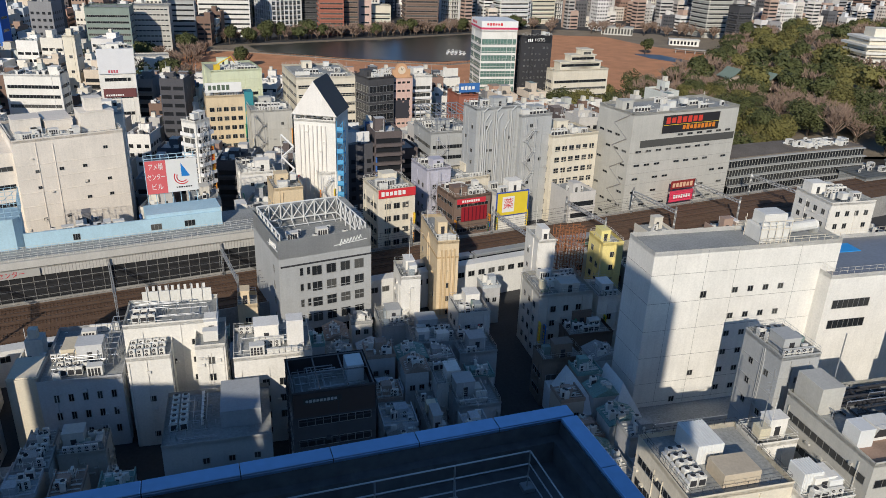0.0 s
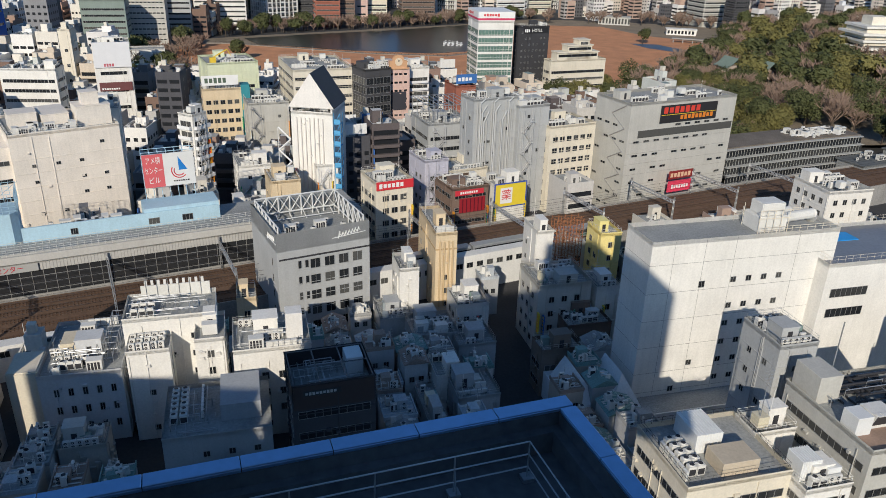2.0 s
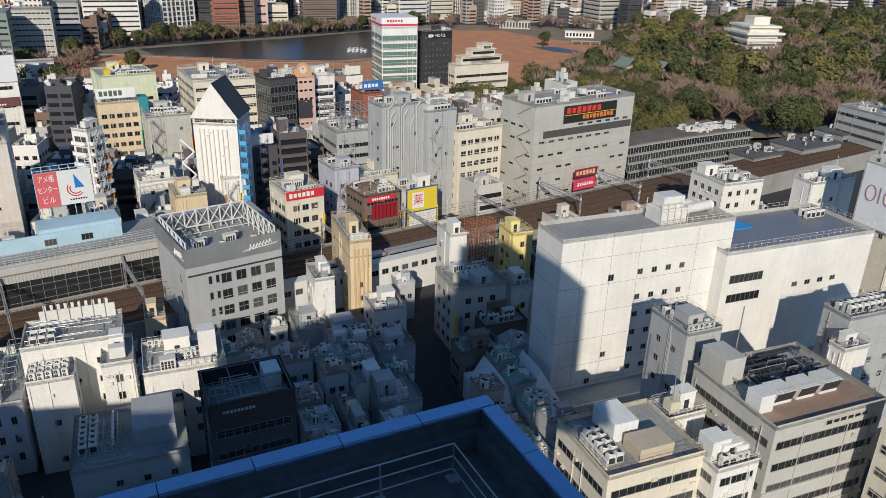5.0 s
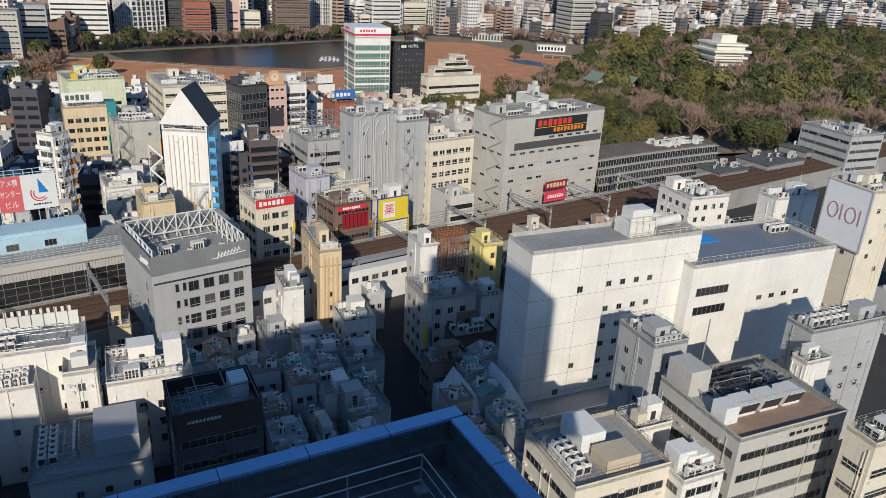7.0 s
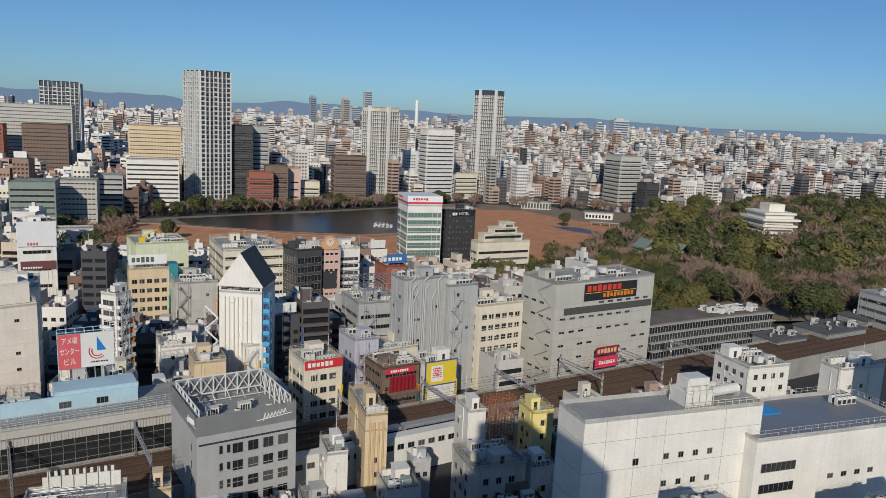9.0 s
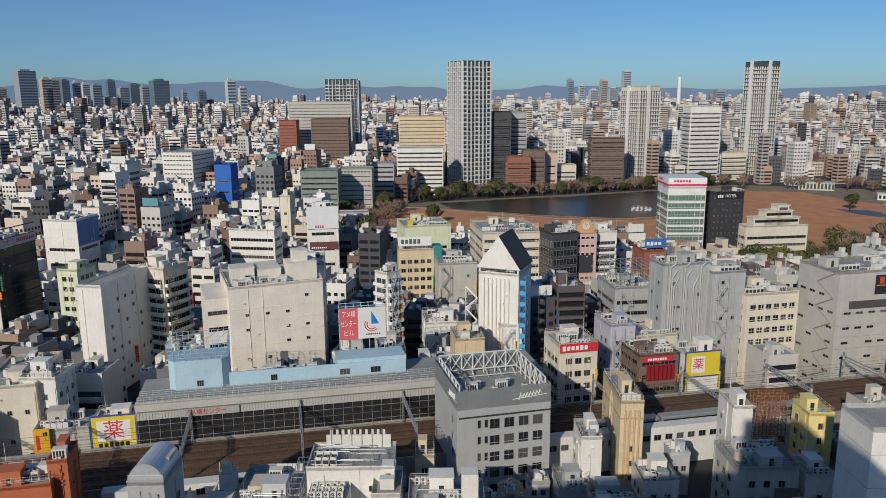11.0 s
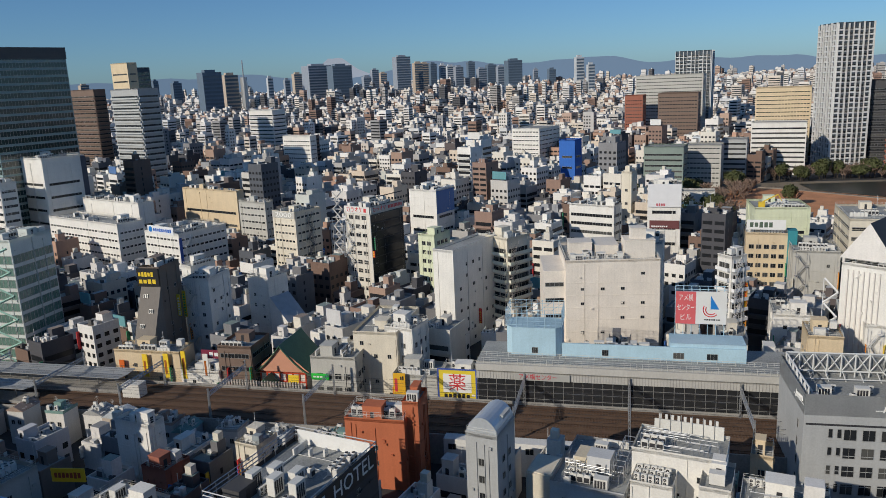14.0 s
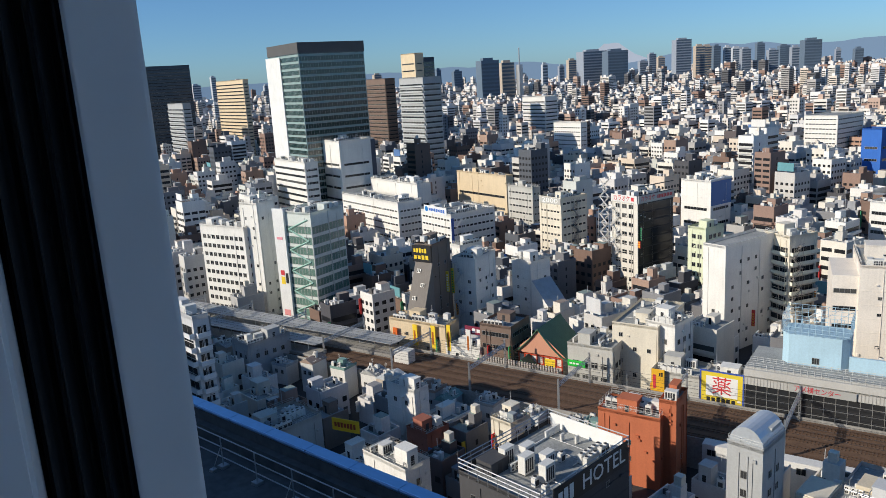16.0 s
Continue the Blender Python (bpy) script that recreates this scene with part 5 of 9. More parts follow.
box(b, w - 0.6, 1.0, h - 0.9, w - 0.45, d - 1, h + 2.0)
part("screen", b, PAINT, root, "white slatted inner screen", WHITE)
b = bmesh.new()
for k in range(5):
    add_mesh(b, ac_mesh(3), pose(8 + 3 * (k % 2), 5 + 2.3 * k, h - 0.88) @ Matrix.Diagonal((1, 1, 1.6, 1)))
part("rooftop_plant", b, [UNIT, DARK], root, "white plant cubicles on the roof")
root, w, d, h = B["mart_roof"]
s = board(None, pose(-156.4, 50.3, 12.5, 0, 0, 35), 7.4, 3.0, (0.75, 0.45, 0.02), "yellow roof sign with dark red strokes")
bars(s, 0.7, 0.8, 6.0, 1.4, 7, (0.3, 0.04, 0.02))
root, w, d, h = B["frontier"]
b = bmesh.new()
box(b, -0.3, -0.3, h - 6.0, w + 0.3, d + 0.3, h + 0.3)
part("crown", b, WALL, root, "dark louvred crown", (0.1, 0.1, 0.1))
lf = left_face("frontier")
b = bmesh.new()
box(b, -3.0, -0.7, 0, d * 0.42, -0.1, h - 7)
ob = part("white_flank", b, WALL, root, "tall white flank wall", (0.74, 0.74, 0.72))
ob.matrix_basis = lf
root, w, d, h = B["green_glass"]
lf = left_face("green_glass")
b = bmesh.new()
box(b, -0.2, -1.2, 0, 5.5, -0.1, h + 1)
ob = part("white_flank", b, WALL, root, "white sign wall beside the glass stair", (0.76, 0.76, 0.74))
ob.matrix_basis = lf
for k, (x, z, w_, h_, c_) in enumerate(((1.2, 20, 2, 2, RED), (1.2, 16.5, 2, 3, YELLOW), (1.0, 4, 3.2, 2.4, (0.75, 0.3, 0.3)), (3.6, 17, 1.4, 4, BLACK), (1, 34, 3, 1, (0.75, 0.3, 0.35)))):
    sg = board(root, lf @ pose(x, -1.21, z), w_, h_, c_, "small coloured shop sign", thick=0.08)
b = bmesh.new()
for k in range(10):
    z = 2 + k * 4
    tube(b, (6.5 if k % 2 else 16.5, -0.12, z), (16.5 if k % 2 else 6.5, -0.12, z + 4), 0.35, 4)
ob = part("stair_flight", b, PAINT, root, "zigzag stair behind the glass", (0.3, 0.5, 0.42))
ob.matrix_basis = lf
root, w, d, h = B["frontier_low"]
b = bmesh.new()
box(b, w + 0.004, -0.2, 0, w + 3, d, h - 1)
part("dark_fin", b, PAINT, root, "", (0.06, 0.07, 0.1))

# small yellow crane on the pale green block
root, w, d, h = B["tan_teal"]
b = bmesh.new()
box(b, 2.0, 3.0, h - 0.9, 4.4, 5.2, h + 1.6)
tube(b, (3.2, 4.0, h + 1.4), (9.5, 4.4, h + 4.6), 0.28, 5)
tube(b, (9.5, 4.4, h + 4.6), (11.0, 4.6, h + 2.0), 0.2, 5)
part("crane", b, PAINT, root, "small yellow construction crane", (0.72, 0.5, 0.05))

# stepped white block by the lotus field
root, w, d, h = B["terraced"]
for x0, x1, z1 in ((w * 0.12, w * 0.86, h + 3.4), (w * 0.3, w * 0.74, h + 6.8), (w * 0.5, w * 0.68, h + 9.5)):
    b = bmesh.new()
    box(b, x0, 0.8, h - 0.9, x1, d - 0.5, z1)
    box(b, x0 - 0.5, 0.3, z1, x1 + 0.5, d - 0.3, z1 + 0.5)
    part("upper_storey", b, WALL, root, "", COLORS["cream"])
    ob = part("window", window_mesh(x1 - x0 - 1.5, 1.4, 5), None, root)
    ob.matrix_basis = pose((x0 + x1) / 2, 0.79, z1 - 2.2)

# white museum in the park: overhanging floor slabs, a set-back top and a roof box
root, w, d, h = B["museum"]
for k, (e, z) in enumerate(((3.5, h - 14), (2.2, h - 9), (3.5, h - 4.5), (1.2, h))):
    b = bmesh.new()
    box(b, -e, -e, z, w + e, d + e, z + 1.5)
    part("floor_slab", b, WALL, root, "white overhanging floor slab", (0.78, 0.76, 0.7))
b = bmesh.new()
box(b, w * 0.3, d * 0.3, h + 1.504, w * 0.85, d * 0.8, h + 7)
part("roof_box", b, WALL, root, "cream roof box", (0.76, 0.71, 0.6))

# ---- shrine with green roof ----
GREEN = material("copper_roof", (0.07, 0.17, 0.1), 0.6, var=0.35, scale=0.8, streak=0.4)
shrine = thing("shrine_hall", RAIL @ pose(-103, 187, 0), "red and white shrine hall with a curved green copper roof", "shrine")
PLACED.append((*(RAIL @ Vector((-104, 186, 0))).xy, 19, 18, 14, RAIL_A))
b = bmesh.new()
box(b, 1, 2, 0, 15, 15, 9)
part("wall", b, WALL, shrine, "white wall", (0.7, 0.66, 0.6))
b = bmesh.new()
for k in range(8):
    x = 1 + 2 * k
    box(b, x - 0.2, 1.7, 0, x + 0.2, 2.0, 9)
for z in (3, 6, 8.6):
    box(b, 0.8, 1.7, z, 15.2, 1.98, z + 0.35)
part("red_frame", b, PAINT, shrine, "vermilion timber frame", (0.55, 0.07, 0.03))


def curved_roof(x0, x1, y0, y1, z0, z1):
    b = bmesh.new()
    n = 10
    rows = []
    for k in range(-n, n + 1):
        t = k / n
        z = z0 + (z1 - z0) * (1 - abs(t)) ** 1.5
        x = (x0 + x1) / 2 + (x1 - x0) / 2 * t
        rows.append([b.verts.new((x, y, z - q)) for y in (y0, y1) for q in (0, 0.35)])
    for r0, r1 in zip(rows, rows[1:]):
        b.faces.new((r0[0], r1[0], r1[2], r0[2]))
        b.faces.new((r0[1], r0[3], r1[3], r1[1]))
        b.faces.new((r0[0], r0[1], r1[1], r1[0]))
        b.faces.new((r0[2], r1[2], r1[3], r0[3]))
    return b


part("roof", curved_roof(-1.5, 17.5, 0.5, 16.5, 9, 17.5), GREEN, shrine, "green copper gable roof")
part("porch_roof", curved_roof(0.5, 8.5, -3.5, 1.5, 5.5, 9), GREEN, shrine, "small green porch roof")
b = bmesh.new()
vs = [b.verts.new(p) for p in ((-0.5, 1.2, 9.4), (16.5, 1.2, 9.4), (8, 1.2, 16.6))]
b.faces.new(vs)
part("gable_board", b, PAINT, shrine, "white and red gable board", (0.6, 0.3, 0.2))
FENCE = thing("shrine_fence", RAIL @ pose(-112, 183.0, 0), "pale stone fence of posts beside the shrine", "fence")
b = bmesh.new()
box(b, 0, 0, 0, 0.4, 0.4, 8.4)
post = mesh_of("post", b, PAINT)
for k in range(30):
    part("post", post, None, FENCE, "", (0.55, 0.5, 0.45)).matrix_basis = pose(k * 0.86, 0, 0)
b = bmesh.new()
box(b, 0, 0.405, 7.4, 26, 0.5, 7.9)
part("rail", b, PAINT, FENCE, "", (0.55, 0.5, 0.45))

# ---- station platforms ----
def platform(x0, x1, y0, y1):
    root = thing("station_platform", RAIL, "long railway platform under a pale corrugated canopy", "platform", "station platforms")
    b = bmesh.new()
    box(b, x0, y0, DECK + 0.26, x1, y1, DECK + 1.3)
    part("deck", b, CONCRETE, root)
    b = bmesh.new()
    mid = (y0 + y1) / 2
    n = int((x1 - x0) / 10)
    for k in range(n):
        xa, xb = x0 + 1 + (x1 - x0) * k / n, x0 + (x1 - x0) * (k + 1) / n + 0.9
        for ya, yb, za, zb in ((y0 - 0.3, mid, DECK + 5.0, DECK + 4.6), (mid, y1 + 0.3, DECK + 4.6, DECK + 5.0)):
            vs = [b.verts.new(p) for p in ((xa, ya, za), (xb, ya, za), (xb, yb, zb), (xa, yb, zb), (xa, ya, za - 0.15), (xb, ya, za - 0.15), (xb, yb, zb - 0.15), (xa, yb, zb - 0.15))]
            for q in ((0, 1, 2, 3), (7, 6, 5, 4), (0, 4, 5, 1), (2, 6, 7, 3), (1, 5, 6, 2), (3, 7, 4, 0)):
                b.faces.new([vs[i] for i in q])
    part("canopy", b, material("canopy_sheet", (0.4, 0.41, 0.41), 0.6, var=0.35, scale=0.6, streak=0.3), root, "grey sheet canopy roof")
    b = bmesh.new()
    for k in range(int((x1 - x0) / 6)):
        tube(b, (x0 + 3 + 6 * k, mid, DECK + 1.3), (x0 + 3 + 6 * k, mid, DECK + 4.6), 0.12, 5)
    part("column", b, STEEL, root)


platform(-330, -138, 172.6, 179.8)
platform(-330, -160, 162.2, 168.0)
b = bmesh.new()
box(b, -135, 170.5, DECK + 0.25, -129.5, 174, DECK + 4.2)
bmesh.ops.bevel(b, geom=b.edges[:], offset=0.1, segments=1, affect="EDGES")
solo("signal_hut", b, UNIT, RAIL, "small white relay hut between the tracks", "hut")

# ---- white track-side wall with windows on the near side ----
root = thing("station_annex", RAIL @ pose(0, NEAR - 3.0, 0), "white track-side building with a row of windows", "building", "town buildings")
b = bmesh.new()
box(b, 58, 0, 0, 112, 2.99, 10.0)
part("wall", b, WALL, root, "", (0.72, 0.72, 0.7))
b = bmesh.new()
box(b, -40, 0, 0, 10, 2.99, 8.2)
part("wall", b, WALL, root, "", (0.72, 0.72, 0.7))
for k in range(22):
    x = 60 + 3 * k if k < 17 else -38 + (k - 17) * 6
    ob = part("window", window_mesh(1.9, 1.5), None, root)
    ob.matrix_basis = pose(min(x, 110), -0.01, 6.6 if k < 17 else 5.6)

# ---- train standing by the platform end ----
CAR = material("train_body", (0.5, 0.52, 0.53), 0.35, metal=0.6, var=0.12)
train = thing("train", RAIL @ pose(70, NEAR + 2.6, DECK + 0.5), "stainless commuter train with a dark green stripe", "train")
for k in range(3):
    b = bmesh.new()
    box(b, 20.3 * k, -1.45, 0.5, 20.3 * k + 19.8, 1.45, 3.4)
    bmesh.ops.bevel(b, geom=b.edges[:], offset=0.25, segments=2, affect="EDGES")
    car = part("carriage", b, CAR, train)
    b = bmesh.new()
    box(b, 20.3 * k + 0.4, -1.47, 1.75, 20.3 * k + 19.4, -1.44, 2.7)
    part("window_band", b, GLASS, car)
    b = bmesh.new()
    box(b, 20.3 * k + 0.3, -1.475, 1.1, 20.3 * k + 19.5, -1.44, 1.4)
    part("green_stripe", b, PAINT, car, "dark green stripe", (0.03, 0.16, 0.1))

# ---- curved terrace building below the park ----
root = thing("terrace_building", RAIL, "curved dark glass terrace building with pale floor bands", "building", "town buildings")
PLACED.append((*(RAIL @ Vector((212, 190, 0))).xy, 75, 22, 16, RAIL_A))
n = 16
for lvl in range(5):
    b = bmesh.new()
    z0 = lvl * 3.6
    for k in range(n):
        pts = []
        for q in (k, k + 1):
            x = 212 + 70 * q / n
            yy = 191 - 4 * (q / n) ** 2 + lvl * 0.9
            pts.append((x, yy))
        fall = 0.84
        (xa, ya), (xb, yb) = pts
        for (h0, h1, out, mat) in ((z0 * fall, (z0 + 3.3) * fall, 0.0, 1), ((z0 + 3.3) * fall, (z0 + 3.6) * fall, 0.9, 0)):
            vs = [b.verts.new(p) for p in ((xa, ya - out, h0), (xb, yb - out, h0), (xb, yb + 16, h0), (xa, ya + 16, h0), (xa, ya - out, h1), (xb, yb - out, h1), (xb, yb + 16, h1), (xa, ya + 16, h1))]
            for q in ((4, 5, 6, 7), (0, 1, 5, 4), (3, 2, 1, 0)):
                b.faces.new([vs[i] for i in q]).material_index = mat
        for q in (0.0, 0.33, 0.66):
            xm, ym = xa + (xb - xa) * q, ya + (yb - ya) * q
            box(b, xm - 0.05, ym - 0.08, z0 * fall, xm + 0.05, ym, (z0 + 3.3) * fall)
    part("storey", b, [WALL, GLASS], root, "", (0.46, 0.46, 0.44))

b = bmesh.new()
for k in range(n):
    (xa, ya), (xb, yb) = [(212 + 70 * q / n, 191 - 4 * (q / n) ** 2 + 4.2) for q in (k, k + 1)]
    vs = [b.verts.new(p) for p in ((xa, ya, 15.2), (xb, yb, 15.2), (xb, yb + 15, 15.2), (xa, ya + 15, 15.2), (xa, ya, 15.6), (xb, yb, 15.6), (xb, yb + 15, 15.6), (xa, ya + 15, 15.6))]
    for q in ((4, 5, 6, 7), (0, 1, 5, 4), (2, 3, 7, 6), (1, 2, 6, 5), (3, 0, 4, 7)):
        b.faces.new([vs[i] for i in q])
part("roof_garden", b, material("garden_earth", (0.2, 0.17, 0.14), 0.95, var=0.5, scale=0.6, bump=0.3), root, "brown earth and paving of the roof garden")
r = random.Random(19)
b = bmesh.new()
for k in range(30):
    add_mesh(b, ac_mesh(r.choice((1, 2, 3))), pose(r.uniform(252, 278), r.uniform(194, 204), 15.6, 0, 0, r.choice((0, 90))))
for k in range(10):
    y = r.uniform(194, 204)
    tube(b, (r.uniform(250, 260), y, 16.3), (r.uniform(266, 279), y, 16.3), r.choice((0.2, 0.35)), 6)
tagged(part("rooftop_plant", b, [UNIT, DARK], root, "grey units and ducts on the roof"), kind="stuff")

# ---- near roofs: what stands on them ----
def unit_rows(name, x0, y0, nx, ny, dx, dy, kind, scale=(1, 1, 1), turn=0, lift=0.0):
    root, w, d, h = B[name]
    for j in range(ny):
        for i in range(nx):
            ob = part("ac_unit", ac_mesh(kind), None, root, "off-white air-conditioning unit")
            ob.matrix_basis = pose(x0 + i * dx, y0 + j * dy, h - 0.89 + lift, 0, 0, turn) @ Matrix.Diagonal((*scale, 1))


def roof_box(name, child, x0, y0, x1, y1, z1, mat, label="", color=None, ribs=0):
    root, w, d, h = B[name]
    b = bmesh.new()
    z0 = h - RECESS.get(name, 0.9) + 0.01
    box(b, x0, y0, z0, x1, y1, z0 + z1)
    bmesh.ops.bevel(b, geom=b.edges[:], offset=0.05, segments=1, affect="EDGES")
    for k in range(ribs):
        x = x0 + (x1 - x0) * (k + 0.5) / ribs
        box(b, x - 0.06, y0 - 0.05, z0 + 0.1, x + 0.06, y1 + 0.05, z0 + z1 + 0.06)
    return part(child, b, mat, root, label, color)


def pipes(name, x0, y0, x1, y1, n, seed, mat, label, z=0.5, rad=(0.08, 0.2)):
    root, w, d, h = B[name]
    r = random.Random(seed)
    b = bmesh.new()
    for k in range(n):
        deck = h - RECESS.get(name, 0.9)
        zz = deck + r.uniform(0.2, z)
        if r.random() < 0.5:
            y = r.uniform(y0, y1)
            a_, c_ = sorted((r.uniform(x0, x1), r.uniform(x0, x1)))
            tube(b, (a_, y, zz), (c_, y, zz), r.uniform(*rad), 6)
            tube(b, (a_, y, deck), (a_, y, zz), 0.06, 4)
            tube(b, (c_, y, deck), (c_, y, zz), 0.06, 4)
        else:
            x = r.uniform(x0, x1)
            a_, c_ = sorted((r.uniform(y0, y1), r.uniform(y0, y1)))
            tube(b, (x, a_, zz), (x, c_, zz), r.uniform(*rad), 6)
            tube(b, (x, a_, deck), (x, a_, zz), 0.06, 4)
    part("pipework", b, mat, root, label)


SHEET = material("pale_sheet", (0.74, 0.75, 0.74), 0.5, var=0.15, scale=1.2, streak=0.3)
# school: brown roof deck, three slanted coolers, dark pipe deck, sign strokes
root, w, d, h = B["grey_school"]
b = bmesh.new()
box(b, 0.4, 0.4, h - 0.894, w - 0.4, 6.5, h - 0.82)
part("roof_deck", b, material("red_deck", (0.36, 0.25, 0.19), 0.85, var=0.3, scale=0.8), root, "reddish brown roof deck")
for k in range(3):
    b = bmesh.new()
    x = 4.2 + 4.6 * k
    z = h - 0.82
    vs = [b.verts.new(p) for p in ((x, 5.0, z + 0.5), (x + 3.6, 5.0, z + 0.5), (x + 3.6, 7.2, z + 0.5), (x, 7.2, z + 0.5), (x, 4.4, z + 2.4), (x + 3.6, 4.4, z + 2.4), (x + 3.6, 7.8, z + 2.4), (x, 7.8, z + 2.4))]
    for q in ((3, 2, 1, 0), (4, 5, 6, 7), (1, 2, 6, 5), (3, 0, 4, 7), (2, 3, 7, 6)):
        b.faces.new([vs[i] for i in q])
    b.faces.new([vs[i] for i in (0, 1, 5, 4)]).material_index = 1
    box(b, x, 5.0, z, x + 3.6, 7.2, z + 0.5)
    for q in range(4):
        box(b, x + 0.2 + q * 0.9, 4.32, z + 2.4, x + 0.9 + q * 0.9, 5.2, z + 2.5, 0)
    part("cooler", b, [UNIT, DARK], root, "white slant-sided cooling unit with dark grille")
pipes("grey_school", 1.5, 8.5, w - 1, d - 1, 46, 3, DARK, "dense black pipework on the roof deck", 1.4, (0.08, 0.25))
pipes("grey_school", 2, 8.5, w - 2, d - 1, 16, 4, STEEL, "steel pipes and walkways", 1.8, (0.06, 0.14))
roof_box("grey_school", "roof_hut", 0.5, d - 6, 4.5, d - 0.5, 4.6, WALL, "grey stair tower", (0.5, 0.49, 0.45))
roof_box("grey_school", "white_hut", 0.6, 4.0, 3.2, 7.0, 3.0, SHEET, "white roof hut")
b = bmesh.new()
tube(b, (5, d - 3, h - 0.9), (5, d - 3, h + 11), 0.1, 6)
part("flag_pole", b, STEEL, root)
s = board(root, pose(9.5, -0.02, h - 2.4), 9.5, 1.2, (0.46, 0.45, 0.42), "sign strokes on the school front", thick=0.05)
bars(s, 0.4, 0.25, 8.6, 0.7, 6, BLACK, 0.05)
b = bmesh.new()
for k in range(3):
    box(b, -0.03, -0.25, 3.0 + k * 5.2, w, 0.0, 3.5 + k * 5.2)
part("ledge", b, WALL, root, "", (0.52, 0.51, 0.47))

# curved cream building: sheds and units
unit_rows("cream_curve", 2.2, 3.0, 2, 5, 1.35, 1.5, 2)
unit_rows("cream_curve", 1.0, 2.4, 1, 6, 1, 1.2, 1, turn=90)
roof_box("cream_curve", "sheet_shed", 5.2, 6.8, 9.4, 12.6, 3.2, SHEET, "white corrugated plant shed", None, 9)
roof_box("cream_curve", "tan_shed", 6.2, 1.6, 12.0, 5.8, 2.2, WALL, "tan plant shed", (0.55, 0.47, 0.36))
b = bmesh.new()
root, w, d, h = B["cream_curve"]
rail_mesh(b, w, d, h, 0.3, 1.0)
part("roof_rail", b, DARK, root, "dark roof railing")
roof_box("white_narrow", "sheet_shed", 0.8, 2.4, 4.0, 5.6, 3.4, SHEET, "pale blue corrugated tank shed", None, 8)
roof_box("white_narrow", "white_shed", 4.4, 1.5, 6.6, 3.6, 2.4, SHEET, "white cubicle", None)
unit_rows("white_narrow", 2.0, 1.2, 2, 1, 1.3, 1, 2)
roof_box("white_shed", "tank_base", 1.6, 0.8, 5.2, 3.8, 0.5, CONCRETE)
b = bmesh.new()
root, w, d, h = B["white_shed"]
tube(b, (1.2, 1.2, h - 0.9), (1.2, 1.2, h + 12), 0.07, 6)
for k in range(4):
    tube(b, (0.4, 1.2, h + 8 + k * 0.6), (2.0, 1.2, h + 8 + k * 0.6), 0.03, 4)
part("aerial", b, STEEL, root, "tall aerial mast")
# hotel with the sign facing away: rows of units, screen wall, frames
unit_rows("century_front", 0.9, 1.5, 5, 4, 1.25, 1.7, 1)
unit_rows("century_back", 2.0, 2.0, 3, 2, 1.4, 2.4, 2)
pipes("century_back", 0.6, 0.6, 15, 9, 26, 9, STEEL, "steel pipes and frames on the roof", 2.2, (0.05, 0.1))
pipes("century_front", 0.5, 0.5, 6.8, 8, 12, 10, STEEL, "steel pipes between the units", 1.8, (0.05, 0.1))
root, w, d, h = B["century_back"]
b = bmesh.new()
box(b, 2.5, d - 0.6, h - 0.9, w - 1.0, d - 0.4, h + 1.8)
part("screen_wall", b, WALL, root, "white screen wall behind the sign", (0.72, 0.71, 0.66))
for k in range(10):
    b = bmesh.new()
    box(b, 3.3 + k * 1.15, d - 0.62, h + 1.9, 3.8 + k * 1.15, d - 0.5, h + 2.9)
    part("sign_letter", b, PAINT, root, "", (0.7, 0.69, 0.66))
b = bmesh.new()
for k in range(6):
    tube(b, (3.5 + k * 2, d - 0.7, h - 0.9), (3.5 + k * 2, d - 0.7, h + 3.2), 0.06, 4)
part("sign_frame", b, STEEL, root)
# clinic and low roofs
pipes("cream_clinic", 0.8, 3.0, 13, 13, 36, 12, STEEL, "grey pipework and stair frames on the roof", 2.4, (0.05, 0.12))
unit_rows("cream_clinic", 3, 5, 4, 2, 1.3, 2.2, 1)
roof_box("cream_clinic", "tank_house", 2.6, 8.0, 5.8, 13.0, 2.4, WALL, "cream tank house", (0.66, 0.58, 0.44))
root, w, d, h = B["cream_clinic"]
b = bmesh.new()
box(b, -5.2, 1.2, 0, -0.004, 9.0, h + 0.3)
bmesh.ops.bevel(b, geom=b.edges[:], offset=0.25, segments=2, affect="EDGES")
part("side_wing", b, WALL, root, "cream rendered side wing", (0.7, 0.64, 0.52))
b = bmesh.new()
for k in range(7):
    for x in (10.6, 12.8):
        tube(b, (x, 5 + 2.1 * k, h - 0.9), (x, 5 + 2.1 * k, h + 2.6), 0.06, 4)
    tube(b, (10.6, 5 + 2.1 * k, h + 2.6), (12.8, 5 + 2.1 * k, h + 2.6), 0.06, 4)
    if k < 6:
        tube(b, (10.6, 5 + 2.1 * k, h - 0.6), (10.6, 7.1 + 2.1 * k, h + 2.4), 0.05, 4)
for x in (10.6, 12.8):
    for z in (0.8, 2.6):
        tube(b, (x, 5, h + z), (x, 17.6, h + z), 0.06, 4)
part("screen_frame", b, STEEL, root, "open steel screen frame")
unit_rows("low_ac_roof", 1.6, 5.0, 2, 6, 1.5, 1.5, 2)
unit_rows("low_ac_roof", 6.0, 6.0, 1, 7, 1.2, 1.15, 1, turn=90)
roof_box("low_ac_roof", "plant_house", 9.0, 4.0, 15.5, 13.5, 3.2, WALL, "blue-grey plant house", (0.38, 0.4, 0.42))
pipes("low_ac_roof", 0.6, 1, 8.5, 14, 22, 14, STEEL, "pipes and handrails", 1.6, (0.04, 0.1))
unit_rows("white_apart", 3.0, 1.0, 4, 1, 2.6, 1, 0, lift=-3.2)
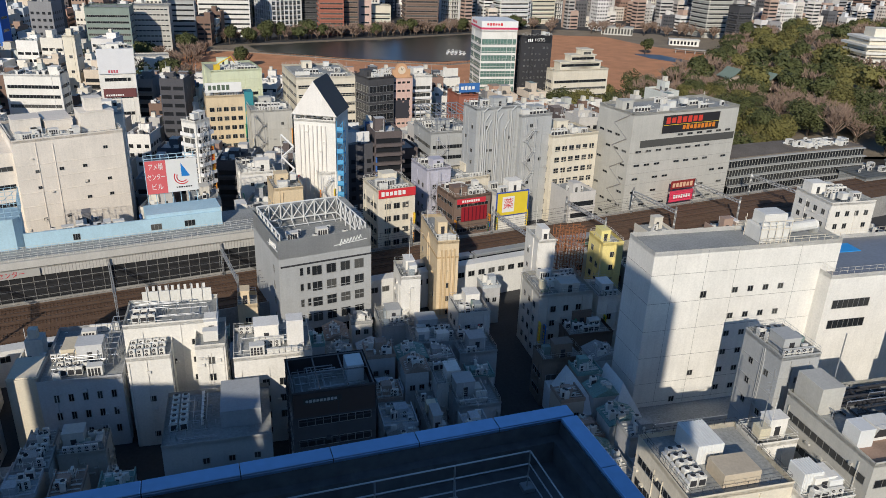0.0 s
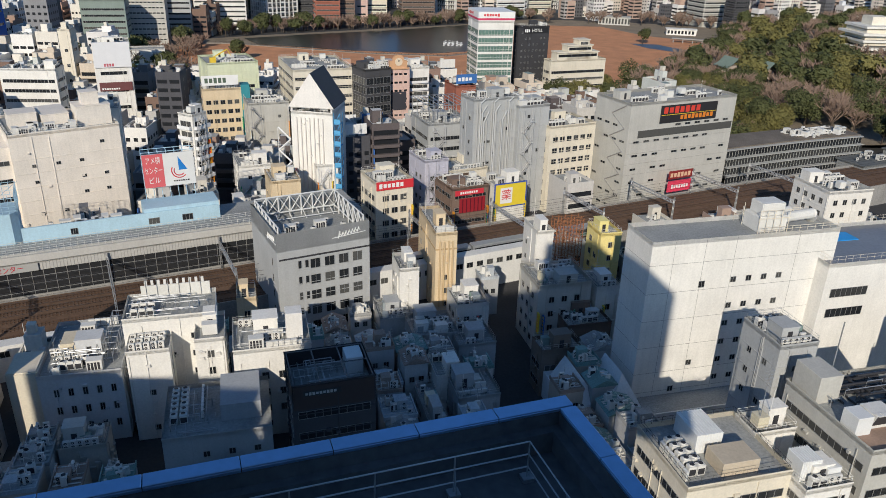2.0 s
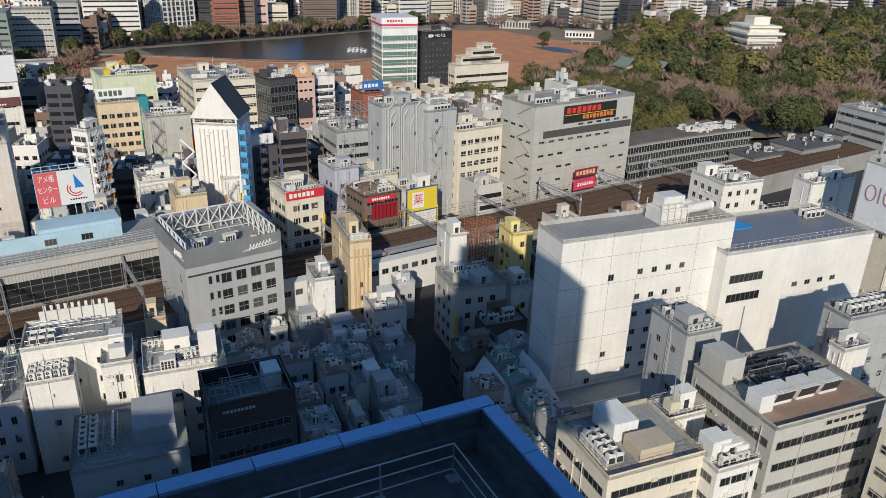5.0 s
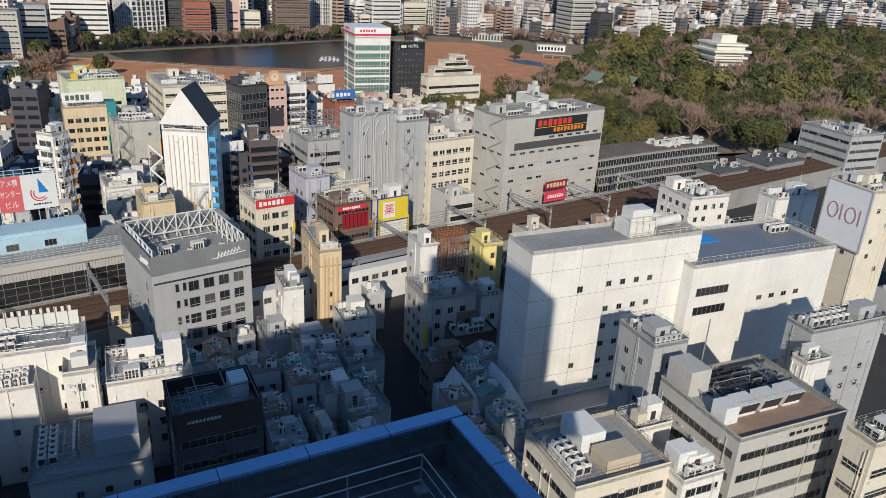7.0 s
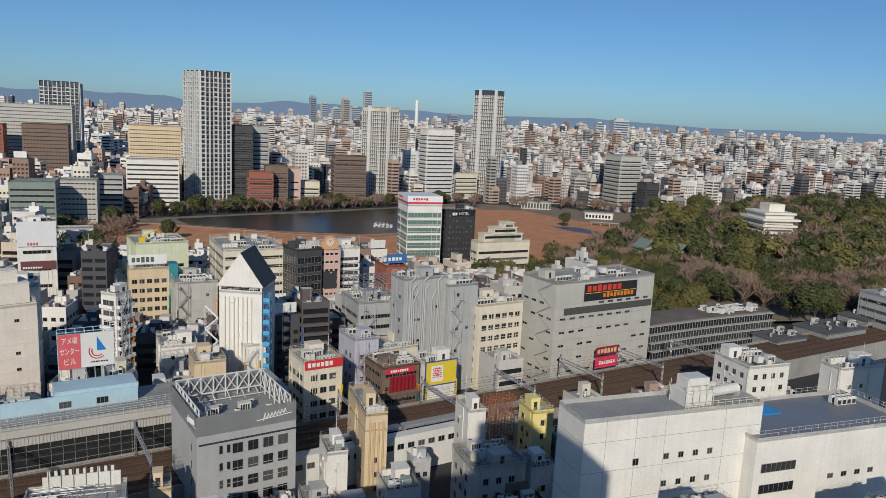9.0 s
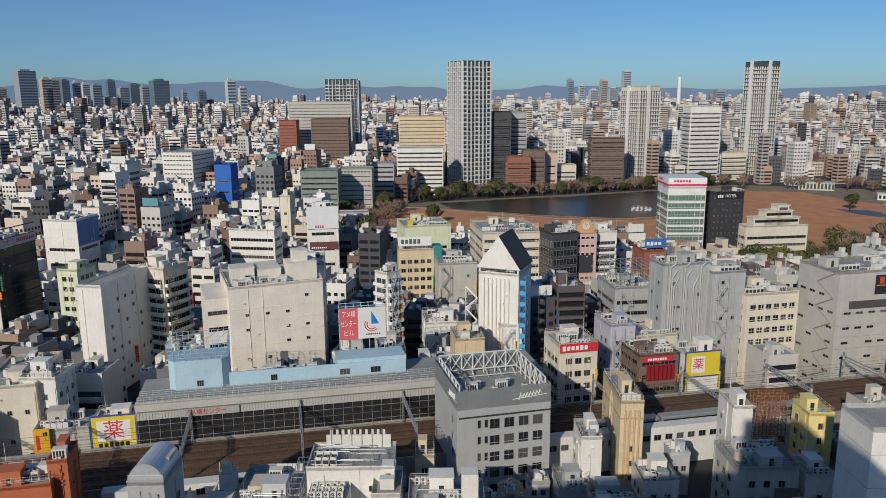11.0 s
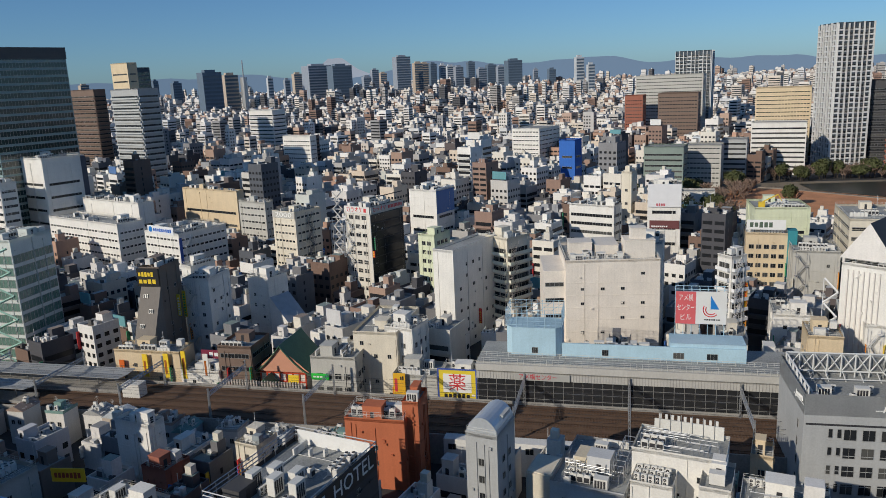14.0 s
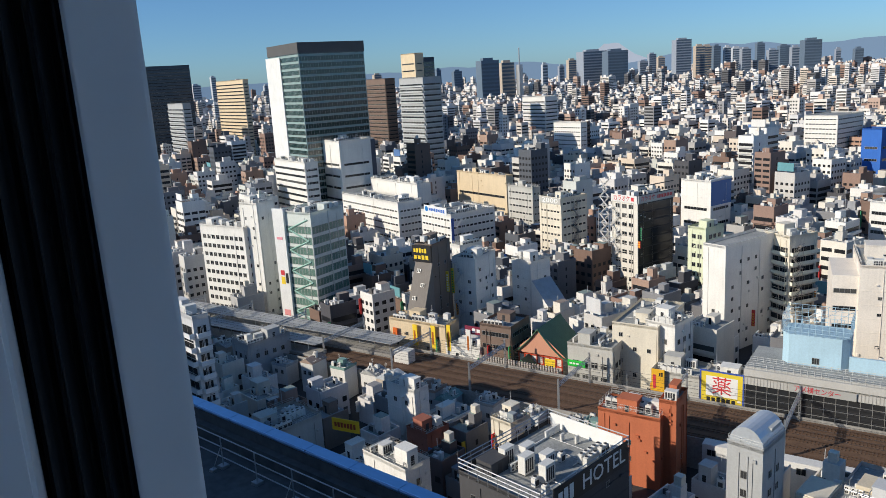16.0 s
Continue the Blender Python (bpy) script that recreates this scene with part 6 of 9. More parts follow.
pipes("white_apart", 0.6, 2, 13, 10, 18, 15, STEEL, "roof pipes", 1.6, (0.04, 0.1))
roof_box("white_apart", "stair_tower", 9.6, 3.0, 12.6, 6.0, 5.6, WALL, "white stair tower with a tank on top", (0.76, 0.74, 0.7))
pipes("centurion", 0.6, 0.6, 12.5, 9.8, 40, 16, STEEL, "dark steel frames and pipes on the roof", 2.0, (0.05, 0.1))
roof_box("centurion", "white_unit", 9.6, 6.0, 12.4, 9.8, 3.0, SHEET, "white roof cubicle")
root, w, d, h = B["centurion"]
b = bmesh.new()
for x in (0.3, 4.4, 8.7, w - 0.3):
    tube(b, (x, 0.2, h - 0.2), (x, d - 0.2, h - 0.2), 0.12, 4)
for y in (0.2, d * 0.5, d - 0.2):
    tube(b, (0.3, y, h - 0.2), (w - 0.3, y, h - 0.2), 0.12, 4)
part("roof_frame", b, PAINT, root, "open dark steel frame over the roof deck", (0.16, 0.15, 0.15))
b = bmesh.new()
box(b, 0.2, -0.12, h - 4.6, w - 0.2, -0.004, h - 0.4)
part("fascia", b, PAINT, root, "dark brown panelled fascia", (0.07, 0.05, 0.045))
s = board(root, pose(1.6, -0.13, h - 2.2), 6.0, 1.0, (0.05, 0.05, 0.05), "dark hotel sign with pale strokes", thick=0.06)
bars(s, 0.4, 0.2, 5.0, 0.55, 9, (0.5, 0.5, 0.48), 0.06)
for nm, sd in (("alley_a", 31), ("alley_b", 32), ("alley_c", 33), ("alley_d", 34), ("alley_e", 35), ("alley_f", 36), ("alley_g", 37), ("yellow_corner", 38), ("brown_dark", 39), ("grey_mid", 40), ("white_side", 41), ("cream_low", 42), ("grey_right", 43), ("white_yard", 44), ("banded_right", 45), ("gold_top", 46), ("red_small", 47), ("white_stack", 48), ("mart_roof", 49), ("corner_shed", 50), ("grey_stair", 51)):
    root, w, d, h = B[nm]
    pipes(nm, 0.5, 0.5, w - 0.5, d - 0.5, 14, sd, STEEL, "roof pipes and rails", 1.6, (0.04, 0.12))
    r = random.Random(sd)
    for k in range(3):
        x, y = r.uniform(0.8, max(0.9, w - 1.8)), r.uniform(0.8, max(0.9, d - 1.8))
        roof_box(nm, "roof_shed", x, y, min(w - 0.4, x + r.uniform(0.9, 2.2)), min(d - 0.4, y + r.uniform(0.9, 2.2)), r.uniform(0.8, 2.4), WALL, "", r.choice(((0.3, 0.34, 0.36), (0.5, 0.5, 0.48), (0.2, 0.28, 0.26), (0.62, 0.6, 0.55))))
    b = bmesh.new()
    rail_mesh(b, w, d, h, 0.15, 0.9)
    part("roof_rail", b, STEEL, root)
unit_rows("grey_right", 2.5, 2.2, 6, 2, 1.6, 1.7, 2)
unit_rows("white_lower", 33, 12, 4, 2, 1.4, 1.6, 2)
# small low roofs packed into the alleys
r = random.Random(77)
SHEETS = [material("sheet_roof_%d" % k, c, 0.6, var=0.4, scale=1.0, streak=0.3) for k, c in enumerate(((0.22, 0.36, 0.33), (0.4, 0.4, 0.39), (0.5, 0.54, 0.57), (0.36, 0.27, 0.22)))]


def alley_house(x, y, w_, d_, h_, k, a=17):
    root = thing("alley_house", pose(x, y, 0, 0, 0, a), "small low house squeezed between taller buildings", "house", "alley houses")
    b = bmesh.new()
    box(b, 0, 0, 0, w_, d_, h_)
    part("wall", b, WALL, root, "", r.choice(PALETTE_A))
    b = bmesh.new()
    if r.random() < 0.3:
        vs = [b.verts.new(p) for p in ((-0.3, -0.3, h_), (w_ + 0.3, -0.3, h_), (w_ + 0.3, d_ + 0.3, h_), (-0.3, d_ + 0.3, h_), (w_ / 2, -0.3, h_ + 1.4), (w_ / 2, d_ + 0.3, h_ + 1.4))]
        for q in ((0, 1, 4), (1, 2, 5, 4), (2, 3, 5), (3, 0, 4, 5), (3, 2, 1, 0)):
            b.faces.new([vs[i] for i in q])
        ribs = bmesh.new()
        for q in range(int(d_ / 0.6)):
            tube(ribs, (-0.3, q * 0.6, h_ + 0.03), (w_ / 2, q * 0.6, h_ + 1.43), 0.04, 4)
            tube(ribs, (w_ + 0.3, q * 0.6, h_ + 0.03), (w_ / 2, q * 0.6, h_ + 1.43), 0.04, 4)
        tagged(part("roof_rib", ribs, SHEETS[k % 4], root), kind="stuff")
    else:
        box(b, -0.1, -0.1, h_, w_ + 0.1, d_ + 0.1, h_ + 0.2)
        for q in ((-0.1, -0.1, w_ + 0.1, 0.1), (-0.1, 0.1, 0.1, d_ + 0.1), (w_ - 0.1, 0.1, w_ + 0.1, d_ + 0.1)):
            box(b, q[0], q[1], h_ + 0.2, q[2], q[3], h_ + 0.75)
        hx, hy = r.uniform(0.3, w_ * 0.4), r.uniform(0.3, d_ * 0.4)
        box(b, hx, hy, h_ + 0.2, hx + w_ * 0.4, hy + d_ * 0.35, h_ + r.uniform(1.2, 2.8))
    part("roof", b, SHEETS[k % 4], root)
    for q in range(2):
        put_window(root, Matrix(), w_ * (0.3 + 0.4 * q), h_ * 0.6, 1.1, 1.3)
    b = bmesh.new()
    for q in range(r.randint(5, 10)):
        add_mesh(b, ac_mesh(r.choice((0, 1, 1, 2))), pose(r.uniform(0.8, w_ - 0.8), r.uniform(0.6, d_ - 0.6), h_ + 0.2, 0, 0, r.choice((0, 90, 180))))
    for q in range(r.randint(0, 3)):
        xx, yy, ln = r.uniform(0.2, w_ - 1.6), r.uniform(0.2, d_ - 1.8), r.uniform(1.0, 2.6)
        zz = h_ + r.uniform(0.7, 2.0)
        for u in (0, 1.3):
            for v in (0, ln):
                tube(b, (xx + u, min(yy + v, d_), h_), (xx + u, min(yy + v, d_), zz), 0.04, 4)
            tube(b, (xx + u, yy, zz), (xx + u, min(yy + ln, d_), zz), 0.04, 4)
        for v in range(6):
            tube(b, (xx, min(yy + ln * v / 5, d_), zz), (xx + 1.3, min(yy + ln * v / 5, d_), zz), 0.035, 4)
    for q in range(7):
        yy = r.uniform(0.3, d_ - 0.3)
        tube(b, (0.2, yy, h_ + 0.45), (w_ - 0.2, yy, h_ + 0.45), r.choice((0.05, 0.09)), 5)
    if r.random() < 0.5:
        xx, yy = r.uniform(0.5, w_ - 0.5), r.uniform(0.5, d_ - 0.5)
        tube(b, (xx, yy, h_), (xx, yy, h_ + 3.5), 0.04, 4)
        for q in range(3):
            tube(b, (xx - 0.5, yy, h_ + 2.4 + 0.35 * q), (xx + 0.5, yy, h_ + 2.4 + 0.35 * q), 0.025, 4)
    tagged(part("roof_plant", b, [UNIT, DARK], root), kind="stuff")


k = 0
for j in range(17):
    for i in range(18):
        w_, d_, h_ = r.uniform(4.2, 6.2), r.uniform(4.4, 6.6), r.uniform(6.0, 10.5)
        u, v = -75 + i * 6.6 + r.uniform(0, 0.5), 96 + j * 7.0 + r.uniform(0, 0.5)
        c, s = math.cos(radians(17)), math.sin(radians(17))
        x, y = u * c - v * s + 30, u * s + v * c
        cx, cy = x + (w_ * c - d_ * s) / 2, y + (w_ * s + d_ * c) / 2
        lane = 12.2
        if not (-72 < cx < 34 and 88 < cy < 175) or -cx * s + cy * c > 900 or -cx * math.sin(radians(RAIL_A)) + cy * math.cos(radians(RAIL_A)) > NEAR - 7 or abs(cx - lane) < 4.6:
            continue
        pts = [(cx, cy)] + [(x + p * c - q * s, y + p * s + q * c) for p in (0, w_) for q in (0, d_)]
        if any(overlaps(p, q, 0.4) for p, q in pts):
            continue
        PLACED.append((x, y, w_, d_, h_, 17))
        alley_house(x, y, w_, d_, h_, k)
        k += 1

u = -215.0
while u < -42:
    w_, d_, h_ = r.uniform(4.5, 7.5), r.uniform(5, 7), r.uniform(5.5, 9.5)
    p = RAIL @ Vector((u, NEAR - d_ - 0.6, 0))
    if not any(overlaps(*(RAIL @ Vector((u + q * w_, NEAR - 0.6 - t * d_, 0))).xy, 0.3) for q in (0, 0.5, 1) for t in (0, 0.5, 1)):
        PLACED.append((p.x, p.y, w_, d_, h_, RAIL_A))
        alley_house(p.x, p.y, w_, d_, h_, k, RAIL_A)
        k += 1
    u += w_ + 0.3

# upright shop signs along the streets west of the railway
r = random.Random(404)
HUES = [(0.62, 0.04, 0.04), (0.75, 0.55, 0.04), (0.75, 0.74, 0.7), (0.04, 0.15, 0.5), (0.05, 0.35, 0.15), (0.75, 0.3, 0.04), (0.05, 0.05, 0.06)]
for nm in ("shop_grey", "gold_shop", "yaku_bldg", "brown_shop", "pink_white", "station_white", "yellow_shops", "grey_gojo", "logo_bldg", "white_cut", "white_slab", "two_thou", "karaoke", "white_tri", "lilac", "cream_shop", "red_shop", "drug_red", "drug_yellow", "white_mid_a", "white_mid_b", "white_mid_c", "tan_teal_low", "white_flat_c", "steel_frame", "grey_arch", "gable", "clock_side", "white_step", "white_step_b", "pale_green", "white_bank", "slope_dark", "yellow_corner", "grey_mid", "white_side", "alley_g", "gold_top", "red_small"):
    root, w, d, h = B[nm]
    for k in range(r.randint(1, 3)):
        sh = r.uniform(2.5, min(9, h * 0.4))
        sx, sz = r.choice((0.15, w - 0.5, r.uniform(0.3, w - 0.8))), r.uniform(2.5, max(3, h * 0.75 - sh))
        b = bmesh.new()
        hue, ink = r.sample(HUES, 2)
        box(b, sx, -1.1, sz, sx + 0.25, -0.02, sz + sh, 0)
        n = int(sh / 0.9)
        for q in range(n):
            for xx in (sx - 0.02, sx + 0.25):
                box(b, xx, -0.9, sz + 0.25 + q * 0.88, xx + 0.02, -0.25, sz + 0.8 + q * 0.88, 1)
        part("upright_sign", b, [material("sign_%d" % HUES.index(hue), hue, 0.4, var=0.1), material("sign_%d" % HUES.index(ink), ink, 0.4, var=0.1)], root, "coloured upright shop sign")


# zigzag fire stairs on the outside of mid-rise buildings
def fire_stair(nm, x0, wid, col, side=None):
    root, w, d, h = B[nm]
    m = left_face(nm) if side else Matrix()
    b = bmesh.new()
    for k in range(int((h - 2) // 3.5)):
        z = k * 3.5
        up = k % 2 == 0
        xa, xb = (x0 + 0.5, x0 + wid - 0.5) if up else (x0 + wid - 0.5, x0 + 0.5)
        for y in (-1.35, -0.35):
            tube(b, (xa, y, z + 0.1), (xb, y, z + 3.5), 0.07, 4)
            tube(b, (xa, y, z + 1.05), (xb, y, z + 4.45), 0.05, 4)
        for q in range(9):
            t = (q + 0.5) / 9
            box(b, xa + (xb - xa) * t - 0.15, -1.35, z + 3.5 * t, xa + (xb - xa) * t + 0.15, -0.35, z + 3.5 * t + 0.06)
        lx = x0 + wid - 0.6 if up else x0
        box(b, lx - 0.3, -1.45, z + 3.45, lx + 0.9, -0.02, z + 3.58)
        tube(b, (lx - 0.3, -1.4, z + 4.5), (lx + 0.9, -1.4, z + 4.5), 0.05, 4)
    for x in (x0, x0 + wid):
        for y in (-1.4, -0.2):
            tube(b, (x, y, 0), (x, y, h - 1), 0.07, 4)
    part("fire_stair", b, WALL, root, "zigzag steel fire stair", col).matrix_basis = m


for nm, x0, wid, col in (("two_thou", 6.5, 3.8, (0.2, 0.2, 0.21)), ("white_step_b", 0.6, 3.6, (0.3, 0.28, 0.26)),
                         ("grey_pipe", 1.2, 3.6, (0.55, 0.55, 0.54)), ("matsu_b", 2.0, 4.0, (0.7, 0.7, 0.7)), ("white_slab", 1.0, 3.4, (0.6, 0.6, 0.6)), ("lilac", 0.6, 3.2, (0.4, 0.4, 0.44)),
                         ("white_flat_c", 0.5, 3.0, (0.6, 0.6, 0.6)), ("grey_arch", 1.0, 3.6, (0.4, 0.4, 0.4)), ("logo_bldg", 0.6, 3.2, (0.5, 0.5, 0.5)), ("white_mid_a", 0.6, 3.2, (0.7, 0.7, 0.7)), ("steel_frame", 2.0, 4.0, (0.55, 0.56, 0.58)), ("pink_white", 0.6, 3.4, (0.6, 0.4, 0.36))):
    fire_stair(nm, x0, min(wid, B[nm][1] - x0 - 0.3), col)
fire_stair("karaoke", 0.4, 4.0, (0.72, 0.72, 0.7), True)
# thick service pipes climbing the blank grey block
root, w, d, h = B["grey_tall"]
for k, x in enumerate((2.2, 2.9, 3.6, 7.0, 7.6, 10.2, 12.4)):
    b = bmesh.new()
    tube(b, (x, -0.35, 1), (x, -0.35, h - 1.5 - (k % 3) * 3.0), 0.22, 8)
    tube(b, (x, -0.35, h - 1.5 - (k % 3) * 3.0), (x + 1.6, -0.35, h - 0.2 - (k % 3) * 2.0), 0.22, 8)
    part("service_pipe", b, WALL, root, "", (0.5, 0.51, 0.51))
for k in range(4):
    put_window(root, Matrix(), 5.0, 4.0 + k * 7.0, 2.4, 0.9)

# ---- railway: a straight viaduct ----
bm = bmesh.new()
box(bm, -600, NEAR, 0, 500, FAR, DECK)
for yy in (NEAR, FAR - 0.3):
    box(bm, -600, yy, DECK, 500, yy + 0.3, DECK + 1.1)
solo("railway_viaduct", bm, CONCRETE, RAIL, "grey concrete railway viaduct with low side walls", "viaduct", kind="structure")
bm = bmesh.new()
box(bm, -600, NEAR + 0.3, DECK, 500, FAR - 0.3, DECK + 0.25)
solo("track_bed", bm, BALLAST, RAIL, "rust-brown ballast bed under the railway tracks", "track bed", kind="structure")


def track(y):
    root = thing("railway_track", RAIL @ pose(0, y, DECK + 0.25), "straight railway track with worn rails on sleepers", "track", "parallel railway tracks", "structure")
    for s in (-0.53, 0.53):
        b = bmesh.new()
        box(b, -600, s - 0.05, 0.1, 500, s + 0.05, 0.26)
        part("rail", b, RUST, root)
    b = bmesh.new()
    for k in range(-330, 350):
        box(b, k * 0.75, -1.0, 0, k * 0.75 + 0.26, 1.0, 0.12)
    tagged(part("sleeper", b, SLEEPER, root), kind="stuff")


for k in range(5):
    track(NEAR + 2.6 + k * 3.95)


def gantry(x):
    root = thing("catenary_gantry", RAIL @ pose(x, 0, DECK), "grey lattice steel gantry spanning the tracks", "gantry", "catenary gantries")
    for y in (NEAR + 0.6, FAR - 0.6):
        b = bmesh.new()
        for dx, dy in ((-0.2, -0.2), (0.2, -0.2), (0.2, 0.2), (-0.2, 0.2)):
            tube(b, (dx, y + dy, 0), (dx * 0.6, y + dy * 0.6, 9), 0.09, 4)
        for k in range(9):
            s = 1 if k % 2 else -1
            tube(b, (-0.2 * s, y - 0.2, k), (0.2 * s, y - 0.2, k + 1), 0.055, 4)
            tube(b, (-0.2, y - 0.2 * s, k), (-0.2, y + 0.2 * s, k + 1), 0.055, 4)
        part("mast", b, STEEL, root)
    b = bmesh.new()
    for z in (6.9, 7.8):
        for dx in (-0.2, 0.2):
            tube(b, (dx, NEAR + 0.6, z), (dx, FAR - 0.6, z), 0.09, 4)
    n = 24
    for k in range(n):
        y0, y1 = NEAR + 0.6 + (FAR - NEAR - 1.2) * k / n, NEAR + 0.6 + (FAR - NEAR - 1.2) * (k + 1) / n
        z0, z1 = (6.9, 7.8) if k % 2 else (7.8, 6.9)
        for dx in (-0.2, 0.2):
            tube(b, (dx, y0, z0), (dx, y1, z1), 0.055, 4)
    part("beam", b, STEEL, root)


for k in range(-9, 9):
    gantry(k * 26 + 2)
for k in range(5):
    b = bmesh.new()
    for z in (5.3, 6.4):
        tube(b, (-400, NEAR + 2.6 + k * 3.95, DECK + z), (330, NEAR + 2.6 + k * 3.95, DECK + z), 0.035, 4)
    for q in range(-28, 24):
        tube(b, (q * 14, NEAR + 2.6 + k * 3.95, DECK + 5.3), (q * 14, NEAR + 2.6 + k * 3.95, DECK + 6.4), 0.02, 3)
    solo("overhead_wire", b, DARK, RAIL, "black overhead contact wire with its carrier wire", "overhead wire", "overhead wires")

# ---- water and lotus field ----
def sheet(name, pts, z, mat, label, category, kind="structure"):
    b = bmesh.new()
    lo = [b.verts.new((x, y, z - 0.3)) for x, y in pts]
    hi = [b.verts.new((x, y, z)) for x, y in pts]
    b.faces.new(hi)
    for k in range(len(pts)):
        b.faces.new((lo[k], lo[(k + 1) % len(pts)], hi[(k + 1) % len(pts)], hi[k]))
    bmesh.ops.recalc_face_normals(b, faces=b.faces)
    return solo(name, b, mat, Matrix(), label, category, kind=kind)


WATER = material("pond_water", (0.035, 0.036, 0.03), 0.3, spec=0.4, var=0.4, scale=0.4, bump=0.25)
LOTUS = material("withered_lotus", (0.62, 0.29, 0.145), 0.95, var=0.4, scale=0.35, bump=0.6)
EARTH = material("park_ground", (0.27, 0.22, 0.16), 0.95, var=0.45, scale=0.3, bump=0.3)
sheet("park_ground", [(-260, 430), (-230, 570), (-180, 612), (-5, 735), (60, 790), (150, 790), (260, 760), (480, 900), (700, 900), (520, 480), (330, 395), (170, 345), (110, 330), (60, 430)], 0.3, EARTH, "brown earth of the park around the pond", "ground")
sheet("lotus_field", [(-215, 560), (-165, 570), (-88, 557), (-30, 556), (-5, 570), (5, 640), (60, 740), (120, 745), (150, 692), (196, 660), (184, 600), (137, 548), (75, 440), (-130, 440), (-190, 480)], 0.6, LOTUS, "rust-brown field of withered lotus on the pond", "lotus field")
sheet("pond_water", [(-178, 598), (-171, 602), (-133, 631), (-76, 667), (-7, 722), (15, 715), (2, 640), (-5, 570), (-30, 557), (-88, 558), (-161, 572)], 0.7, WATER, "dark still water of the park pond", "pond")
sheet("open_pool", [(128, 640), (150, 640), (172, 605), (160, 600), (138, 618)], 0.7, WATER, "small open pool among the withered lotus", "pool")

# ---- infill town ----
PALETTE = [(0.74, 0.72, 0.68), (0.78, 0.76, 0.71), (0.66, 0.62, 0.54), (0.52, 0.51, 0.49), (0.38, 0.38, 0.38), (0.7, 0.66, 0.58), (0.6, 0.58, 0.55), (0.3, 0.22, 0.18), (0.42, 0.3, 0.24), (0.72, 0.7, 0.68), (0.2, 0.2, 0.21), (0.56, 0.56, 0.58)]
VIEW_Z = 90.0


SECTORS = []


def keeps_clear(x, y, h, r):
    """Whether a house is low enough not to hide the landmarks from the camera's view."""
    if not SECTORS:
        for px, py, w, d, ph, a in PLACED[:LANDMARKS]:
            c, s = math.cos(radians(a)), math.sin(radians(a))
            angles = [math.atan2(px + u * c - v * s, py + u * s + v * c) for u, v in ((0, 0), (w, 0), (0, d), (w, d))]
            SECTORS.append((min(angles), max(angles), math.hypot(px, py), ph))
    az, dist = math.atan2(x, y), math.hypot(x, y)
    for lo, hi, pd, ph in SECTORS:
        if pd > dist and lo - r / dist < az < hi + r / dist and VIEW_Z + (h - VIEW_Z) * pd / dist > ph * (0.5 if pd < 260 else 0.3 if pd < 480 else 0.5):
            return False
    return True


def in_park(x, y):
    pts = [(-265, 425), (-235, 575), (-185, 620), (-10, 742), (60, 795), (150, 795), (260, 765), (480, 905), (700, 905), (525, 475), (425, 400), (300, 345), (190, 300), (112, 300), (55, 425), (-60, 420)]
    inside = False
    for (x0, y0), (x1, y1) in zip(pts, pts[1:] + pts[:1]):
        if (y0 > y) != (y1 > y) and x < (x1 - x0) * (y - y0) / (y1 - y0) + x0:
            inside = not inside
    return inside


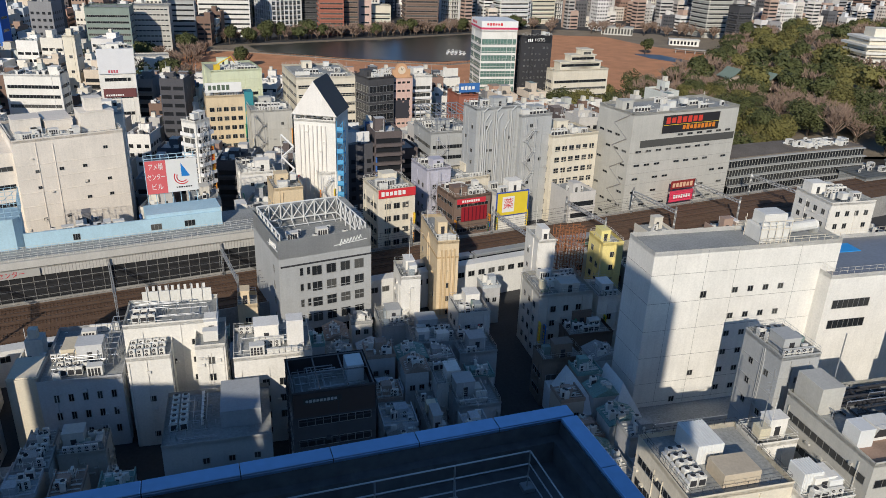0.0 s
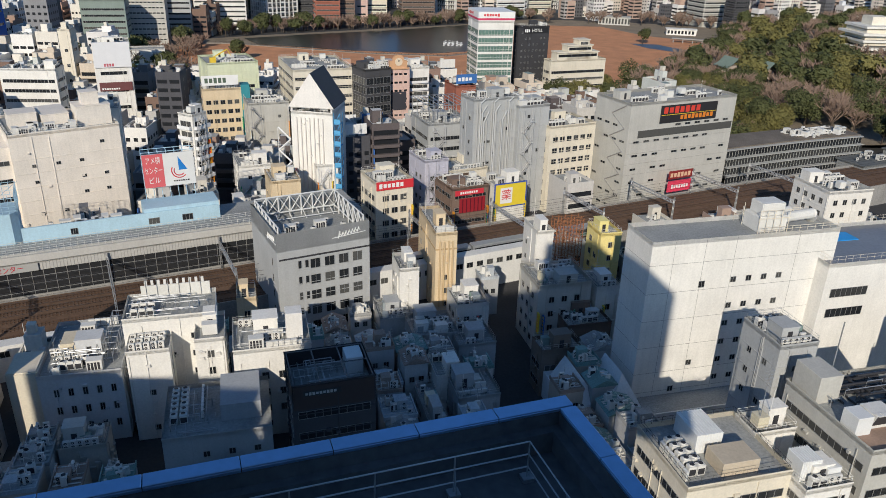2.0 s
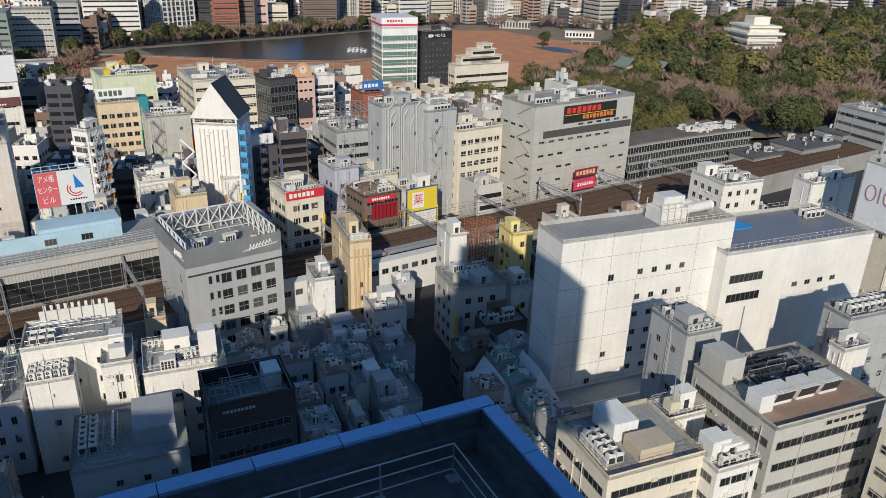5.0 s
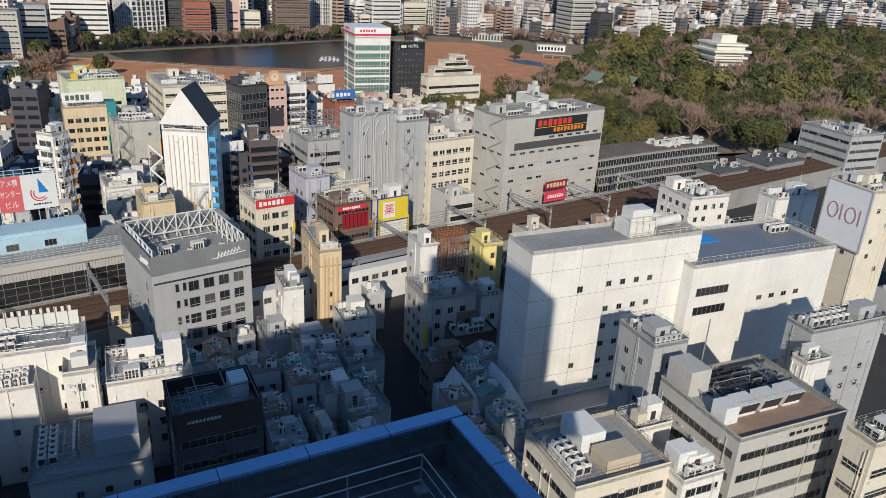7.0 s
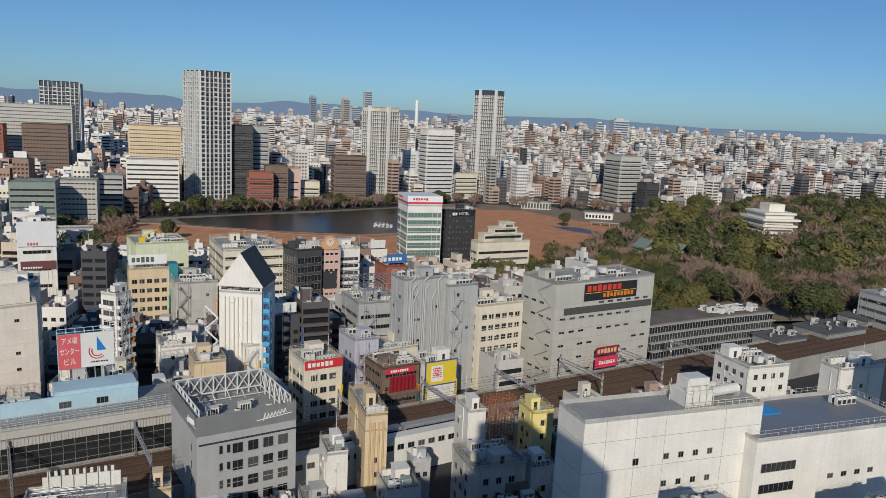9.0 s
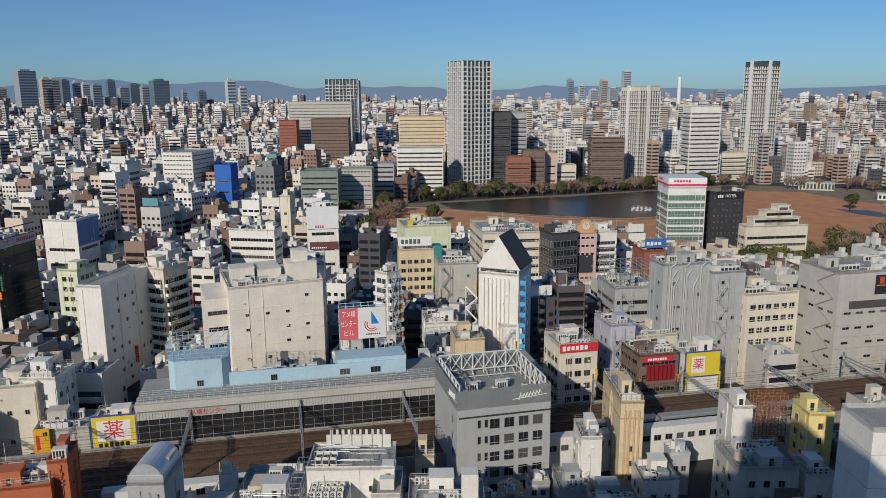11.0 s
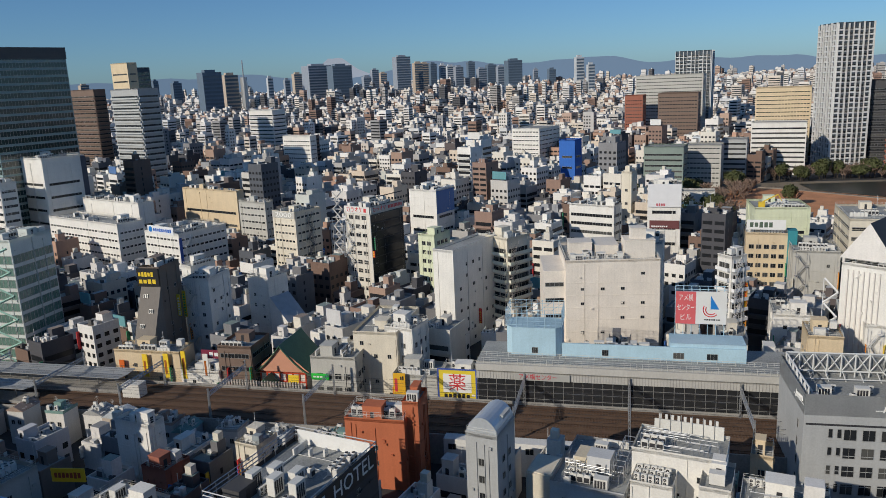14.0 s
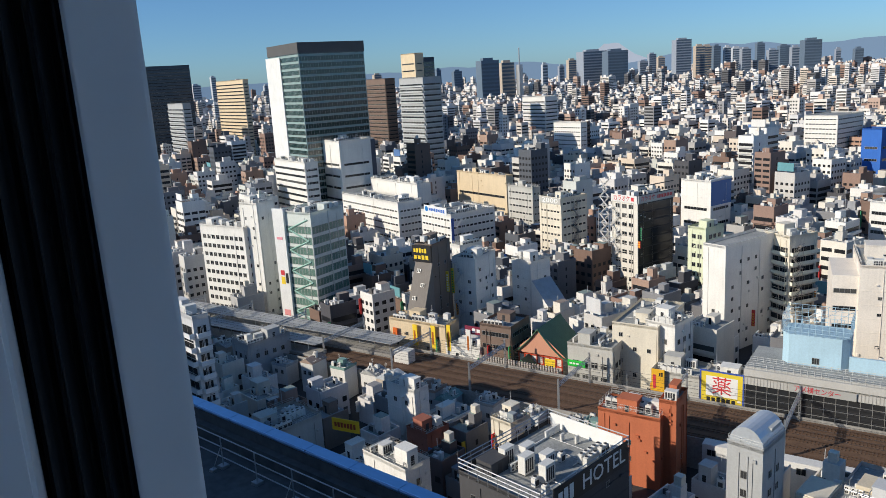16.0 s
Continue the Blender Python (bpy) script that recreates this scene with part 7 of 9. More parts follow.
def block_parts(w, d, h, rnd, plain=False):
    """One house as parts: the wall with its roof kerb, a roof hut, units, and a row of windows for each storey (0 wall, 1 roof, 2 glass, 3 unit)."""
    wall = bmesh.new()
    box(wall, 0, 0, 0, w, d, h)
    wall.faces.ensure_lookup_table()
    wall.faces[1].material_index = 1
    box(wall, 0, 0, h, w, 0.25, h + 0.8)
    box(wall, 0, 0.25, h, 0.25, d, h + 0.8)
    box(wall, w - 0.25, 0.25, h, w, d, h + 0.8)
    out = [("wall", wall)]
    hut = bmesh.new()
    hw, hd = w * rnd.uniform(0.25, 0.5), d * rnd.uniform(0.25, 0.5)
    hx, hy = rnd.uniform(0.3, w - hw - 0.3), rnd.uniform(0.3, d - hd - 0.3)
    hh = h + rnd.uniform(2.2, 4.0)
    box(hut, hx, hy, h, hx + hw, hy + hd, hh)
    box(hut, hx - 0.1, hy - 0.1, hh, hx + hw + 0.1, hy + hd + 0.1, hh + 0.15)
    box(hut, hx + hw * 0.3, hy - 0.04, h, hx + hw * 0.3 + 0.8, hy, h + 2.0, 2)
    out.append(("roof_hut", hut))
    units = bmesh.new()
    for k in range(rnd.randint(3, 8)):
        ux, uy = rnd.uniform(0.4, max(0.5, w - 2)), rnd.uniform(0.4, max(0.5, d - 2))
        if plain:
            box(units, ux, uy, h + 0.1, ux + rnd.uniform(0.8, 1.6), uy + rnd.uniform(0.5, 1.0), h + rnd.uniform(0.8, 1.9))
        else:
            add_mesh(units, ac_mesh(rnd.choice((0, 1, 2))), pose(ux + 0.5, uy + 0.4, h, 0, 0, rnd.choice((0, 0, 90, 180))))
    for f in units.faces:
        f.material_index = 3 if f.material_index == 0 else 2
    for k in range(rnd.randint(1, 3)):
        y = rnd.uniform(0.5, d - 0.5)
        tube(units, (rnd.uniform(0.4, w * 0.4), y, h + 0.3), (rnd.uniform(w * 0.6, w - 0.4), y, h + 0.3), rnd.choice((0.07, 0.15, 0.25)), 5, 3)
    if rnd.random() < 0.5:
        x, y = rnd.uniform(0.5, w - 0.5), rnd.uniform(0.5, d - 0.5)
        tube(units, (x, y, h), (x, y, h + rnd.uniform(3, 6)), 0.05, 4, 3)
    out.append(("rooftop_units", units))
    st = rnd.uniform(3.1, 3.7)
    kind = rnd.random()
    for k in range(int((h - 1) // st)):
        z = 1.1 + k * st
        b = bmesh.new()
        for side in range(3):
            length = w if side == 0 else d
            if side and kind > 0.75:
                continue
            n = max(1, int(length / (2.6 if kind < 0.55 else 5)))
            for i in range(n):
                c0 = length * (i + 0.5) / n
                ww = 1.4 if kind < 0.55 else length / n * 0.86
                e = 0.06
                if plain:
                    pts = {0: ((c0 - ww / 2, -e), (c0 + ww / 2, -e)), 1: ((-e, c0 + ww / 2), (-e, c0 - ww / 2)), 2: ((w + e, c0 - ww / 2), (w + e, c0 + ww / 2))}[side]
                    b.faces.new([b.verts.new((*p, zz)) for p, zz in ((pts[0], z), (pts[1], z), (pts[1], z + 1.5), (pts[0], z + 1.5))]).material_index = 2
                    if kind > 0.8 and side == 0:
                        box(b, c0 - ww / 2 - 0.2, -1.0, z - 0.7, c0 + ww / 2 + 0.2, -0.004, z + 0.35)
                elif side == 0:
                    box(b, c0 - ww / 2, -e, z, c0 + ww / 2, 0.05, z + 1.5, 2)
                    if kind > 0.8:
                        box(b, c0 - ww / 2 - 0.2, -1.0, z - 0.7, c0 + ww / 2 + 0.2, -0.004, z - 0.55)
                        box(b, c0 - ww / 2 - 0.2, -1.0, z - 0.55, c0 + ww / 2 + 0.2, -0.92, z + 0.35)
                elif side == 1:
                    box(b, -e, c0 - ww / 2, z, 0.05, c0 + ww / 2, z + 1.5, 2)
                else:
                    box(b, w - 0.05, c0 - ww / 2, z, w + e, c0 + ww / 2, z + 1.5, 2)
        out.append(("window_row", b))
    return out


LANDMARKS = len(PLACED)
rnd = random.Random(5)
count = 0
for ring, (r0, r1, tries, hlo, hhi) in enumerate([(78, 170, 700, 9, 17), (170, 235, 1500, 9, 20)]):
    for k in range(tries):
        yaw, r = radians(rnd.uniform(-48, 100)), math.sqrt(rnd.uniform(r0 * r0, r1 * r1))
        x, y = -math.sin(yaw) * r, math.cos(yaw) * r
        al, off = x * math.cos(radians(RAIL_A)) + y * math.sin(radians(RAIL_A)), -x * math.sin(radians(RAIL_A)) + y * math.cos(radians(RAIL_A))
        size = rnd.uniform(6, 10)
        if NEAR - size < off < FAR + 4 or in_park(x, y) or (off < NEAR and x > 22 and y < 152) or count >= 118:
            continue
        w, d, h = size, size * rnd.uniform(0.8, 1.5), rnd.uniform(hlo, hhi) * rnd.uniform(0.75, 1.0)
        if off < NEAR and x < -60:
            h = rnd.uniform(5.5, 11)
        grid = 17 if off < NEAR else 26
        grid += rnd.choice((0, 0, 0, 3, -4))
        if abs(math.degrees(yaw)) > 40:
            grid = 16
        c, s = math.cos(radians(grid)), math.sin(radians(grid))
        ox, oy = x - (w * c - d * s) / 2, y - (w * s + d * c) / 2
        corners = [(x, y)] + [(ox + p * c - q * s, oy + p * s + q * c) for p, q in ((0, 0), (w, 0), (0, d), (w, d), (w / 2, 0), (w / 2, d), (0, d / 2), (w, d / 2))]
        if any(overlaps(p, q, 0.9) for p, q in corners) or not keeps_clear(x, y, h, size * 0.7):
            continue
        PLACED.append((ox, oy, w, d, h, grid))
        col = rnd.choice(PALETTE)
        root = thing("town_house", pose(ox, oy, 0, 0, 0, grid), "small city building with rooftop hut and dark windows", "building", "infill houses")
        for nm, b in block_parts(w, d, h, rnd):
            ob = part(nm, b, [WALL, ROOF, GLASS, UNIT], root, "", col)
            if nm == "rooftop_units":
                tagged(ob, kind="stuff")
        count += 1


# the packed town behind: lots along two street grids, houses wall to wall
def coloured_wall(name, streak):
    """Painted walls whose colour each house carries itself."""
    m = material(name, (1, 1, 1), 0.8, var=0.2, scale=0.5, streak=streak)
    nt = m.node_tree
    at = nt.nodes.new("ShaderNodeAttribute")
    at.attribute_name = "house_colour"
    mix = next(n for n in nt.nodes if n.type == "MIX")
    nt.links.new(at.outputs["Color"], mix.inputs["A"])
    return m


TOWNWALL = coloured_wall("town_walls", 0.5)
TOWNGLASS = material("town_glass", (0.022, 0.024, 0.028), 0.3, spec=0.25, var=0.5, scale=0.2)
TOWN_COLOURS = [(0.8, 0.78, 0.74)] * 5 + [(0.76, 0.72, 0.64)] * 3 + [(0.7, 0.68, 0.66)] * 2 + [(0.12, 0.1, 0.1), (0.2, 0.13, 0.1), (0.1, 0.11, 0.13), (0.24, 0.24, 0.25), (0.38, 0.26, 0.2)] + [(0.58, 0.56, 0.53)] * 2 + [(0.44, 0.43, 0.42), (0.66, 0.55, 0.44), (0.48, 0.3, 0.22), (0.3, 0.2, 0.16), (0.17, 0.17, 0.18), (0.56, 0.6, 0.64), (0.34, 0.35, 0.37), (0.6, 0.62, 0.58), (0.68, 0.58, 0.47), (0.08, 0.08, 0.09)]
ROOF_COLOURS = [(0.4, 0.4, 0.39), (0.3, 0.3, 0.3), (0.5, 0.5, 0.48), (0.24, 0.3, 0.28), (0.33, 0.27, 0.23), (0.56, 0.56, 0.55)]


class Pile:
    """Many plain faces gathered into one mesh, each with its house's colour."""

    def __init__(self):
        self.verts, self.faces, self.mats, self.cols = [], [], [], []

    def place(self, x, y, a):
        self.ox, self.oy, self.c, self.s = x, y, math.cos(radians(a)), math.sin(radians(a))

    def quad(self, pts, mat, col):
        k = len(self.verts)
        self.verts += [(self.ox + x * self.c - y * self.s, self.oy + x * self.s + y * self.c, z) for x, y, z in pts]
        self.faces.append((k, k + 1, k + 2, k + 3))
        self.mats.append(mat)
        self.cols.append(col)

    def cube(self, x0, y0, z0, x1, y1, z1, mat, col, top=None):
        k = len(self.verts)
        self.verts += [(self.ox + x * self.c - y * self.s, self.oy + x * self.s + y * self.c, z) for x, y, z in ((x0, y0, z0), (x1, y0, z0), (x1, y1, z0), (x0, y1, z0), (x0, y0, z1), (x1, y0, z1), (x1, y1, z1), (x0, y1, z1))]
        self.faces += [(k + 4, k + 5, k + 6, k + 7), (k, k + 1, k + 5, k + 4), (k + 1, k + 2, k + 6, k + 5), (k + 2, k + 3, k + 7, k + 6), (k + 3, k, k + 4, k + 7)]
        self.mats += [mat] * 5
        self.cols += [top or col] + [col] * 4

    def done(self, name, mats, label, category):
        me = bpy.data.meshes.new(name)
        me.from_pydata(self.verts, [], self.faces)
        for m in mats:
            me.materials.append(m)
        me.polygons.foreach_set("material_index", self.mats)
        at = me.attributes.new("house_colour", "FLOAT_COLOR", "CORNER")
        cols = np.repeat(np.c_[np.array(self.cols, dtype=np.float32), np.ones(len(self.cols), dtype=np.float32)], 4, axis=0)
        at.data.foreach_set("color", cols.ravel())
        tagged(new(name, me), label, category, kind="stuff")


def town_block(p, x, y, w, d, h, a, g, near):
    """One house of the packed town: wall, kerbed roof with hut, tanks and units, windows or balconies on each storey."""
    p.place(x, y, a)
    col, rc = g.choice(TOWN_COLOURS), g.choice(ROOF_COLOURS)
    shift = g.uniform(0.82, 1.12)
    trim = tuple(min(0.84, v * shift) for v in col)
    p.cube(0, 0, 0, w, d, h, 0, col, rc)
    for q in ((0, 0, w, 0.3), (0, 0.3, 0.3, d), (w - 0.3, 0.3, w, d), (0.3, d - 0.3, w - 0.3, d)):
        p.cube(q[0], q[1], h - 0.02, q[2], q[3], h + 0.9, 0, col)
    hw, hd, hh = w * g.uniform(0.25, 0.5), d * g.uniform(0.25, 0.5), g.uniform(2.4, 4.5)
    hx, hy = g.uniform(0.4, w - hw - 0.4), g.uniform(d * 0.3, d - hd - 0.4)
    p.cube(hx, hy, h, hx + hw, hy + hd, h + hh, 0, trim, rc)
    if g.random() < 0.5:
        p.cube(hx + hw * 0.2, hy + hd * 0.2, h + hh, hx + hw * 0.2 + 1.6, hy + hd * 0.2 + 1.6, h + hh + 1.9, 0, (0.68, 0.64, 0.55))
    for k in range(g.randint(4, 11) if near else g.randint(2, 5)):
        ux, uy, us = g.uniform(0.4, w - 2), g.uniform(0.4, d - 1.6), g.uniform(0.7, 1.7)
        p.cube(ux, uy, h, ux + us, uy + us * g.uniform(0.4, 1), h + g.uniform(0.7, 1.9), 0, g.choice(((0.72, 0.71, 0.68), (0.62, 0.62, 0.6), (0.4, 0.41, 0.42), (0.1, 0.1, 0.1))))
    if g.random() < 0.35:
        ux, uy = g.uniform(0.5, w - 0.6), g.uniform(0.5, d - 0.6)
        p.cube(ux, uy, h, ux + 0.12, uy + 0.12, h + g.uniform(3, 7), 0, (0.5, 0.5, 0.5))
    if g.random() < 0.06:
        p.cube(w * 0.1, 0.4, h + 1.5, w * 0.9, 0.8, h + g.uniform(4, 6.5), 0, g.choice(((0.74, 0.75, 0.76), (0.6, 0.6, 0.6), (0.1, 0.2, 0.42), (0.76, 0.76, 0.74), (0.14, 0.34, 0.38), (0.72, 0.71, 0.68))))
    st = g.uniform(3.1, 3.7)
    style = g.random()
    for side, length in ((0, w), (1, d), (2, d)):
        blank = side and g.random() < 0.3
        n = max(1, int(length / (2.5 if style < 0.5 else 3.6)))
        for k in range(1, int((h - 0.6) // st)):
            z = k * st + 0.9
            z1 = z + (1.4 if style < 0.7 else 1.8)
            if blank:
                spans = [(length * 0.4, length * 0.4 + 0.8)]
            elif style < 0.7:
                f = 0.27 if style < 0.5 else 0.4
                spans = [(length * (i + 0.5 - f) / n, length * (i + 0.5 + f) / n) for i in range(n)]
            else:
                spans = [(0.5, length - 0.5)]
            for u0, u1 in spans:
                pts = {0: ((u0, -0.05), (u1, -0.05)), 1: ((-0.05, u1), (-0.05, u0)), 2: ((w + 0.05, u0), (w + 0.05, u1))}[side]
                p.quad([(*q, zz) for q, zz in ((pts[0], z), (pts[1], z), (pts[1], z1), (pts[0], z1))], 1, (0, 0, 0))
            if style > 0.78 and not blank:
                if side == 0:
                    p.cube(0.2, -1.2, z - 0.9, w - 0.2, -0.01, z + 0.15, 0, trim)
                elif side == 1:
                    p.cube(-1.1, 0.3, z - 0.9, -0.01, d - 0.3, z + 0.15, 0, trim)
                else:
                    p.cube(w + 0.01, 0.3, z - 0.9, w + 1.1, d - 0.3, z + 0.15, 0, trim)
    if near and g.random() < 0.5:
        sx, sh = g.choice((0.3, w - 0.6)), g.uniform(3, min(9, h * 0.5))
        sz = g.uniform(3, max(3.2, h - sh - 1))
        p.cube(sx, -1.1, sz, sx + 0.3, -0.02, sz + sh, 0, g.choice(((0.6, 0.05, 0.05), (0.72, 0.5, 0.05), (0.74, 0.73, 0.7), (0.05, 0.16, 0.48), (0.06, 0.32, 0.16), (0.05, 0.05, 0.06))))


def town_grid(name, lo, hi, a, r0, r1, pitch, heights, seed, south=False):
    """Lots on a street grid turned by a degrees, between two bearings left of +y and two distances."""
    g = random.Random(seed)
    p = Pile()
    c, s = math.cos(radians(a)), math.sin(radians(a))
    n = int(r1 / pitch) + 2
    for i in range(-n, n):
        for j in range(-n, n):
            u, v = i * pitch + 5.0 * (i // 4), j * pitch * 1.2 + 6.0 * (j // 2)
            x, y = u * c - v * s, u * s + v * c
            r = math.hypot(x, y)
            yaw = math.degrees(math.atan2(-x, y))
            if not (r0 < r < r1 and lo < yaw <= hi) or (r > 560 and -14 < yaw < 19):
                continue
            w, d = pitch * g.uniform(0.78, 0.97), pitch * 1.2 * g.uniform(0.8, 0.97)
            turn = a + g.choice((0, 0, 0, 2, -3))
            cx, cy = x + (w * c - d * s) / 2, y + (w * s + d * c) / 2
            off = -cx * math.sin(radians(RAIL_A)) + cy * math.cos(radians(RAIL_A))
            if (off > NEAR - 9 if south else off < FAR + 12) or in_park(cx, cy):
                continue
            pts = [(x + q * c * w - t * s * d, y + q * s * w + t * c * d) for q in (0, 0.5, 1) for t in (0, 0.5, 1)]
            if any(overlaps(q, t, 0.5) for q, t in pts):
                continue
            h = g.uniform(*heights) * (1.0 if g.random() < 0.88 else 1.4)
            if yaw < 26 and r < 460:
                h = min(h, 88 - 0.178 * r)           # capped to fit the camera's view of the lotus field over these roofs
            while h > 9 and not keeps_clear(cx, cy, h, w * 0.6):
                h *= 0.82
            PLACED.append((x, y, w, d, h, turn))
            town_block(p, x, y, w, d, h, turn, g, r < 420)
    p.done(name, [TOWNWALL, TOWNGLASS], "flat-roofed city buildings packed wall to wall between the streets", "buildings")


town_grid("town_blocks", -48, 14, 25, 190, 700, 11.5, (11, 27), 71)
town_grid("low_town", 26, 84, 17, 78, 330, 7.2, (5, 10), 77, True)
town_grid("town_blocks", 14, 52, 7, 175, 290, 9.0, (8, 16), 72)
town_grid("town_blocks", 14, 52, 7, 290, 430, 10.5, (10, 25), 75)
town_grid("town_blocks", 52, 100, 8, 175, 300, 9.5, (8, 17), 73)
town_grid("town_blocks", 52, 100, 8, 300, 430, 10.5, (11, 24), 76)
town_grid("town_blocks", 14, 100, 6, 430, 740, 12.5, (14, 34), 74)

# ---- the far town, one sheet of roofs to the horizon ----
def far_town(name, r0, r1, n, seed, hfun, sfun, floors):
    rng = np.random.default_rng(seed)
    verts, faces, mats = [], [], []

    def cube(x0, y0, z0, x1, y1, z1, c, s, ox, oy, mat, top=True):
        k = len(verts)
        for x, y, z in ((x0, y0, z0), (x1, y0, z0), (x1, y1, z0), (x0, y1, z0), (x0, y0, z1), (x1, y0, z1), (x1, y1, z1), (x0, y1, z1)):
            verts.append((ox + x * c - y * s, oy + x * s + y * c, z))
        for f in ((4, 5, 6, 7), (0, 1, 5, 4), (1, 2, 6, 5), (3, 0, 4, 7)):
            faces.append([k + i for i in f])
            mats.append(mat)

    for _ in range(n):
        yaw, r = radians(rng.uniform(-50, 100)), math.sqrt(rng.uniform(r0 * r0, r1 * r1))
        x, y = -math.sin(yaw) * r, math.cos(yaw) * r
        if in_park(x, y) or (r < 1300 and (overlaps(x, y, 16) or (-70 < math.degrees(yaw) < 8 and 380 < r < 760 and x > -40))):
            continue
        w, h = sfun(rng, r), hfun(rng, r, yaw)
        d = w * rng.uniform(0.6, 1.2)
        if r < 1300 and not keeps_clear(x, y, h, w * 0.6):
            h = 9
        a = rng.uniform(-2, 14) if yaw > 0.24 else rng.uniform(12, 34)
        c, s = math.cos(radians(a)), math.sin(radians(a))
        cube(0, 0, 0, w, d, h, c, s, x, y, 0)
        u, v = rng.uniform(0, w * 0.5), rng.uniform(0, d * 0.5)
        cube(u, v, h, u + w * 0.35, v + d * 0.4, h + rng.uniform(2, 5), c, s, x, y, 0)
        if floors:
            st = 3.4 if r < 1800 else 5.0 if r < 2600 else 8.0
            band = rng.random() < 0.5
            hh = 1.5 if r < 1800 else 2.0
            runs = [(w, 0), (d, 1 if x * c + y * s > 0 else 2)]
            for k in range(int((h - 1) // st)):
                z = 1.2 + k * st
                for length, side in runs:
                    if band or r > 1000:
                        spans = [(0.6, length - 0.6)]
                    else:
                        spans = [(0.7 + i * 3, 2.3 + i * 3) for i in range(int(length / 3))]
                    for p, q in spans:
                        pts = {0: ((p, -0.1), (q, -0.1)), 1: ((-0.1, q), (-0.1, p)), 2: ((w + 0.1, p), (w + 0.1, q))}[side]
                        n0 = len(verts)
                        for (u, v), zz in ((pts[0], z), (pts[1], z), (pts[1], z + hh), (pts[0], z + hh)):
                            verts.append((x + u * c - v * s, y + u * s + v * c, zz))
                        faces.append([n0, n0 + 1, n0 + 2, n0 + 3])
                        mats.append(1)
    me = bpy.data.meshes.new(name)
    me.from_pydata(verts, [], faces)
    me.materials.append(FARWALL)
    me.materials.append(TOWNGLASS)
    me.polygons.foreach_set("material_index", mats)
    ob = new(name, me)
    tagged(ob, "dense pale city of flat-roofed blocks stretching to the horizon", "city", kind="stuff")


FARWALL = material("far_walls", (1, 1, 1), 0.8, var=0.15, scale=0.05, island=[(0.8, 0.77, 0.73), (0.7, 0.67, 0.62), (0.78, 0.74, 0.68), (0.52, 0.5, 0.48), (0.7, 0.62, 0.53), (0.3, 0.3, 0.31), (0.74, 0.72, 0.7), (0.5, 0.36, 0.29), (0.28, 0.18, 0.14), (0.64, 0.65, 0.66), (0.8, 0.79, 0.77), (0.12, 0.12, 0.13), (0.62, 0.56, 0.5), (0.44, 0.42, 0.4)])
far_town("city_blocks", 700, 1300, 4200, 3, lambda g, r, yaw: g.uniform(10, 34) * (1 if g.random() < 0.85 else 1.5), lambda g, r: g.uniform(7, 15), True)
far_town("far_city", 1300, 2600, 9500, 4, lambda g, r, yaw: g.uniform(12, 42) * (1 if g.random() < 0.9 else 1.7), lambda g, r: g.uniform(8, 19), True)
far_town("horizon_city", 2600, 4700, 11000, 6, lambda g, r, yaw: g.uniform(18, 55) * (1 if g.random() < 0.93 else 1.6), lambda g, r: g.uniform(12, 28), True)

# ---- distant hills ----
HILL = bpy.data.materials.new("haze_glow_hills")
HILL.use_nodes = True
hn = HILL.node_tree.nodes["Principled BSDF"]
# Air haze is put into the hills' colour: they glow a dull blue.
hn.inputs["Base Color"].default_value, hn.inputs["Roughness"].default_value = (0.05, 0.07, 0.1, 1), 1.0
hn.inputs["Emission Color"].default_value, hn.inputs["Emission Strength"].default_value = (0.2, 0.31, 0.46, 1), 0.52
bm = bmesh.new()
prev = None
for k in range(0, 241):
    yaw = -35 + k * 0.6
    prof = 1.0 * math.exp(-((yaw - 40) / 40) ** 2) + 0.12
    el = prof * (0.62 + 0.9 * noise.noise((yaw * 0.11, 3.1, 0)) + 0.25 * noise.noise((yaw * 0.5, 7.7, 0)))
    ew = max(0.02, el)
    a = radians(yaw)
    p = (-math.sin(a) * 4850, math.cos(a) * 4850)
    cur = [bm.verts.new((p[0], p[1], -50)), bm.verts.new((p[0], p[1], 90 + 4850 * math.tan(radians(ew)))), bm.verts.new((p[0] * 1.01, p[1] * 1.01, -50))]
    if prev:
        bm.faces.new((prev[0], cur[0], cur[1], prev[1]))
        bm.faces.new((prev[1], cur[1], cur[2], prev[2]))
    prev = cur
solo("hills", bm, HILL, Matrix(), "faint mountain range on the horizon, blue haze painted in as a glow", "mountains", kind="structure")

# ---- the hotel tower that the camera looks out of ----
# The sky's reflected blue is put into the coping's base colour.
COPING = material("sky_tinted_coping", (0.36, 0.58, 0.86), 0.3, metal=0.85, var=0.15, scale=1)
DECKING = material("terrace_deck", (0.13, 0.135, 0.14), 0.85, var=0.5, scale=0.8, bump=0.2)
TRIM = material("window_trim", (0.8, 0.81, 0.82), 0.4, var=0.08, scale=3)
CLOTH = material("curtain_cloth", (0.025, 0.025, 0.028), 0.95, var=0.3, scale=20)
TOWER = pose(0, 0, 0, 0, 0, 21.5)
PY, PX, PZ = 14.1, 8.5, 79.0           # outer front edge and outer side edge of the terrace, top of its coping


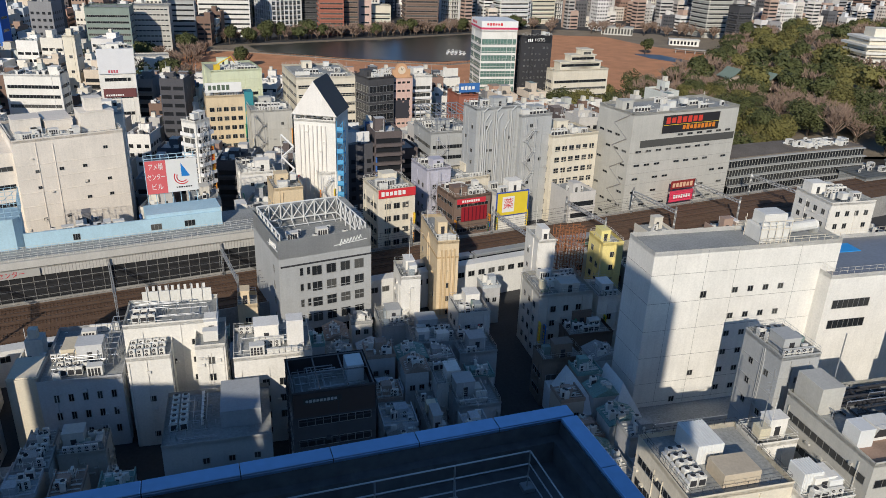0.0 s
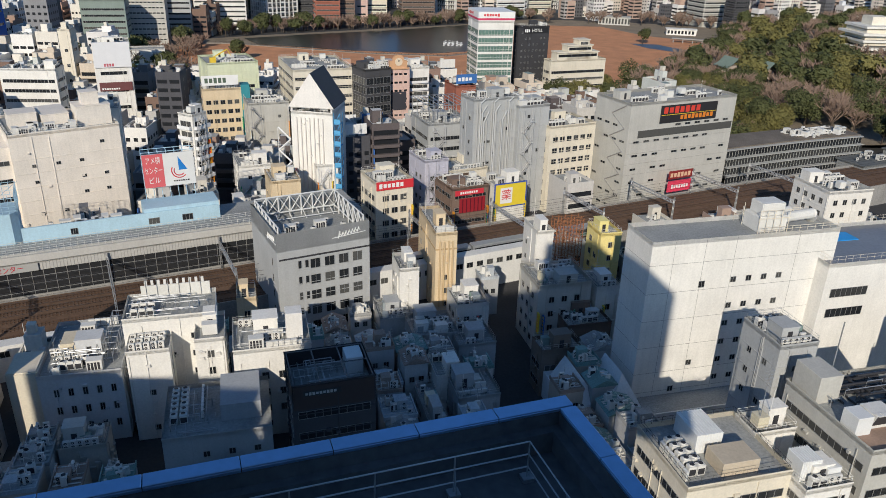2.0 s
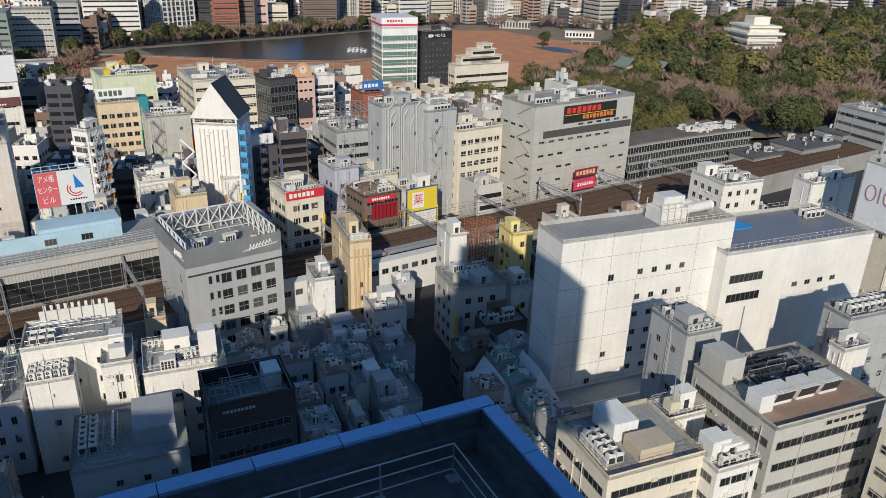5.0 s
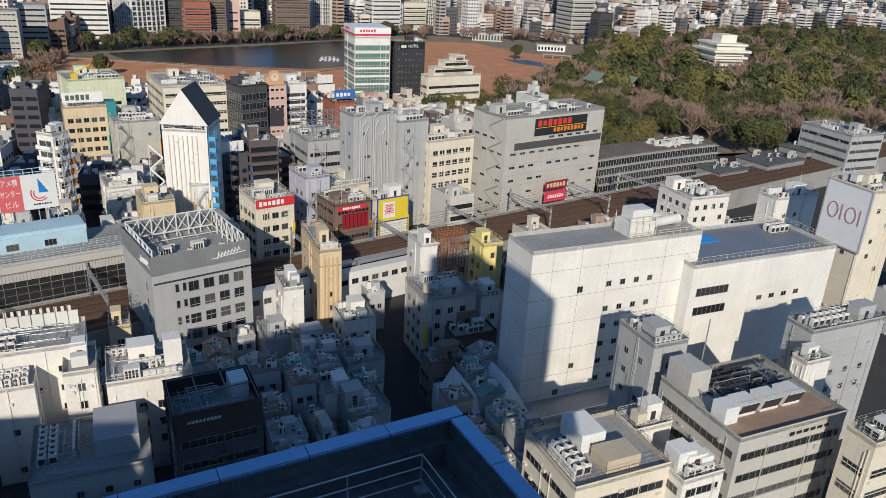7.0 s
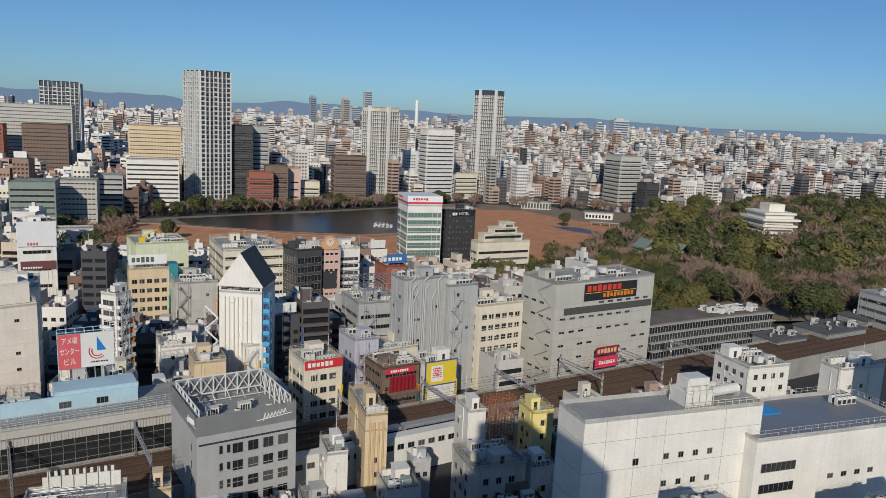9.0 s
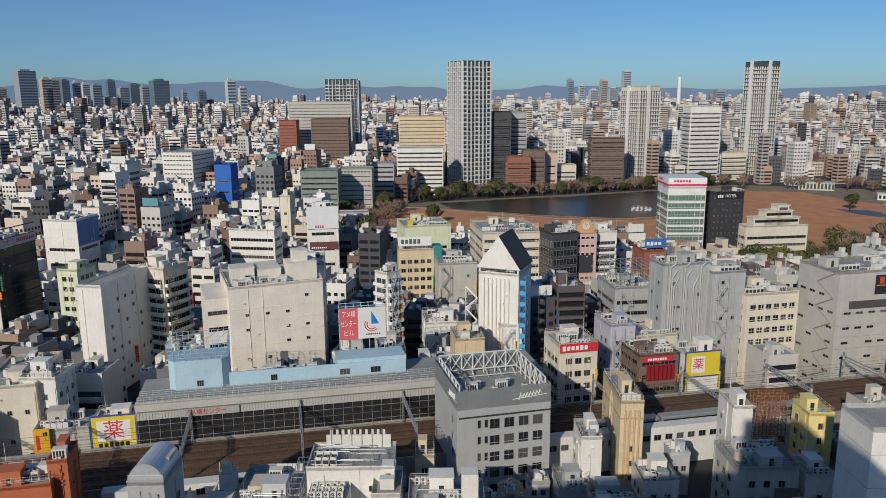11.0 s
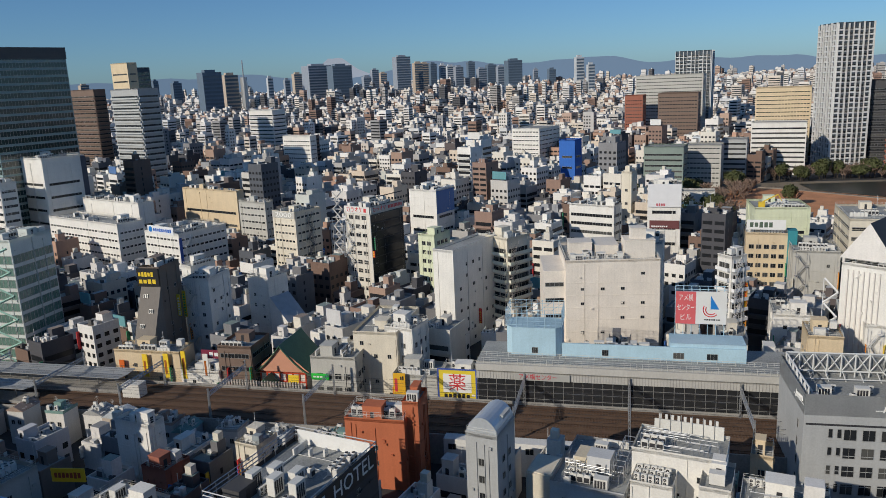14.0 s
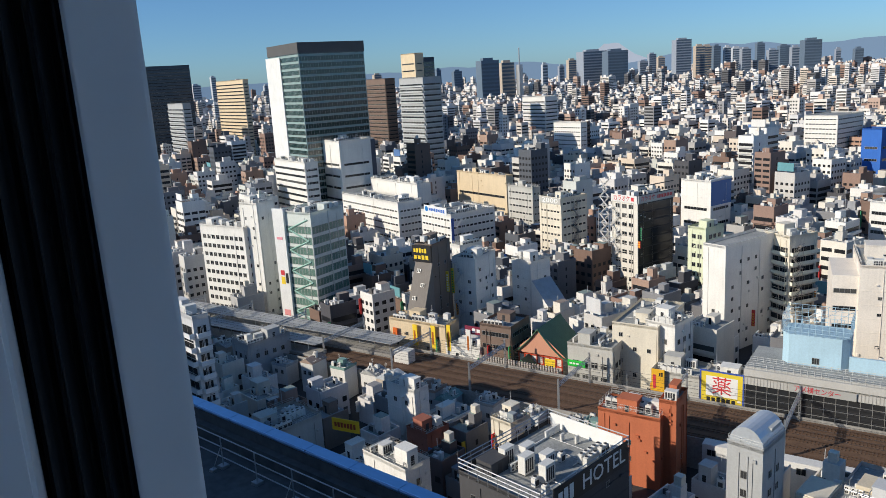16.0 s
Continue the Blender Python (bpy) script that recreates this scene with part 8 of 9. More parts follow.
def coping(m, x0, x1):
    n = round((x1 - x0) / 2.05)
    for k in range(n):
        a, c = x0 + (x1 - x0) * k / n, x0 + (x1 - x0) * (k + 1) / n
        b = bmesh.new()
        box(b, a + 0.01, -0.40, -0.05, c - 0.01, 0.03, 0.0)
        box(b, a + 0.01, 0.0, -0.22, c - 0.01, 0.03, -0.05)
        box(b, a + 0.01, -0.40, -0.14, c - 0.01, -0.37, -0.05)
        bmesh.ops.bevel(b, geom=b.edges[:], offset=0.012, segments=1, affect="EDGES")
        ob = part("coping_sheet", b, COPING, PARAPET)
        ob.matrix_basis = m


bm = bmesh.new()
box(bm, -46, PY - 0.36, PZ - 3.0, PX, PY, PZ - 0.06)
box(bm, PX - 0.36, -6, PZ - 3.0, PX, PY - 0.36, PZ - 0.06)
PARAPET = solo("terrace_parapet", bm, DECKING, TOWER, "dark parapet round the terrace, its metal coping tinted with the sky's blue", "parapet", kind="structure")
bm = bmesh.new()
box(bm, -46, PY - 0.62, PZ - 1.15, PX - 0.62, PY - 0.364, PZ - 0.55)
box(bm, PX - 0.62, -6, PZ - 1.15, PX - 0.364, PY - 0.364, PZ - 0.55)
part("inner_step", bm, DECKING, PARAPET, "dark step inside the parapet")
coping(pose(0, PY, PZ), -46, PX)
coping(pose(PX, 0, PZ, 0, 0, -90), -(PY - 0.44), 6)
# Unseen lower body, cut back so that its shadow clears the right-hand roofs.
bm = bmesh.new()
box(bm, -46, -6, 0, PX - 0.004, PY - 0.004, PZ - 1.15)
box(bm, -46, -34, 0, -8, -6.004, PZ - 1.15)
solo("tower_body", bm, DECKING, TOWER, "dark roof deck and body of the hotel below", "building", kind="structure")
RAILING = thing("terrace_railing", TOWER @ pose(0, 0, PZ - 1.15), "thin grey steel terrace railing with three bars", "railing")
RX, RY = PX - 1.65, PY - 1.36
posts = [(RX, RY)] + [(RX - 1.85 * k, RY) for k in range(1, 26)] + [(RX, RY - 1.85 * k) for k in range(1, 8)]
for k, (x, y) in enumerate(posts):
    b = bmesh.new()
    tube(b, (0, 0, 0.1), (0, 0, 1.1), 0.022, 6)
    box(b, -0.14, -0.14, 0, 0.14, 0.14, 0.1)
    if k % 2:
        tube(b, (0, 0, 0.8), (-0.05, -0.35, 0.1), 0.015, 5)
        box(b, -0.15, -0.45, 0, 0.05, -0.27, 0.1)
    ob = part("post", b, STEEL, RAILING)
    ob.matrix_basis = pose(x, y, 0)
for z in (0.38, 0.74, 1.1):
    b = bmesh.new()
    tube(b, (RX - 48, RY, z), (RX, RY, z), 0.02, 6)
    part("bar", b, STEEL, RAILING)
    b = bmesh.new()
    tube(b, (RX, RY, z), (RX, RY - 14, z), 0.02, 6)
    part("bar", b, STEEL, RAILING)
# storeys over the terrace, unseen and sized for their shadow: walls round the camera's room
bm = bmesh.new()
box(bm, -8, -30, PZ - 1.15, 4.6, -4.0, 99.7)
box(bm, -8, -4.0, 91.6, 4.6, 0.25, 99.7)
box(bm, -8, -4.0, PZ - 1.15, 4.6, 0.25, 88.4)
box(bm, 2.6, -4.0, 88.4, 4.6, 0.25, 91.6)
box(bm, -8, -4.0, 88.4, -2.4, 0.0, 91.6)
box(bm, -46, -30, PZ - 1.15, -8.004, -0.5, 88)
solo("tower_upper", bm, CONCRETE, TOWER, "upper storeys of the hotel around the open window", "building", kind="structure")

# Unseen blocks behind the view, added only to shade the near town.
bm = bmesh.new()
box(bm, -78, -26, 0, -50, 1, 66)
solo("neighbour_block", bm, CONCRETE, Matrix(), "plain unseen block added to cast shade over the near roofs", "building", kind="structure")
# Each height here sets how far that added block's shade reaches.
for x0, x1, hh in ((-93, -78.4, 67), (-145, -93.4, 24), (-188, -145.4, 46), (-290, -190, 38)):
    bm = bmesh.new()
    box(bm, x0, -26, 0, x1, 1 if x0 == -93 else -3, hh)
    solo("neighbour_block", bm, CONCRETE, Matrix(), "plain unseen block added to cast shade over the near roofs", "building", kind="structure")

# White lining out of view, added to brighten the jamb by bounced light.
bm = bmesh.new()
box(bm, -2.39, -3.99, 88.41, 2.59, -3.9, 91.59)
box(bm, -2.39, -3.9, 88.41, 2.59, 0.2, 88.45)
box(bm, -2.39, -3.9, 91.5, 2.59, 0.2, 91.59)
box(bm, 2.5, -3.9, 88.45, 2.59, 0.2, 91.5)
box(bm, -2.39, -3.9, 88.45, -2.3, 0.0, 91.5)
solo("wall_room", bm, TRIM, TOWER, "unseen white room lining added to bounce light onto the jamb", "wall", kind="structure")

# the jamb and the curtain beside the camera
JAMB = pose(-0.894, 0.512, 0, 0, 0, -7.5)
b = bmesh.new()
box(b, -0.05, -0.058, 88.4, 0.0, 0.0, 91.6)
box(b, -0.09, -0.05, 88.4, -0.05, 0.0, 91.6)
bmesh.ops.bevel(b, geom=b.edges[:], offset=0.003, segments=2, affect="EDGES")
jamb = solo("window_1", b, TRIM, JAMB, "pale grey painted window jamb with rounded edges", "window frame", kind="structure")
b = bmesh.new()
prev = None
for k in range(90):
    y = -0.055 - 0.14 * k / 89
    x = -0.03 + 0.016 * math.sin(k * 0.45) + 0.006 * math.sin(k * 1.3)
    cur = [b.verts.new((x, y, z)) for z in (88.42, 91.55)] + [b.verts.new((x - 0.008, y, z)) for z in (88.42, 91.55)]
    if prev:
        b.faces.new((prev[0], cur[0], cur[1], prev[1]))
        b.faces.new((prev[3], cur[3], cur[2], prev[2]))
    prev = cur
solo("curtain", b, CLOTH, JAMB, "black pleated curtain drawn aside by the window", "curtain")
b = bmesh.new()
box(b, -0.02, -0.32, 88.4, 0.02, -0.135, 91.6)
bmesh.ops.bevel(b, geom=b.edges[:], offset=0.004, segments=2, affect="EDGES")
solo("trim", b, TRIM, JAMB, "grey inner window reveal", "trim", kind="structure")

# ---- trees ----
LEAF = material("evergreen_leaves", (0.092, 0.104, 0.036), 0.75, var=0.6, scale=0.5)
LEAF_B = material("yellowish_leaves", (0.18, 0.165, 0.052), 0.8, var=0.55, scale=0.5)
TWIG = material("bare_twigs", (0.31, 0.22, 0.17), 0.95, var=0.4, scale=0.6)
BARK = material("bark", (0.09, 0.07, 0.055), 0.95, var=0.4, scale=2, bump=0.4)


def trunk_mesh(r, hgt, spread):
    b = bmesh.new()
    tube(b, (0, 0, 0), (r.uniform(-0.3, 0.3), r.uniform(-0.3, 0.3), hgt * 0.35), 0.4, 6)
    for k in range(7):
        a = k * 0.9 + r.random()
        tube(b, (0, 0, hgt * r.uniform(0.2, 0.35)), (math.cos(a) * spread * 0.6, math.sin(a) * spread * 0.6, hgt * r.uniform(0.55, 0.8)), 0.14, 5)
    return mesh_of("trunk", b, BARK)


def leafy_crown(r, spread, hgt, n=4600, big=0.36):
    """Many small leaf clumps on a cluster of lobes, with gaps."""
    b = bmesh.new()
    lobes = [(r.uniform(-0.5, 0.5) * spread, r.uniform(-0.5, 0.5) * spread, hgt * r.uniform(0.5, 0.8), spread * r.uniform(0.35, 0.6)) for _ in range(9)]
    for k in range(n):
        lx, ly, lz, lr = lobes[k % len(lobes)]
        v = Vector((r.gauss(0, 1), r.gauss(0, 1), r.gauss(0.25, 0.8))).normalized()
        p = Vector((lx, ly, lz)) + v * lr * r.uniform(0.7, 1.05)
        p.z = max(p.z, hgt * 0.25)
        s = r.uniform(0.7, 1.5) * big
        t = (v + Vector((r.uniform(-0.6, 0.6), r.uniform(-0.6, 0.6), r.uniform(-0.2, 0.6)))).normalized()
        q = t.to_track_quat("Z", "Y")
        corner = [b.verts.new(p + q @ Vector((s * math.cos(c), s * 0.8 * math.sin(c), r.uniform(-0.25, 0.25)))) for c in (0.3, 1.9, 3.3, 4.9)]
        b.faces.new(corner)
    return b


def bare_crown(r, spread, hgt, deep=3, fat=1.0):
    b = bmesh.new()

    def twig(p, d, ln, rad, depth):
        e = p + d * ln
        side = d.cross(Vector((0, 0, 1))).normalized() if abs(d.z) < 0.98 else Vector((1, 0, 0))
        up = d.cross(side).normalized()
        ring = [[b.verts.new(o + (side * math.cos(a) + up * math.sin(a)) * w) for a in (0, 2.1, 4.2)] for o, w in ((p, rad), (e, rad * 0.55))]
        for k in range(3):
            b.faces.new((ring[0][k], ring[0][(k + 1) % 3], ring[1][(k + 1) % 3], ring[1][k]))
        if depth:
            for _ in range(4):
                dd = (d + Vector((r.uniform(-0.75, 0.75), r.uniform(-0.75, 0.75), r.uniform(-0.15, 0.5)))).normalized()
                twig(p + d * ln * r.uniform(0.45, 1.0), dd, ln * r.uniform(0.55, 0.85), max(0.11 * fat, rad * 0.62), depth - 1)

    for k in range(7):
        a = k * 0.9 + r.random()
        d = Vector((math.cos(a) * 0.75, math.sin(a) * 0.75, r.uniform(0.6, 1.3))).normalized()
        twig(Vector((0, 0, hgt * 0.25)), d, hgt * 0.34, 0.3 * fat, deep)
    return b


KINDS = []
tr = random.Random(21)
for k in range(5):
    sp, hg = tr.uniform(7.5, 10), tr.uniform(12, 16)
    KINDS.append(("evergreen_tree", trunk_mesh(tr, hg, sp), mesh_of("crown", leafy_crown(tr, sp, hg), LEAF if k < 3 else LEAF_B), "broad evergreen tree with dense dark green crown"))
for k in range(4):
    sp, hg = tr.uniform(6, 8), tr.uniform(13, 17)
    KINDS.append(("bare_tree", trunk_mesh(tr, hg, sp), mesh_of("crown", bare_crown(tr, sp, hg), TWIG), "leafless winter tree with grey-brown twigs"))


FAR_TREES = {}
FAR_KINDS = []
for k in range(9):
    sp, hg = tr.uniform(7, 9.5), tr.uniform(12, 16)
    if k < 5:
        FAR_KINDS.append(mesh_of("crown", leafy_crown(tr, sp, hg, 1300, 0.68), LEAF if k < 4 else LEAF_B))
    else:
        FAR_KINDS.append(mesh_of("crown", bare_crown(tr, sp, hg, 2, 1.7), TWIG))


def tree(kind, x, y, s, z=0.2):
    name, trunk, crown, label = KINDS[kind]
    if math.hypot(x, y) > 470:
        FAR_TREES.setdefault(kind, []).append(pose(x, y, z, 0, 0, tr.uniform(0, 360)) @ Matrix.Diagonal((s, s, s * tr.uniform(0.85, 1.15), 1)))
        return
    root = thing(name, pose(x, y, z, 0, 0, tr.uniform(0, 360)), label, "tree", "park trees")
    root.scale = (s, s, s * tr.uniform(0.85, 1.15))
    part("trunk", trunk, None, root)
    part("crown", crown, None, root)


def in_poly(pts, x, y):
    inside = False
    for (x0, y0), (x1, y1) in zip(pts, pts[1:] + pts[:1]):
        if (y0 > y) != (y1 > y) and x < (x1 - x0) * (y - y0) / (y1 - y0) + x0:
            inside = not inside
    return inside


WOOD = [(60, 345), (115, 305), (190, 318), (290, 352), (420, 410), (620, 620), (640, 860), (470, 880), (330, 760), (250, 720), (205, 660), (190, 600), (145, 545), (85, 445), (30, 430), (15, 385)]
CLEARING = [(118, 318), (160, 325), (215, 352), (200, 365), (150, 345)]
spots = []
tries = 0
while len(spots) < 900 and tries < 16000:
    tries += 1
    x, y = tr.uniform(15, 640), tr.uniform(320, 880)
    if not in_poly(WOOD, x, y) or in_poly(CLEARING, x, y) or overlaps(x, y, 5):
        continue
    gap = 7.6 if y < 560 else 10.5
    if any((x - a) ** 2 + (y - c) ** 2 < gap * gap for a, c in spots):
        continue
    spots.append((x, y))
spots.sort(key=lambda p: p[0] ** 2 + p[1] ** 2)
for x, y in spots:
    n1 = noise.noise((x * 0.012, y * 0.012, 1.7))
    bare = tr.random() < (0.4 if n1 > 0 else 0.74)
    hill = 7.0 * min(1.0, max(0.0, (x - 120) / 150))
    tree(tr.randint(5, 8) if bare else tr.randint(0, 4), x, y, tr.uniform(0.75, 1.25), hill)
# dark trees between the houses on the slope beyond the pond
for k in range(150):
    a, q = radians(tr.uniform(12, 36)), tr.uniform(430, 980)
    x, y = -math.sin(a) * q, math.cos(a) * q
    if not overlaps(x, y, 2.0) and not in_poly([(-262, 430), (-232, 575), (-180, 615), (-5, 738), (60, 795), (60, 430)], x, y):
        tree(tr.choice((0, 1, 2, 2, 5, 6)), x, y, tr.uniform(0.7, 1.15))
# shore rows round the pond
for k in range(150):
    t = k / 149
    x, y = -232 + 292 * t, 585 + 205 * t
    tree(tr.choice((5, 6, 7, 8, 8, 5, 6, 0, 1)), x + tr.uniform(-6, 6), y + tr.uniform(-4, 14), tr.uniform(0.6, 1.05))
for k in range(30):
    x, y = tr.uniform(-262, -185), tr.uniform(440, 570)
    tree(tr.choice((5, 6, 7, 0, 1, 2)), x, y, tr.uniform(0.6, 1.0))
for x, y, s, kind in ((-158, 372, 1.0, 0), (-172, 380, 1.1, 2), (-150, 392, 0.9, 5), (-180, 400, 1.0, 1), (-165, 410, 0.8, 6), (-150, 345, 0.9, 7), (-158, 330, 0.8, 1), (138, 640, 0.8, 0)):
    tree(kind, x, y, s)
for k in range(26):
    tree(tr.choice((5, 6, 7, 8, 8)), tr.uniform(60, 245), tr.uniform(755, 800), tr.uniform(0.8, 1.1))
for k in range(16):
    tree(tr.choice((0, 1, 2, 3, 4)), tr.uniform(22, 92), 372 + tr.uniform(0, 1) * 60, tr.uniform(0.7, 1.0))
for k in range(34):
    tree(tr.choice((0, 1, 2, 5, 6, 7, 8)), tr.uniform(-225, -150), tr.uniform(372, 515), tr.uniform(0.6, 1.0))
for kind, places in FAR_TREES.items():
    for nm, me in (("far_trunks", KINDS[kind][1]), ("far_crowns", FAR_KINDS[kind])):
        co = np.empty(len(me.vertices) * 3)
        me.vertices.foreach_get("co", co)
        co = np.c_[co.reshape(-1, 3), np.ones(len(me.vertices))]
        polys = [tuple(p.vertices) for p in me.polygons]
        verts, faces = [], []
        for m in places:
            k = sum(len(v) for v in verts)
            verts.append(co @ np.array(m).T)
            faces += [[i + k for i in p] for p in polys]
        joined = bpy.data.meshes.new(nm)
        joined.from_pydata(np.concatenate(verts)[:, :3].tolist(), [], faces)
        joined.materials.append(me.materials[0])
        tagged(new(nm, joined), KINDS[kind][3] + " in the park wood", "trees", kind="stuff")
# hill under the wood
b = bmesh.new()
for i in range(33):
    for j in range(29):
        x, y = 90 + i * 18, 335 + j * 20
        zz = 7.4 * min(1.0, max(0.0, (x - 120) / 150)) if in_poly(WOOD, x, y) else -0.5
        b.verts.new((x, y, zz + 0.2 * noise.noise((x * 0.05, y * 0.05, 0))))
b.verts.ensure_lookup_table()
for i in range(32):
    for j in range(28):
        b.faces.new([b.verts[q] for q in (i * 29 + j, (i + 1) * 29 + j, (i + 1) * 29 + j + 1, i * 29 + j + 1)])
solo("park_hill", b, EARTH, Matrix(), "brown leaf-strewn wooded park hill", "ground", kind="structure")


def pavilion(x, y, a, w, d, z):
    root = thing("temple_hall", pose(x, y, z, 0, 0, a), "old temple hall with a green-grey hipped roof", "temple")
    b = bmesh.new()
    box(b, 0, 0, 0, w, d, 5)
    part("wall", b, WALL, root, "", (0.5, 0.42, 0.36))
    rb = curved_roof(-2, w + 2, -2, d + 2, 4.6, 10)
    part("roof", rb, material("old_copper", (0.2, 0.26, 0.22), 0.7, var=0.3, scale=0.8, streak=0.4), root, "weathered green roof")


# low grey flat-roofed halls at the foot of the park
for x, y, w_, d_, h_, z_ in ((176, 292, 26, 16, 9, 0), (205, 312, 24, 14, 10, 0), (236, 322, 22, 18, 8, 0), (150, 282, 18, 12, 8, 0), (262, 345, 28, 20, 9, 0)):
    root = thing("flat_hall", pose(x, y, z_, 0, 0, 26), "low dark grey flat-roofed hall with rooftop units", "building", "halls below the park")
    b = bmesh.new()
    box(b, 0, 0, 0, w_, d_, h_)
    part("wall", b, WALL, root, "", (0.3, 0.31, 0.31))
    b = bmesh.new()
    box(b, -0.6, -0.6, h_, w_ + 0.6, d_ + 0.6, h_ + 0.5)
    part("roof", b, material("dark_roof", (0.14, 0.15, 0.15), 0.8, var=0.3, scale=0.6), root)
    for k in range(3):
        put_window(root, Matrix(), w_ * (k + 0.5) / 3, 2 + 0 * k, w_ / 3 - 1, h_ - 4, 3)
    b = bmesh.new()
    for k in range(9):
        add_mesh(b, ac_mesh(tr.choice((1, 2, 3))), pose(tr.uniform(2, w_ - 2), tr.uniform(2, d_ - 2), h_ + 0.5))
    part("roof_units", b, [UNIT, DARK], root)
pavilion(176, 470, 24, 12, 9, 6)
pavilion(158, 482, 24, 12, 9, 6)

# shore path with its fence, boats on the water, and the street crossing
SHORE = [(-215, 566), (-186, 571), (-138, 560), (-76, 546), (-20, 546), (4, 566), (14, 640), (40, 700), (62, 742)]
for nm, off, wid, z, mat in (("shore_path", 0.0, 3.4, 1.0, material("pale_path", (0.3, 0.25, 0.2), 0.95, var=0.3, scale=0.6)),):
    b = bmesh.new()
    for (xa, ya), (xb, yb) in zip(SHORE, SHORE[1:]):
        u = Vector((xb - xa, yb - ya)).normalized()
        px, py = -u.y * wid / 2, u.x * wid / 2
        vs = [b.verts.new(p) for p in ((xa + px, ya + py, z), (xa - px, ya - py, z), (xb - px, yb - py, z), (xb + px, yb + py, z), (xa + px, ya + py, 0), (xa - px, ya - py, 0), (xb - px, yb - py, 0), (xb + px, yb + py, 0))]
        for q in ((0, 1, 2, 3), (1, 5, 6, 2), (0, 3, 7, 4)):
            b.faces.new([vs[i] for i in q])
    solo(nm, b, mat, Matrix(), "pale footpath between the pond and the lotus", "path", kind="structure")
b = bmesh.new()
for (xa, ya), (xb, yb) in zip(SHORE, SHORE[1:]):
    n = int(math.hypot(xb - xa, yb - ya) / 2.5)
    for k in range(n):
        x, y = xa + (xb - xa) * k / n, ya + (yb - ya) * k / n
        tube(b, (x, y - 1.5, 1.0), (x, y - 1.5, 2.1), 0.08, 4)
    tube(b, (xa, ya - 1.5, 2.0), (xb, yb - 1.5, 2.0), 0.07, 4)
solo("path_fence", b, BARK, Matrix(), "low dark fence along the shore path", "fence")
for k in range(14):
    root = thing("pedal_boat", pose(-22 + (k % 5) * 3.2 + tr.uniform(-0.5, 0.5), 596 + (k // 5) * 6 + tr.uniform(-1, 1), 0.7, 0, 0, tr.uniform(60, 120)), "white pedal boat moored on the pond", "boat", "moored boats")
    b = bmesh.new()
    box(b, -1.6, -0.8, 0, 1.6, 0.8, 0.6)
    bmesh.ops.bevel(b, geom=b.edges[:], offset=0.2, segments=2, affect="EDGES")
    part("hull", b, PAINT, root, "", WHITE)
    b = bmesh.new()
    box(b, -1.0, -0.75, 1.7, 1.0, 0.75, 1.8)
    for x in (-0.9, 0.85):
        for y in (-0.7, 0.65):
            box(b, x, y, 0.55, x + 0.06, y + 0.06, 1.7)
    part("canopy", b, PAINT, root, "", WHITE)
for k in range(11):
    b = bmesh.new()
    box(b, -30 + k * 1.1, 293 + k * 0.45, 0.004, -29.45 + k * 1.1, 304 + k * 0.45, 0.02)
    solo("crossing_stripe", b, PAINT, Matrix(), "white painted stripe of a street crossing", "road marking", "crossing stripes", "structure", color=(0.6, 0.6, 0.58))

# boathouse and low halls by the lotus field
for x, y, w_, d_, h_, c_ in ((172, 705, 26, 8, 5, "white"), (212, 668, 60, 7, 6, "white"), (235, 715, 40, 14, 9, "orange"), (120, 765, 30, 12, 7, "greyc")):
    b = bmesh.new()
    box(b, 0, 0, 0, w_, d_, h_)
    box(b, -0.6, -0.6, h_, w_ + 0.6, d_ + 0.6, h_ + 0.5)
    for k in range(int(w_ / 3)):
        box(b, 1 + 3 * k, -0.06, 1.2, 2.8 + 3 * k, 0, h_ - 1, 1)
    solo("park_hall", b, [WALL, GLASS], pose(x, y, 0.4, 0, 0, -8), "low park hall with long roof beside the pond", "building", "park halls", color=COLORS[c_])
b = bmesh.new()
box(b, 0, 0, 3.4, 95, 4.5, 4.1)
for k in range(13):
    box(b, 1 + 7.7 * k, 1.6, 0.3, 1.8 + 7.7 * k, 2.4, 3.4)
solo("footbridge", b, CONCRETE, pose(165, 655, 0.3, 0, 0, -14), "long pale footbridge on posts by the pond", "bridge")

# ---- tall towers on the skyline ----
# Distance haze is mixed into this glass colour as a blue grey.
FARGLASS = material("hazed_far_glass", (0.1, 0.14, 0.19), 0.25, spec=0.5, var=0.3, scale=0.05)

def skyline(yaw, half, el, dist, col, glass=True):
    """A far tower: direction, half width and top height in degrees, distance."""
    a = radians(yaw)
    x, y = -math.sin(a) * dist, math.cos(a) * dist
    w = 2 * dist * math.tan(radians(half))
    top = 90 + dist * math.tan(radians(el))
    root = thing("skyscraper", pose(x, y, 0, 0, 0, yaw + 22), "distant high-rise tower on the horizon", "skyscraper", "distant towers")
    b = bmesh.new()
    box(b, -w / 2, 0, 0, w / 2, w * 0.8, top)
    part("shaft", b, WALL, root, "", col)
    b = bmesh.new()
    n = int(top / 9)
    for k in range(n):
        box(b, -w / 2 + 1, -0.6, 4 + k * 9, w / 2 - 1, 0, 9 + k * 9)
    tagged(part("window_band", b, FARGLASS, root), kind="stuff")
    b = bmesh.new()
    box(b, -w * 0.3, w * 0.2, top, w * 0.25, w * 0.6, top + 6)
    part("roof_hut", b, WALL, root, "", col)


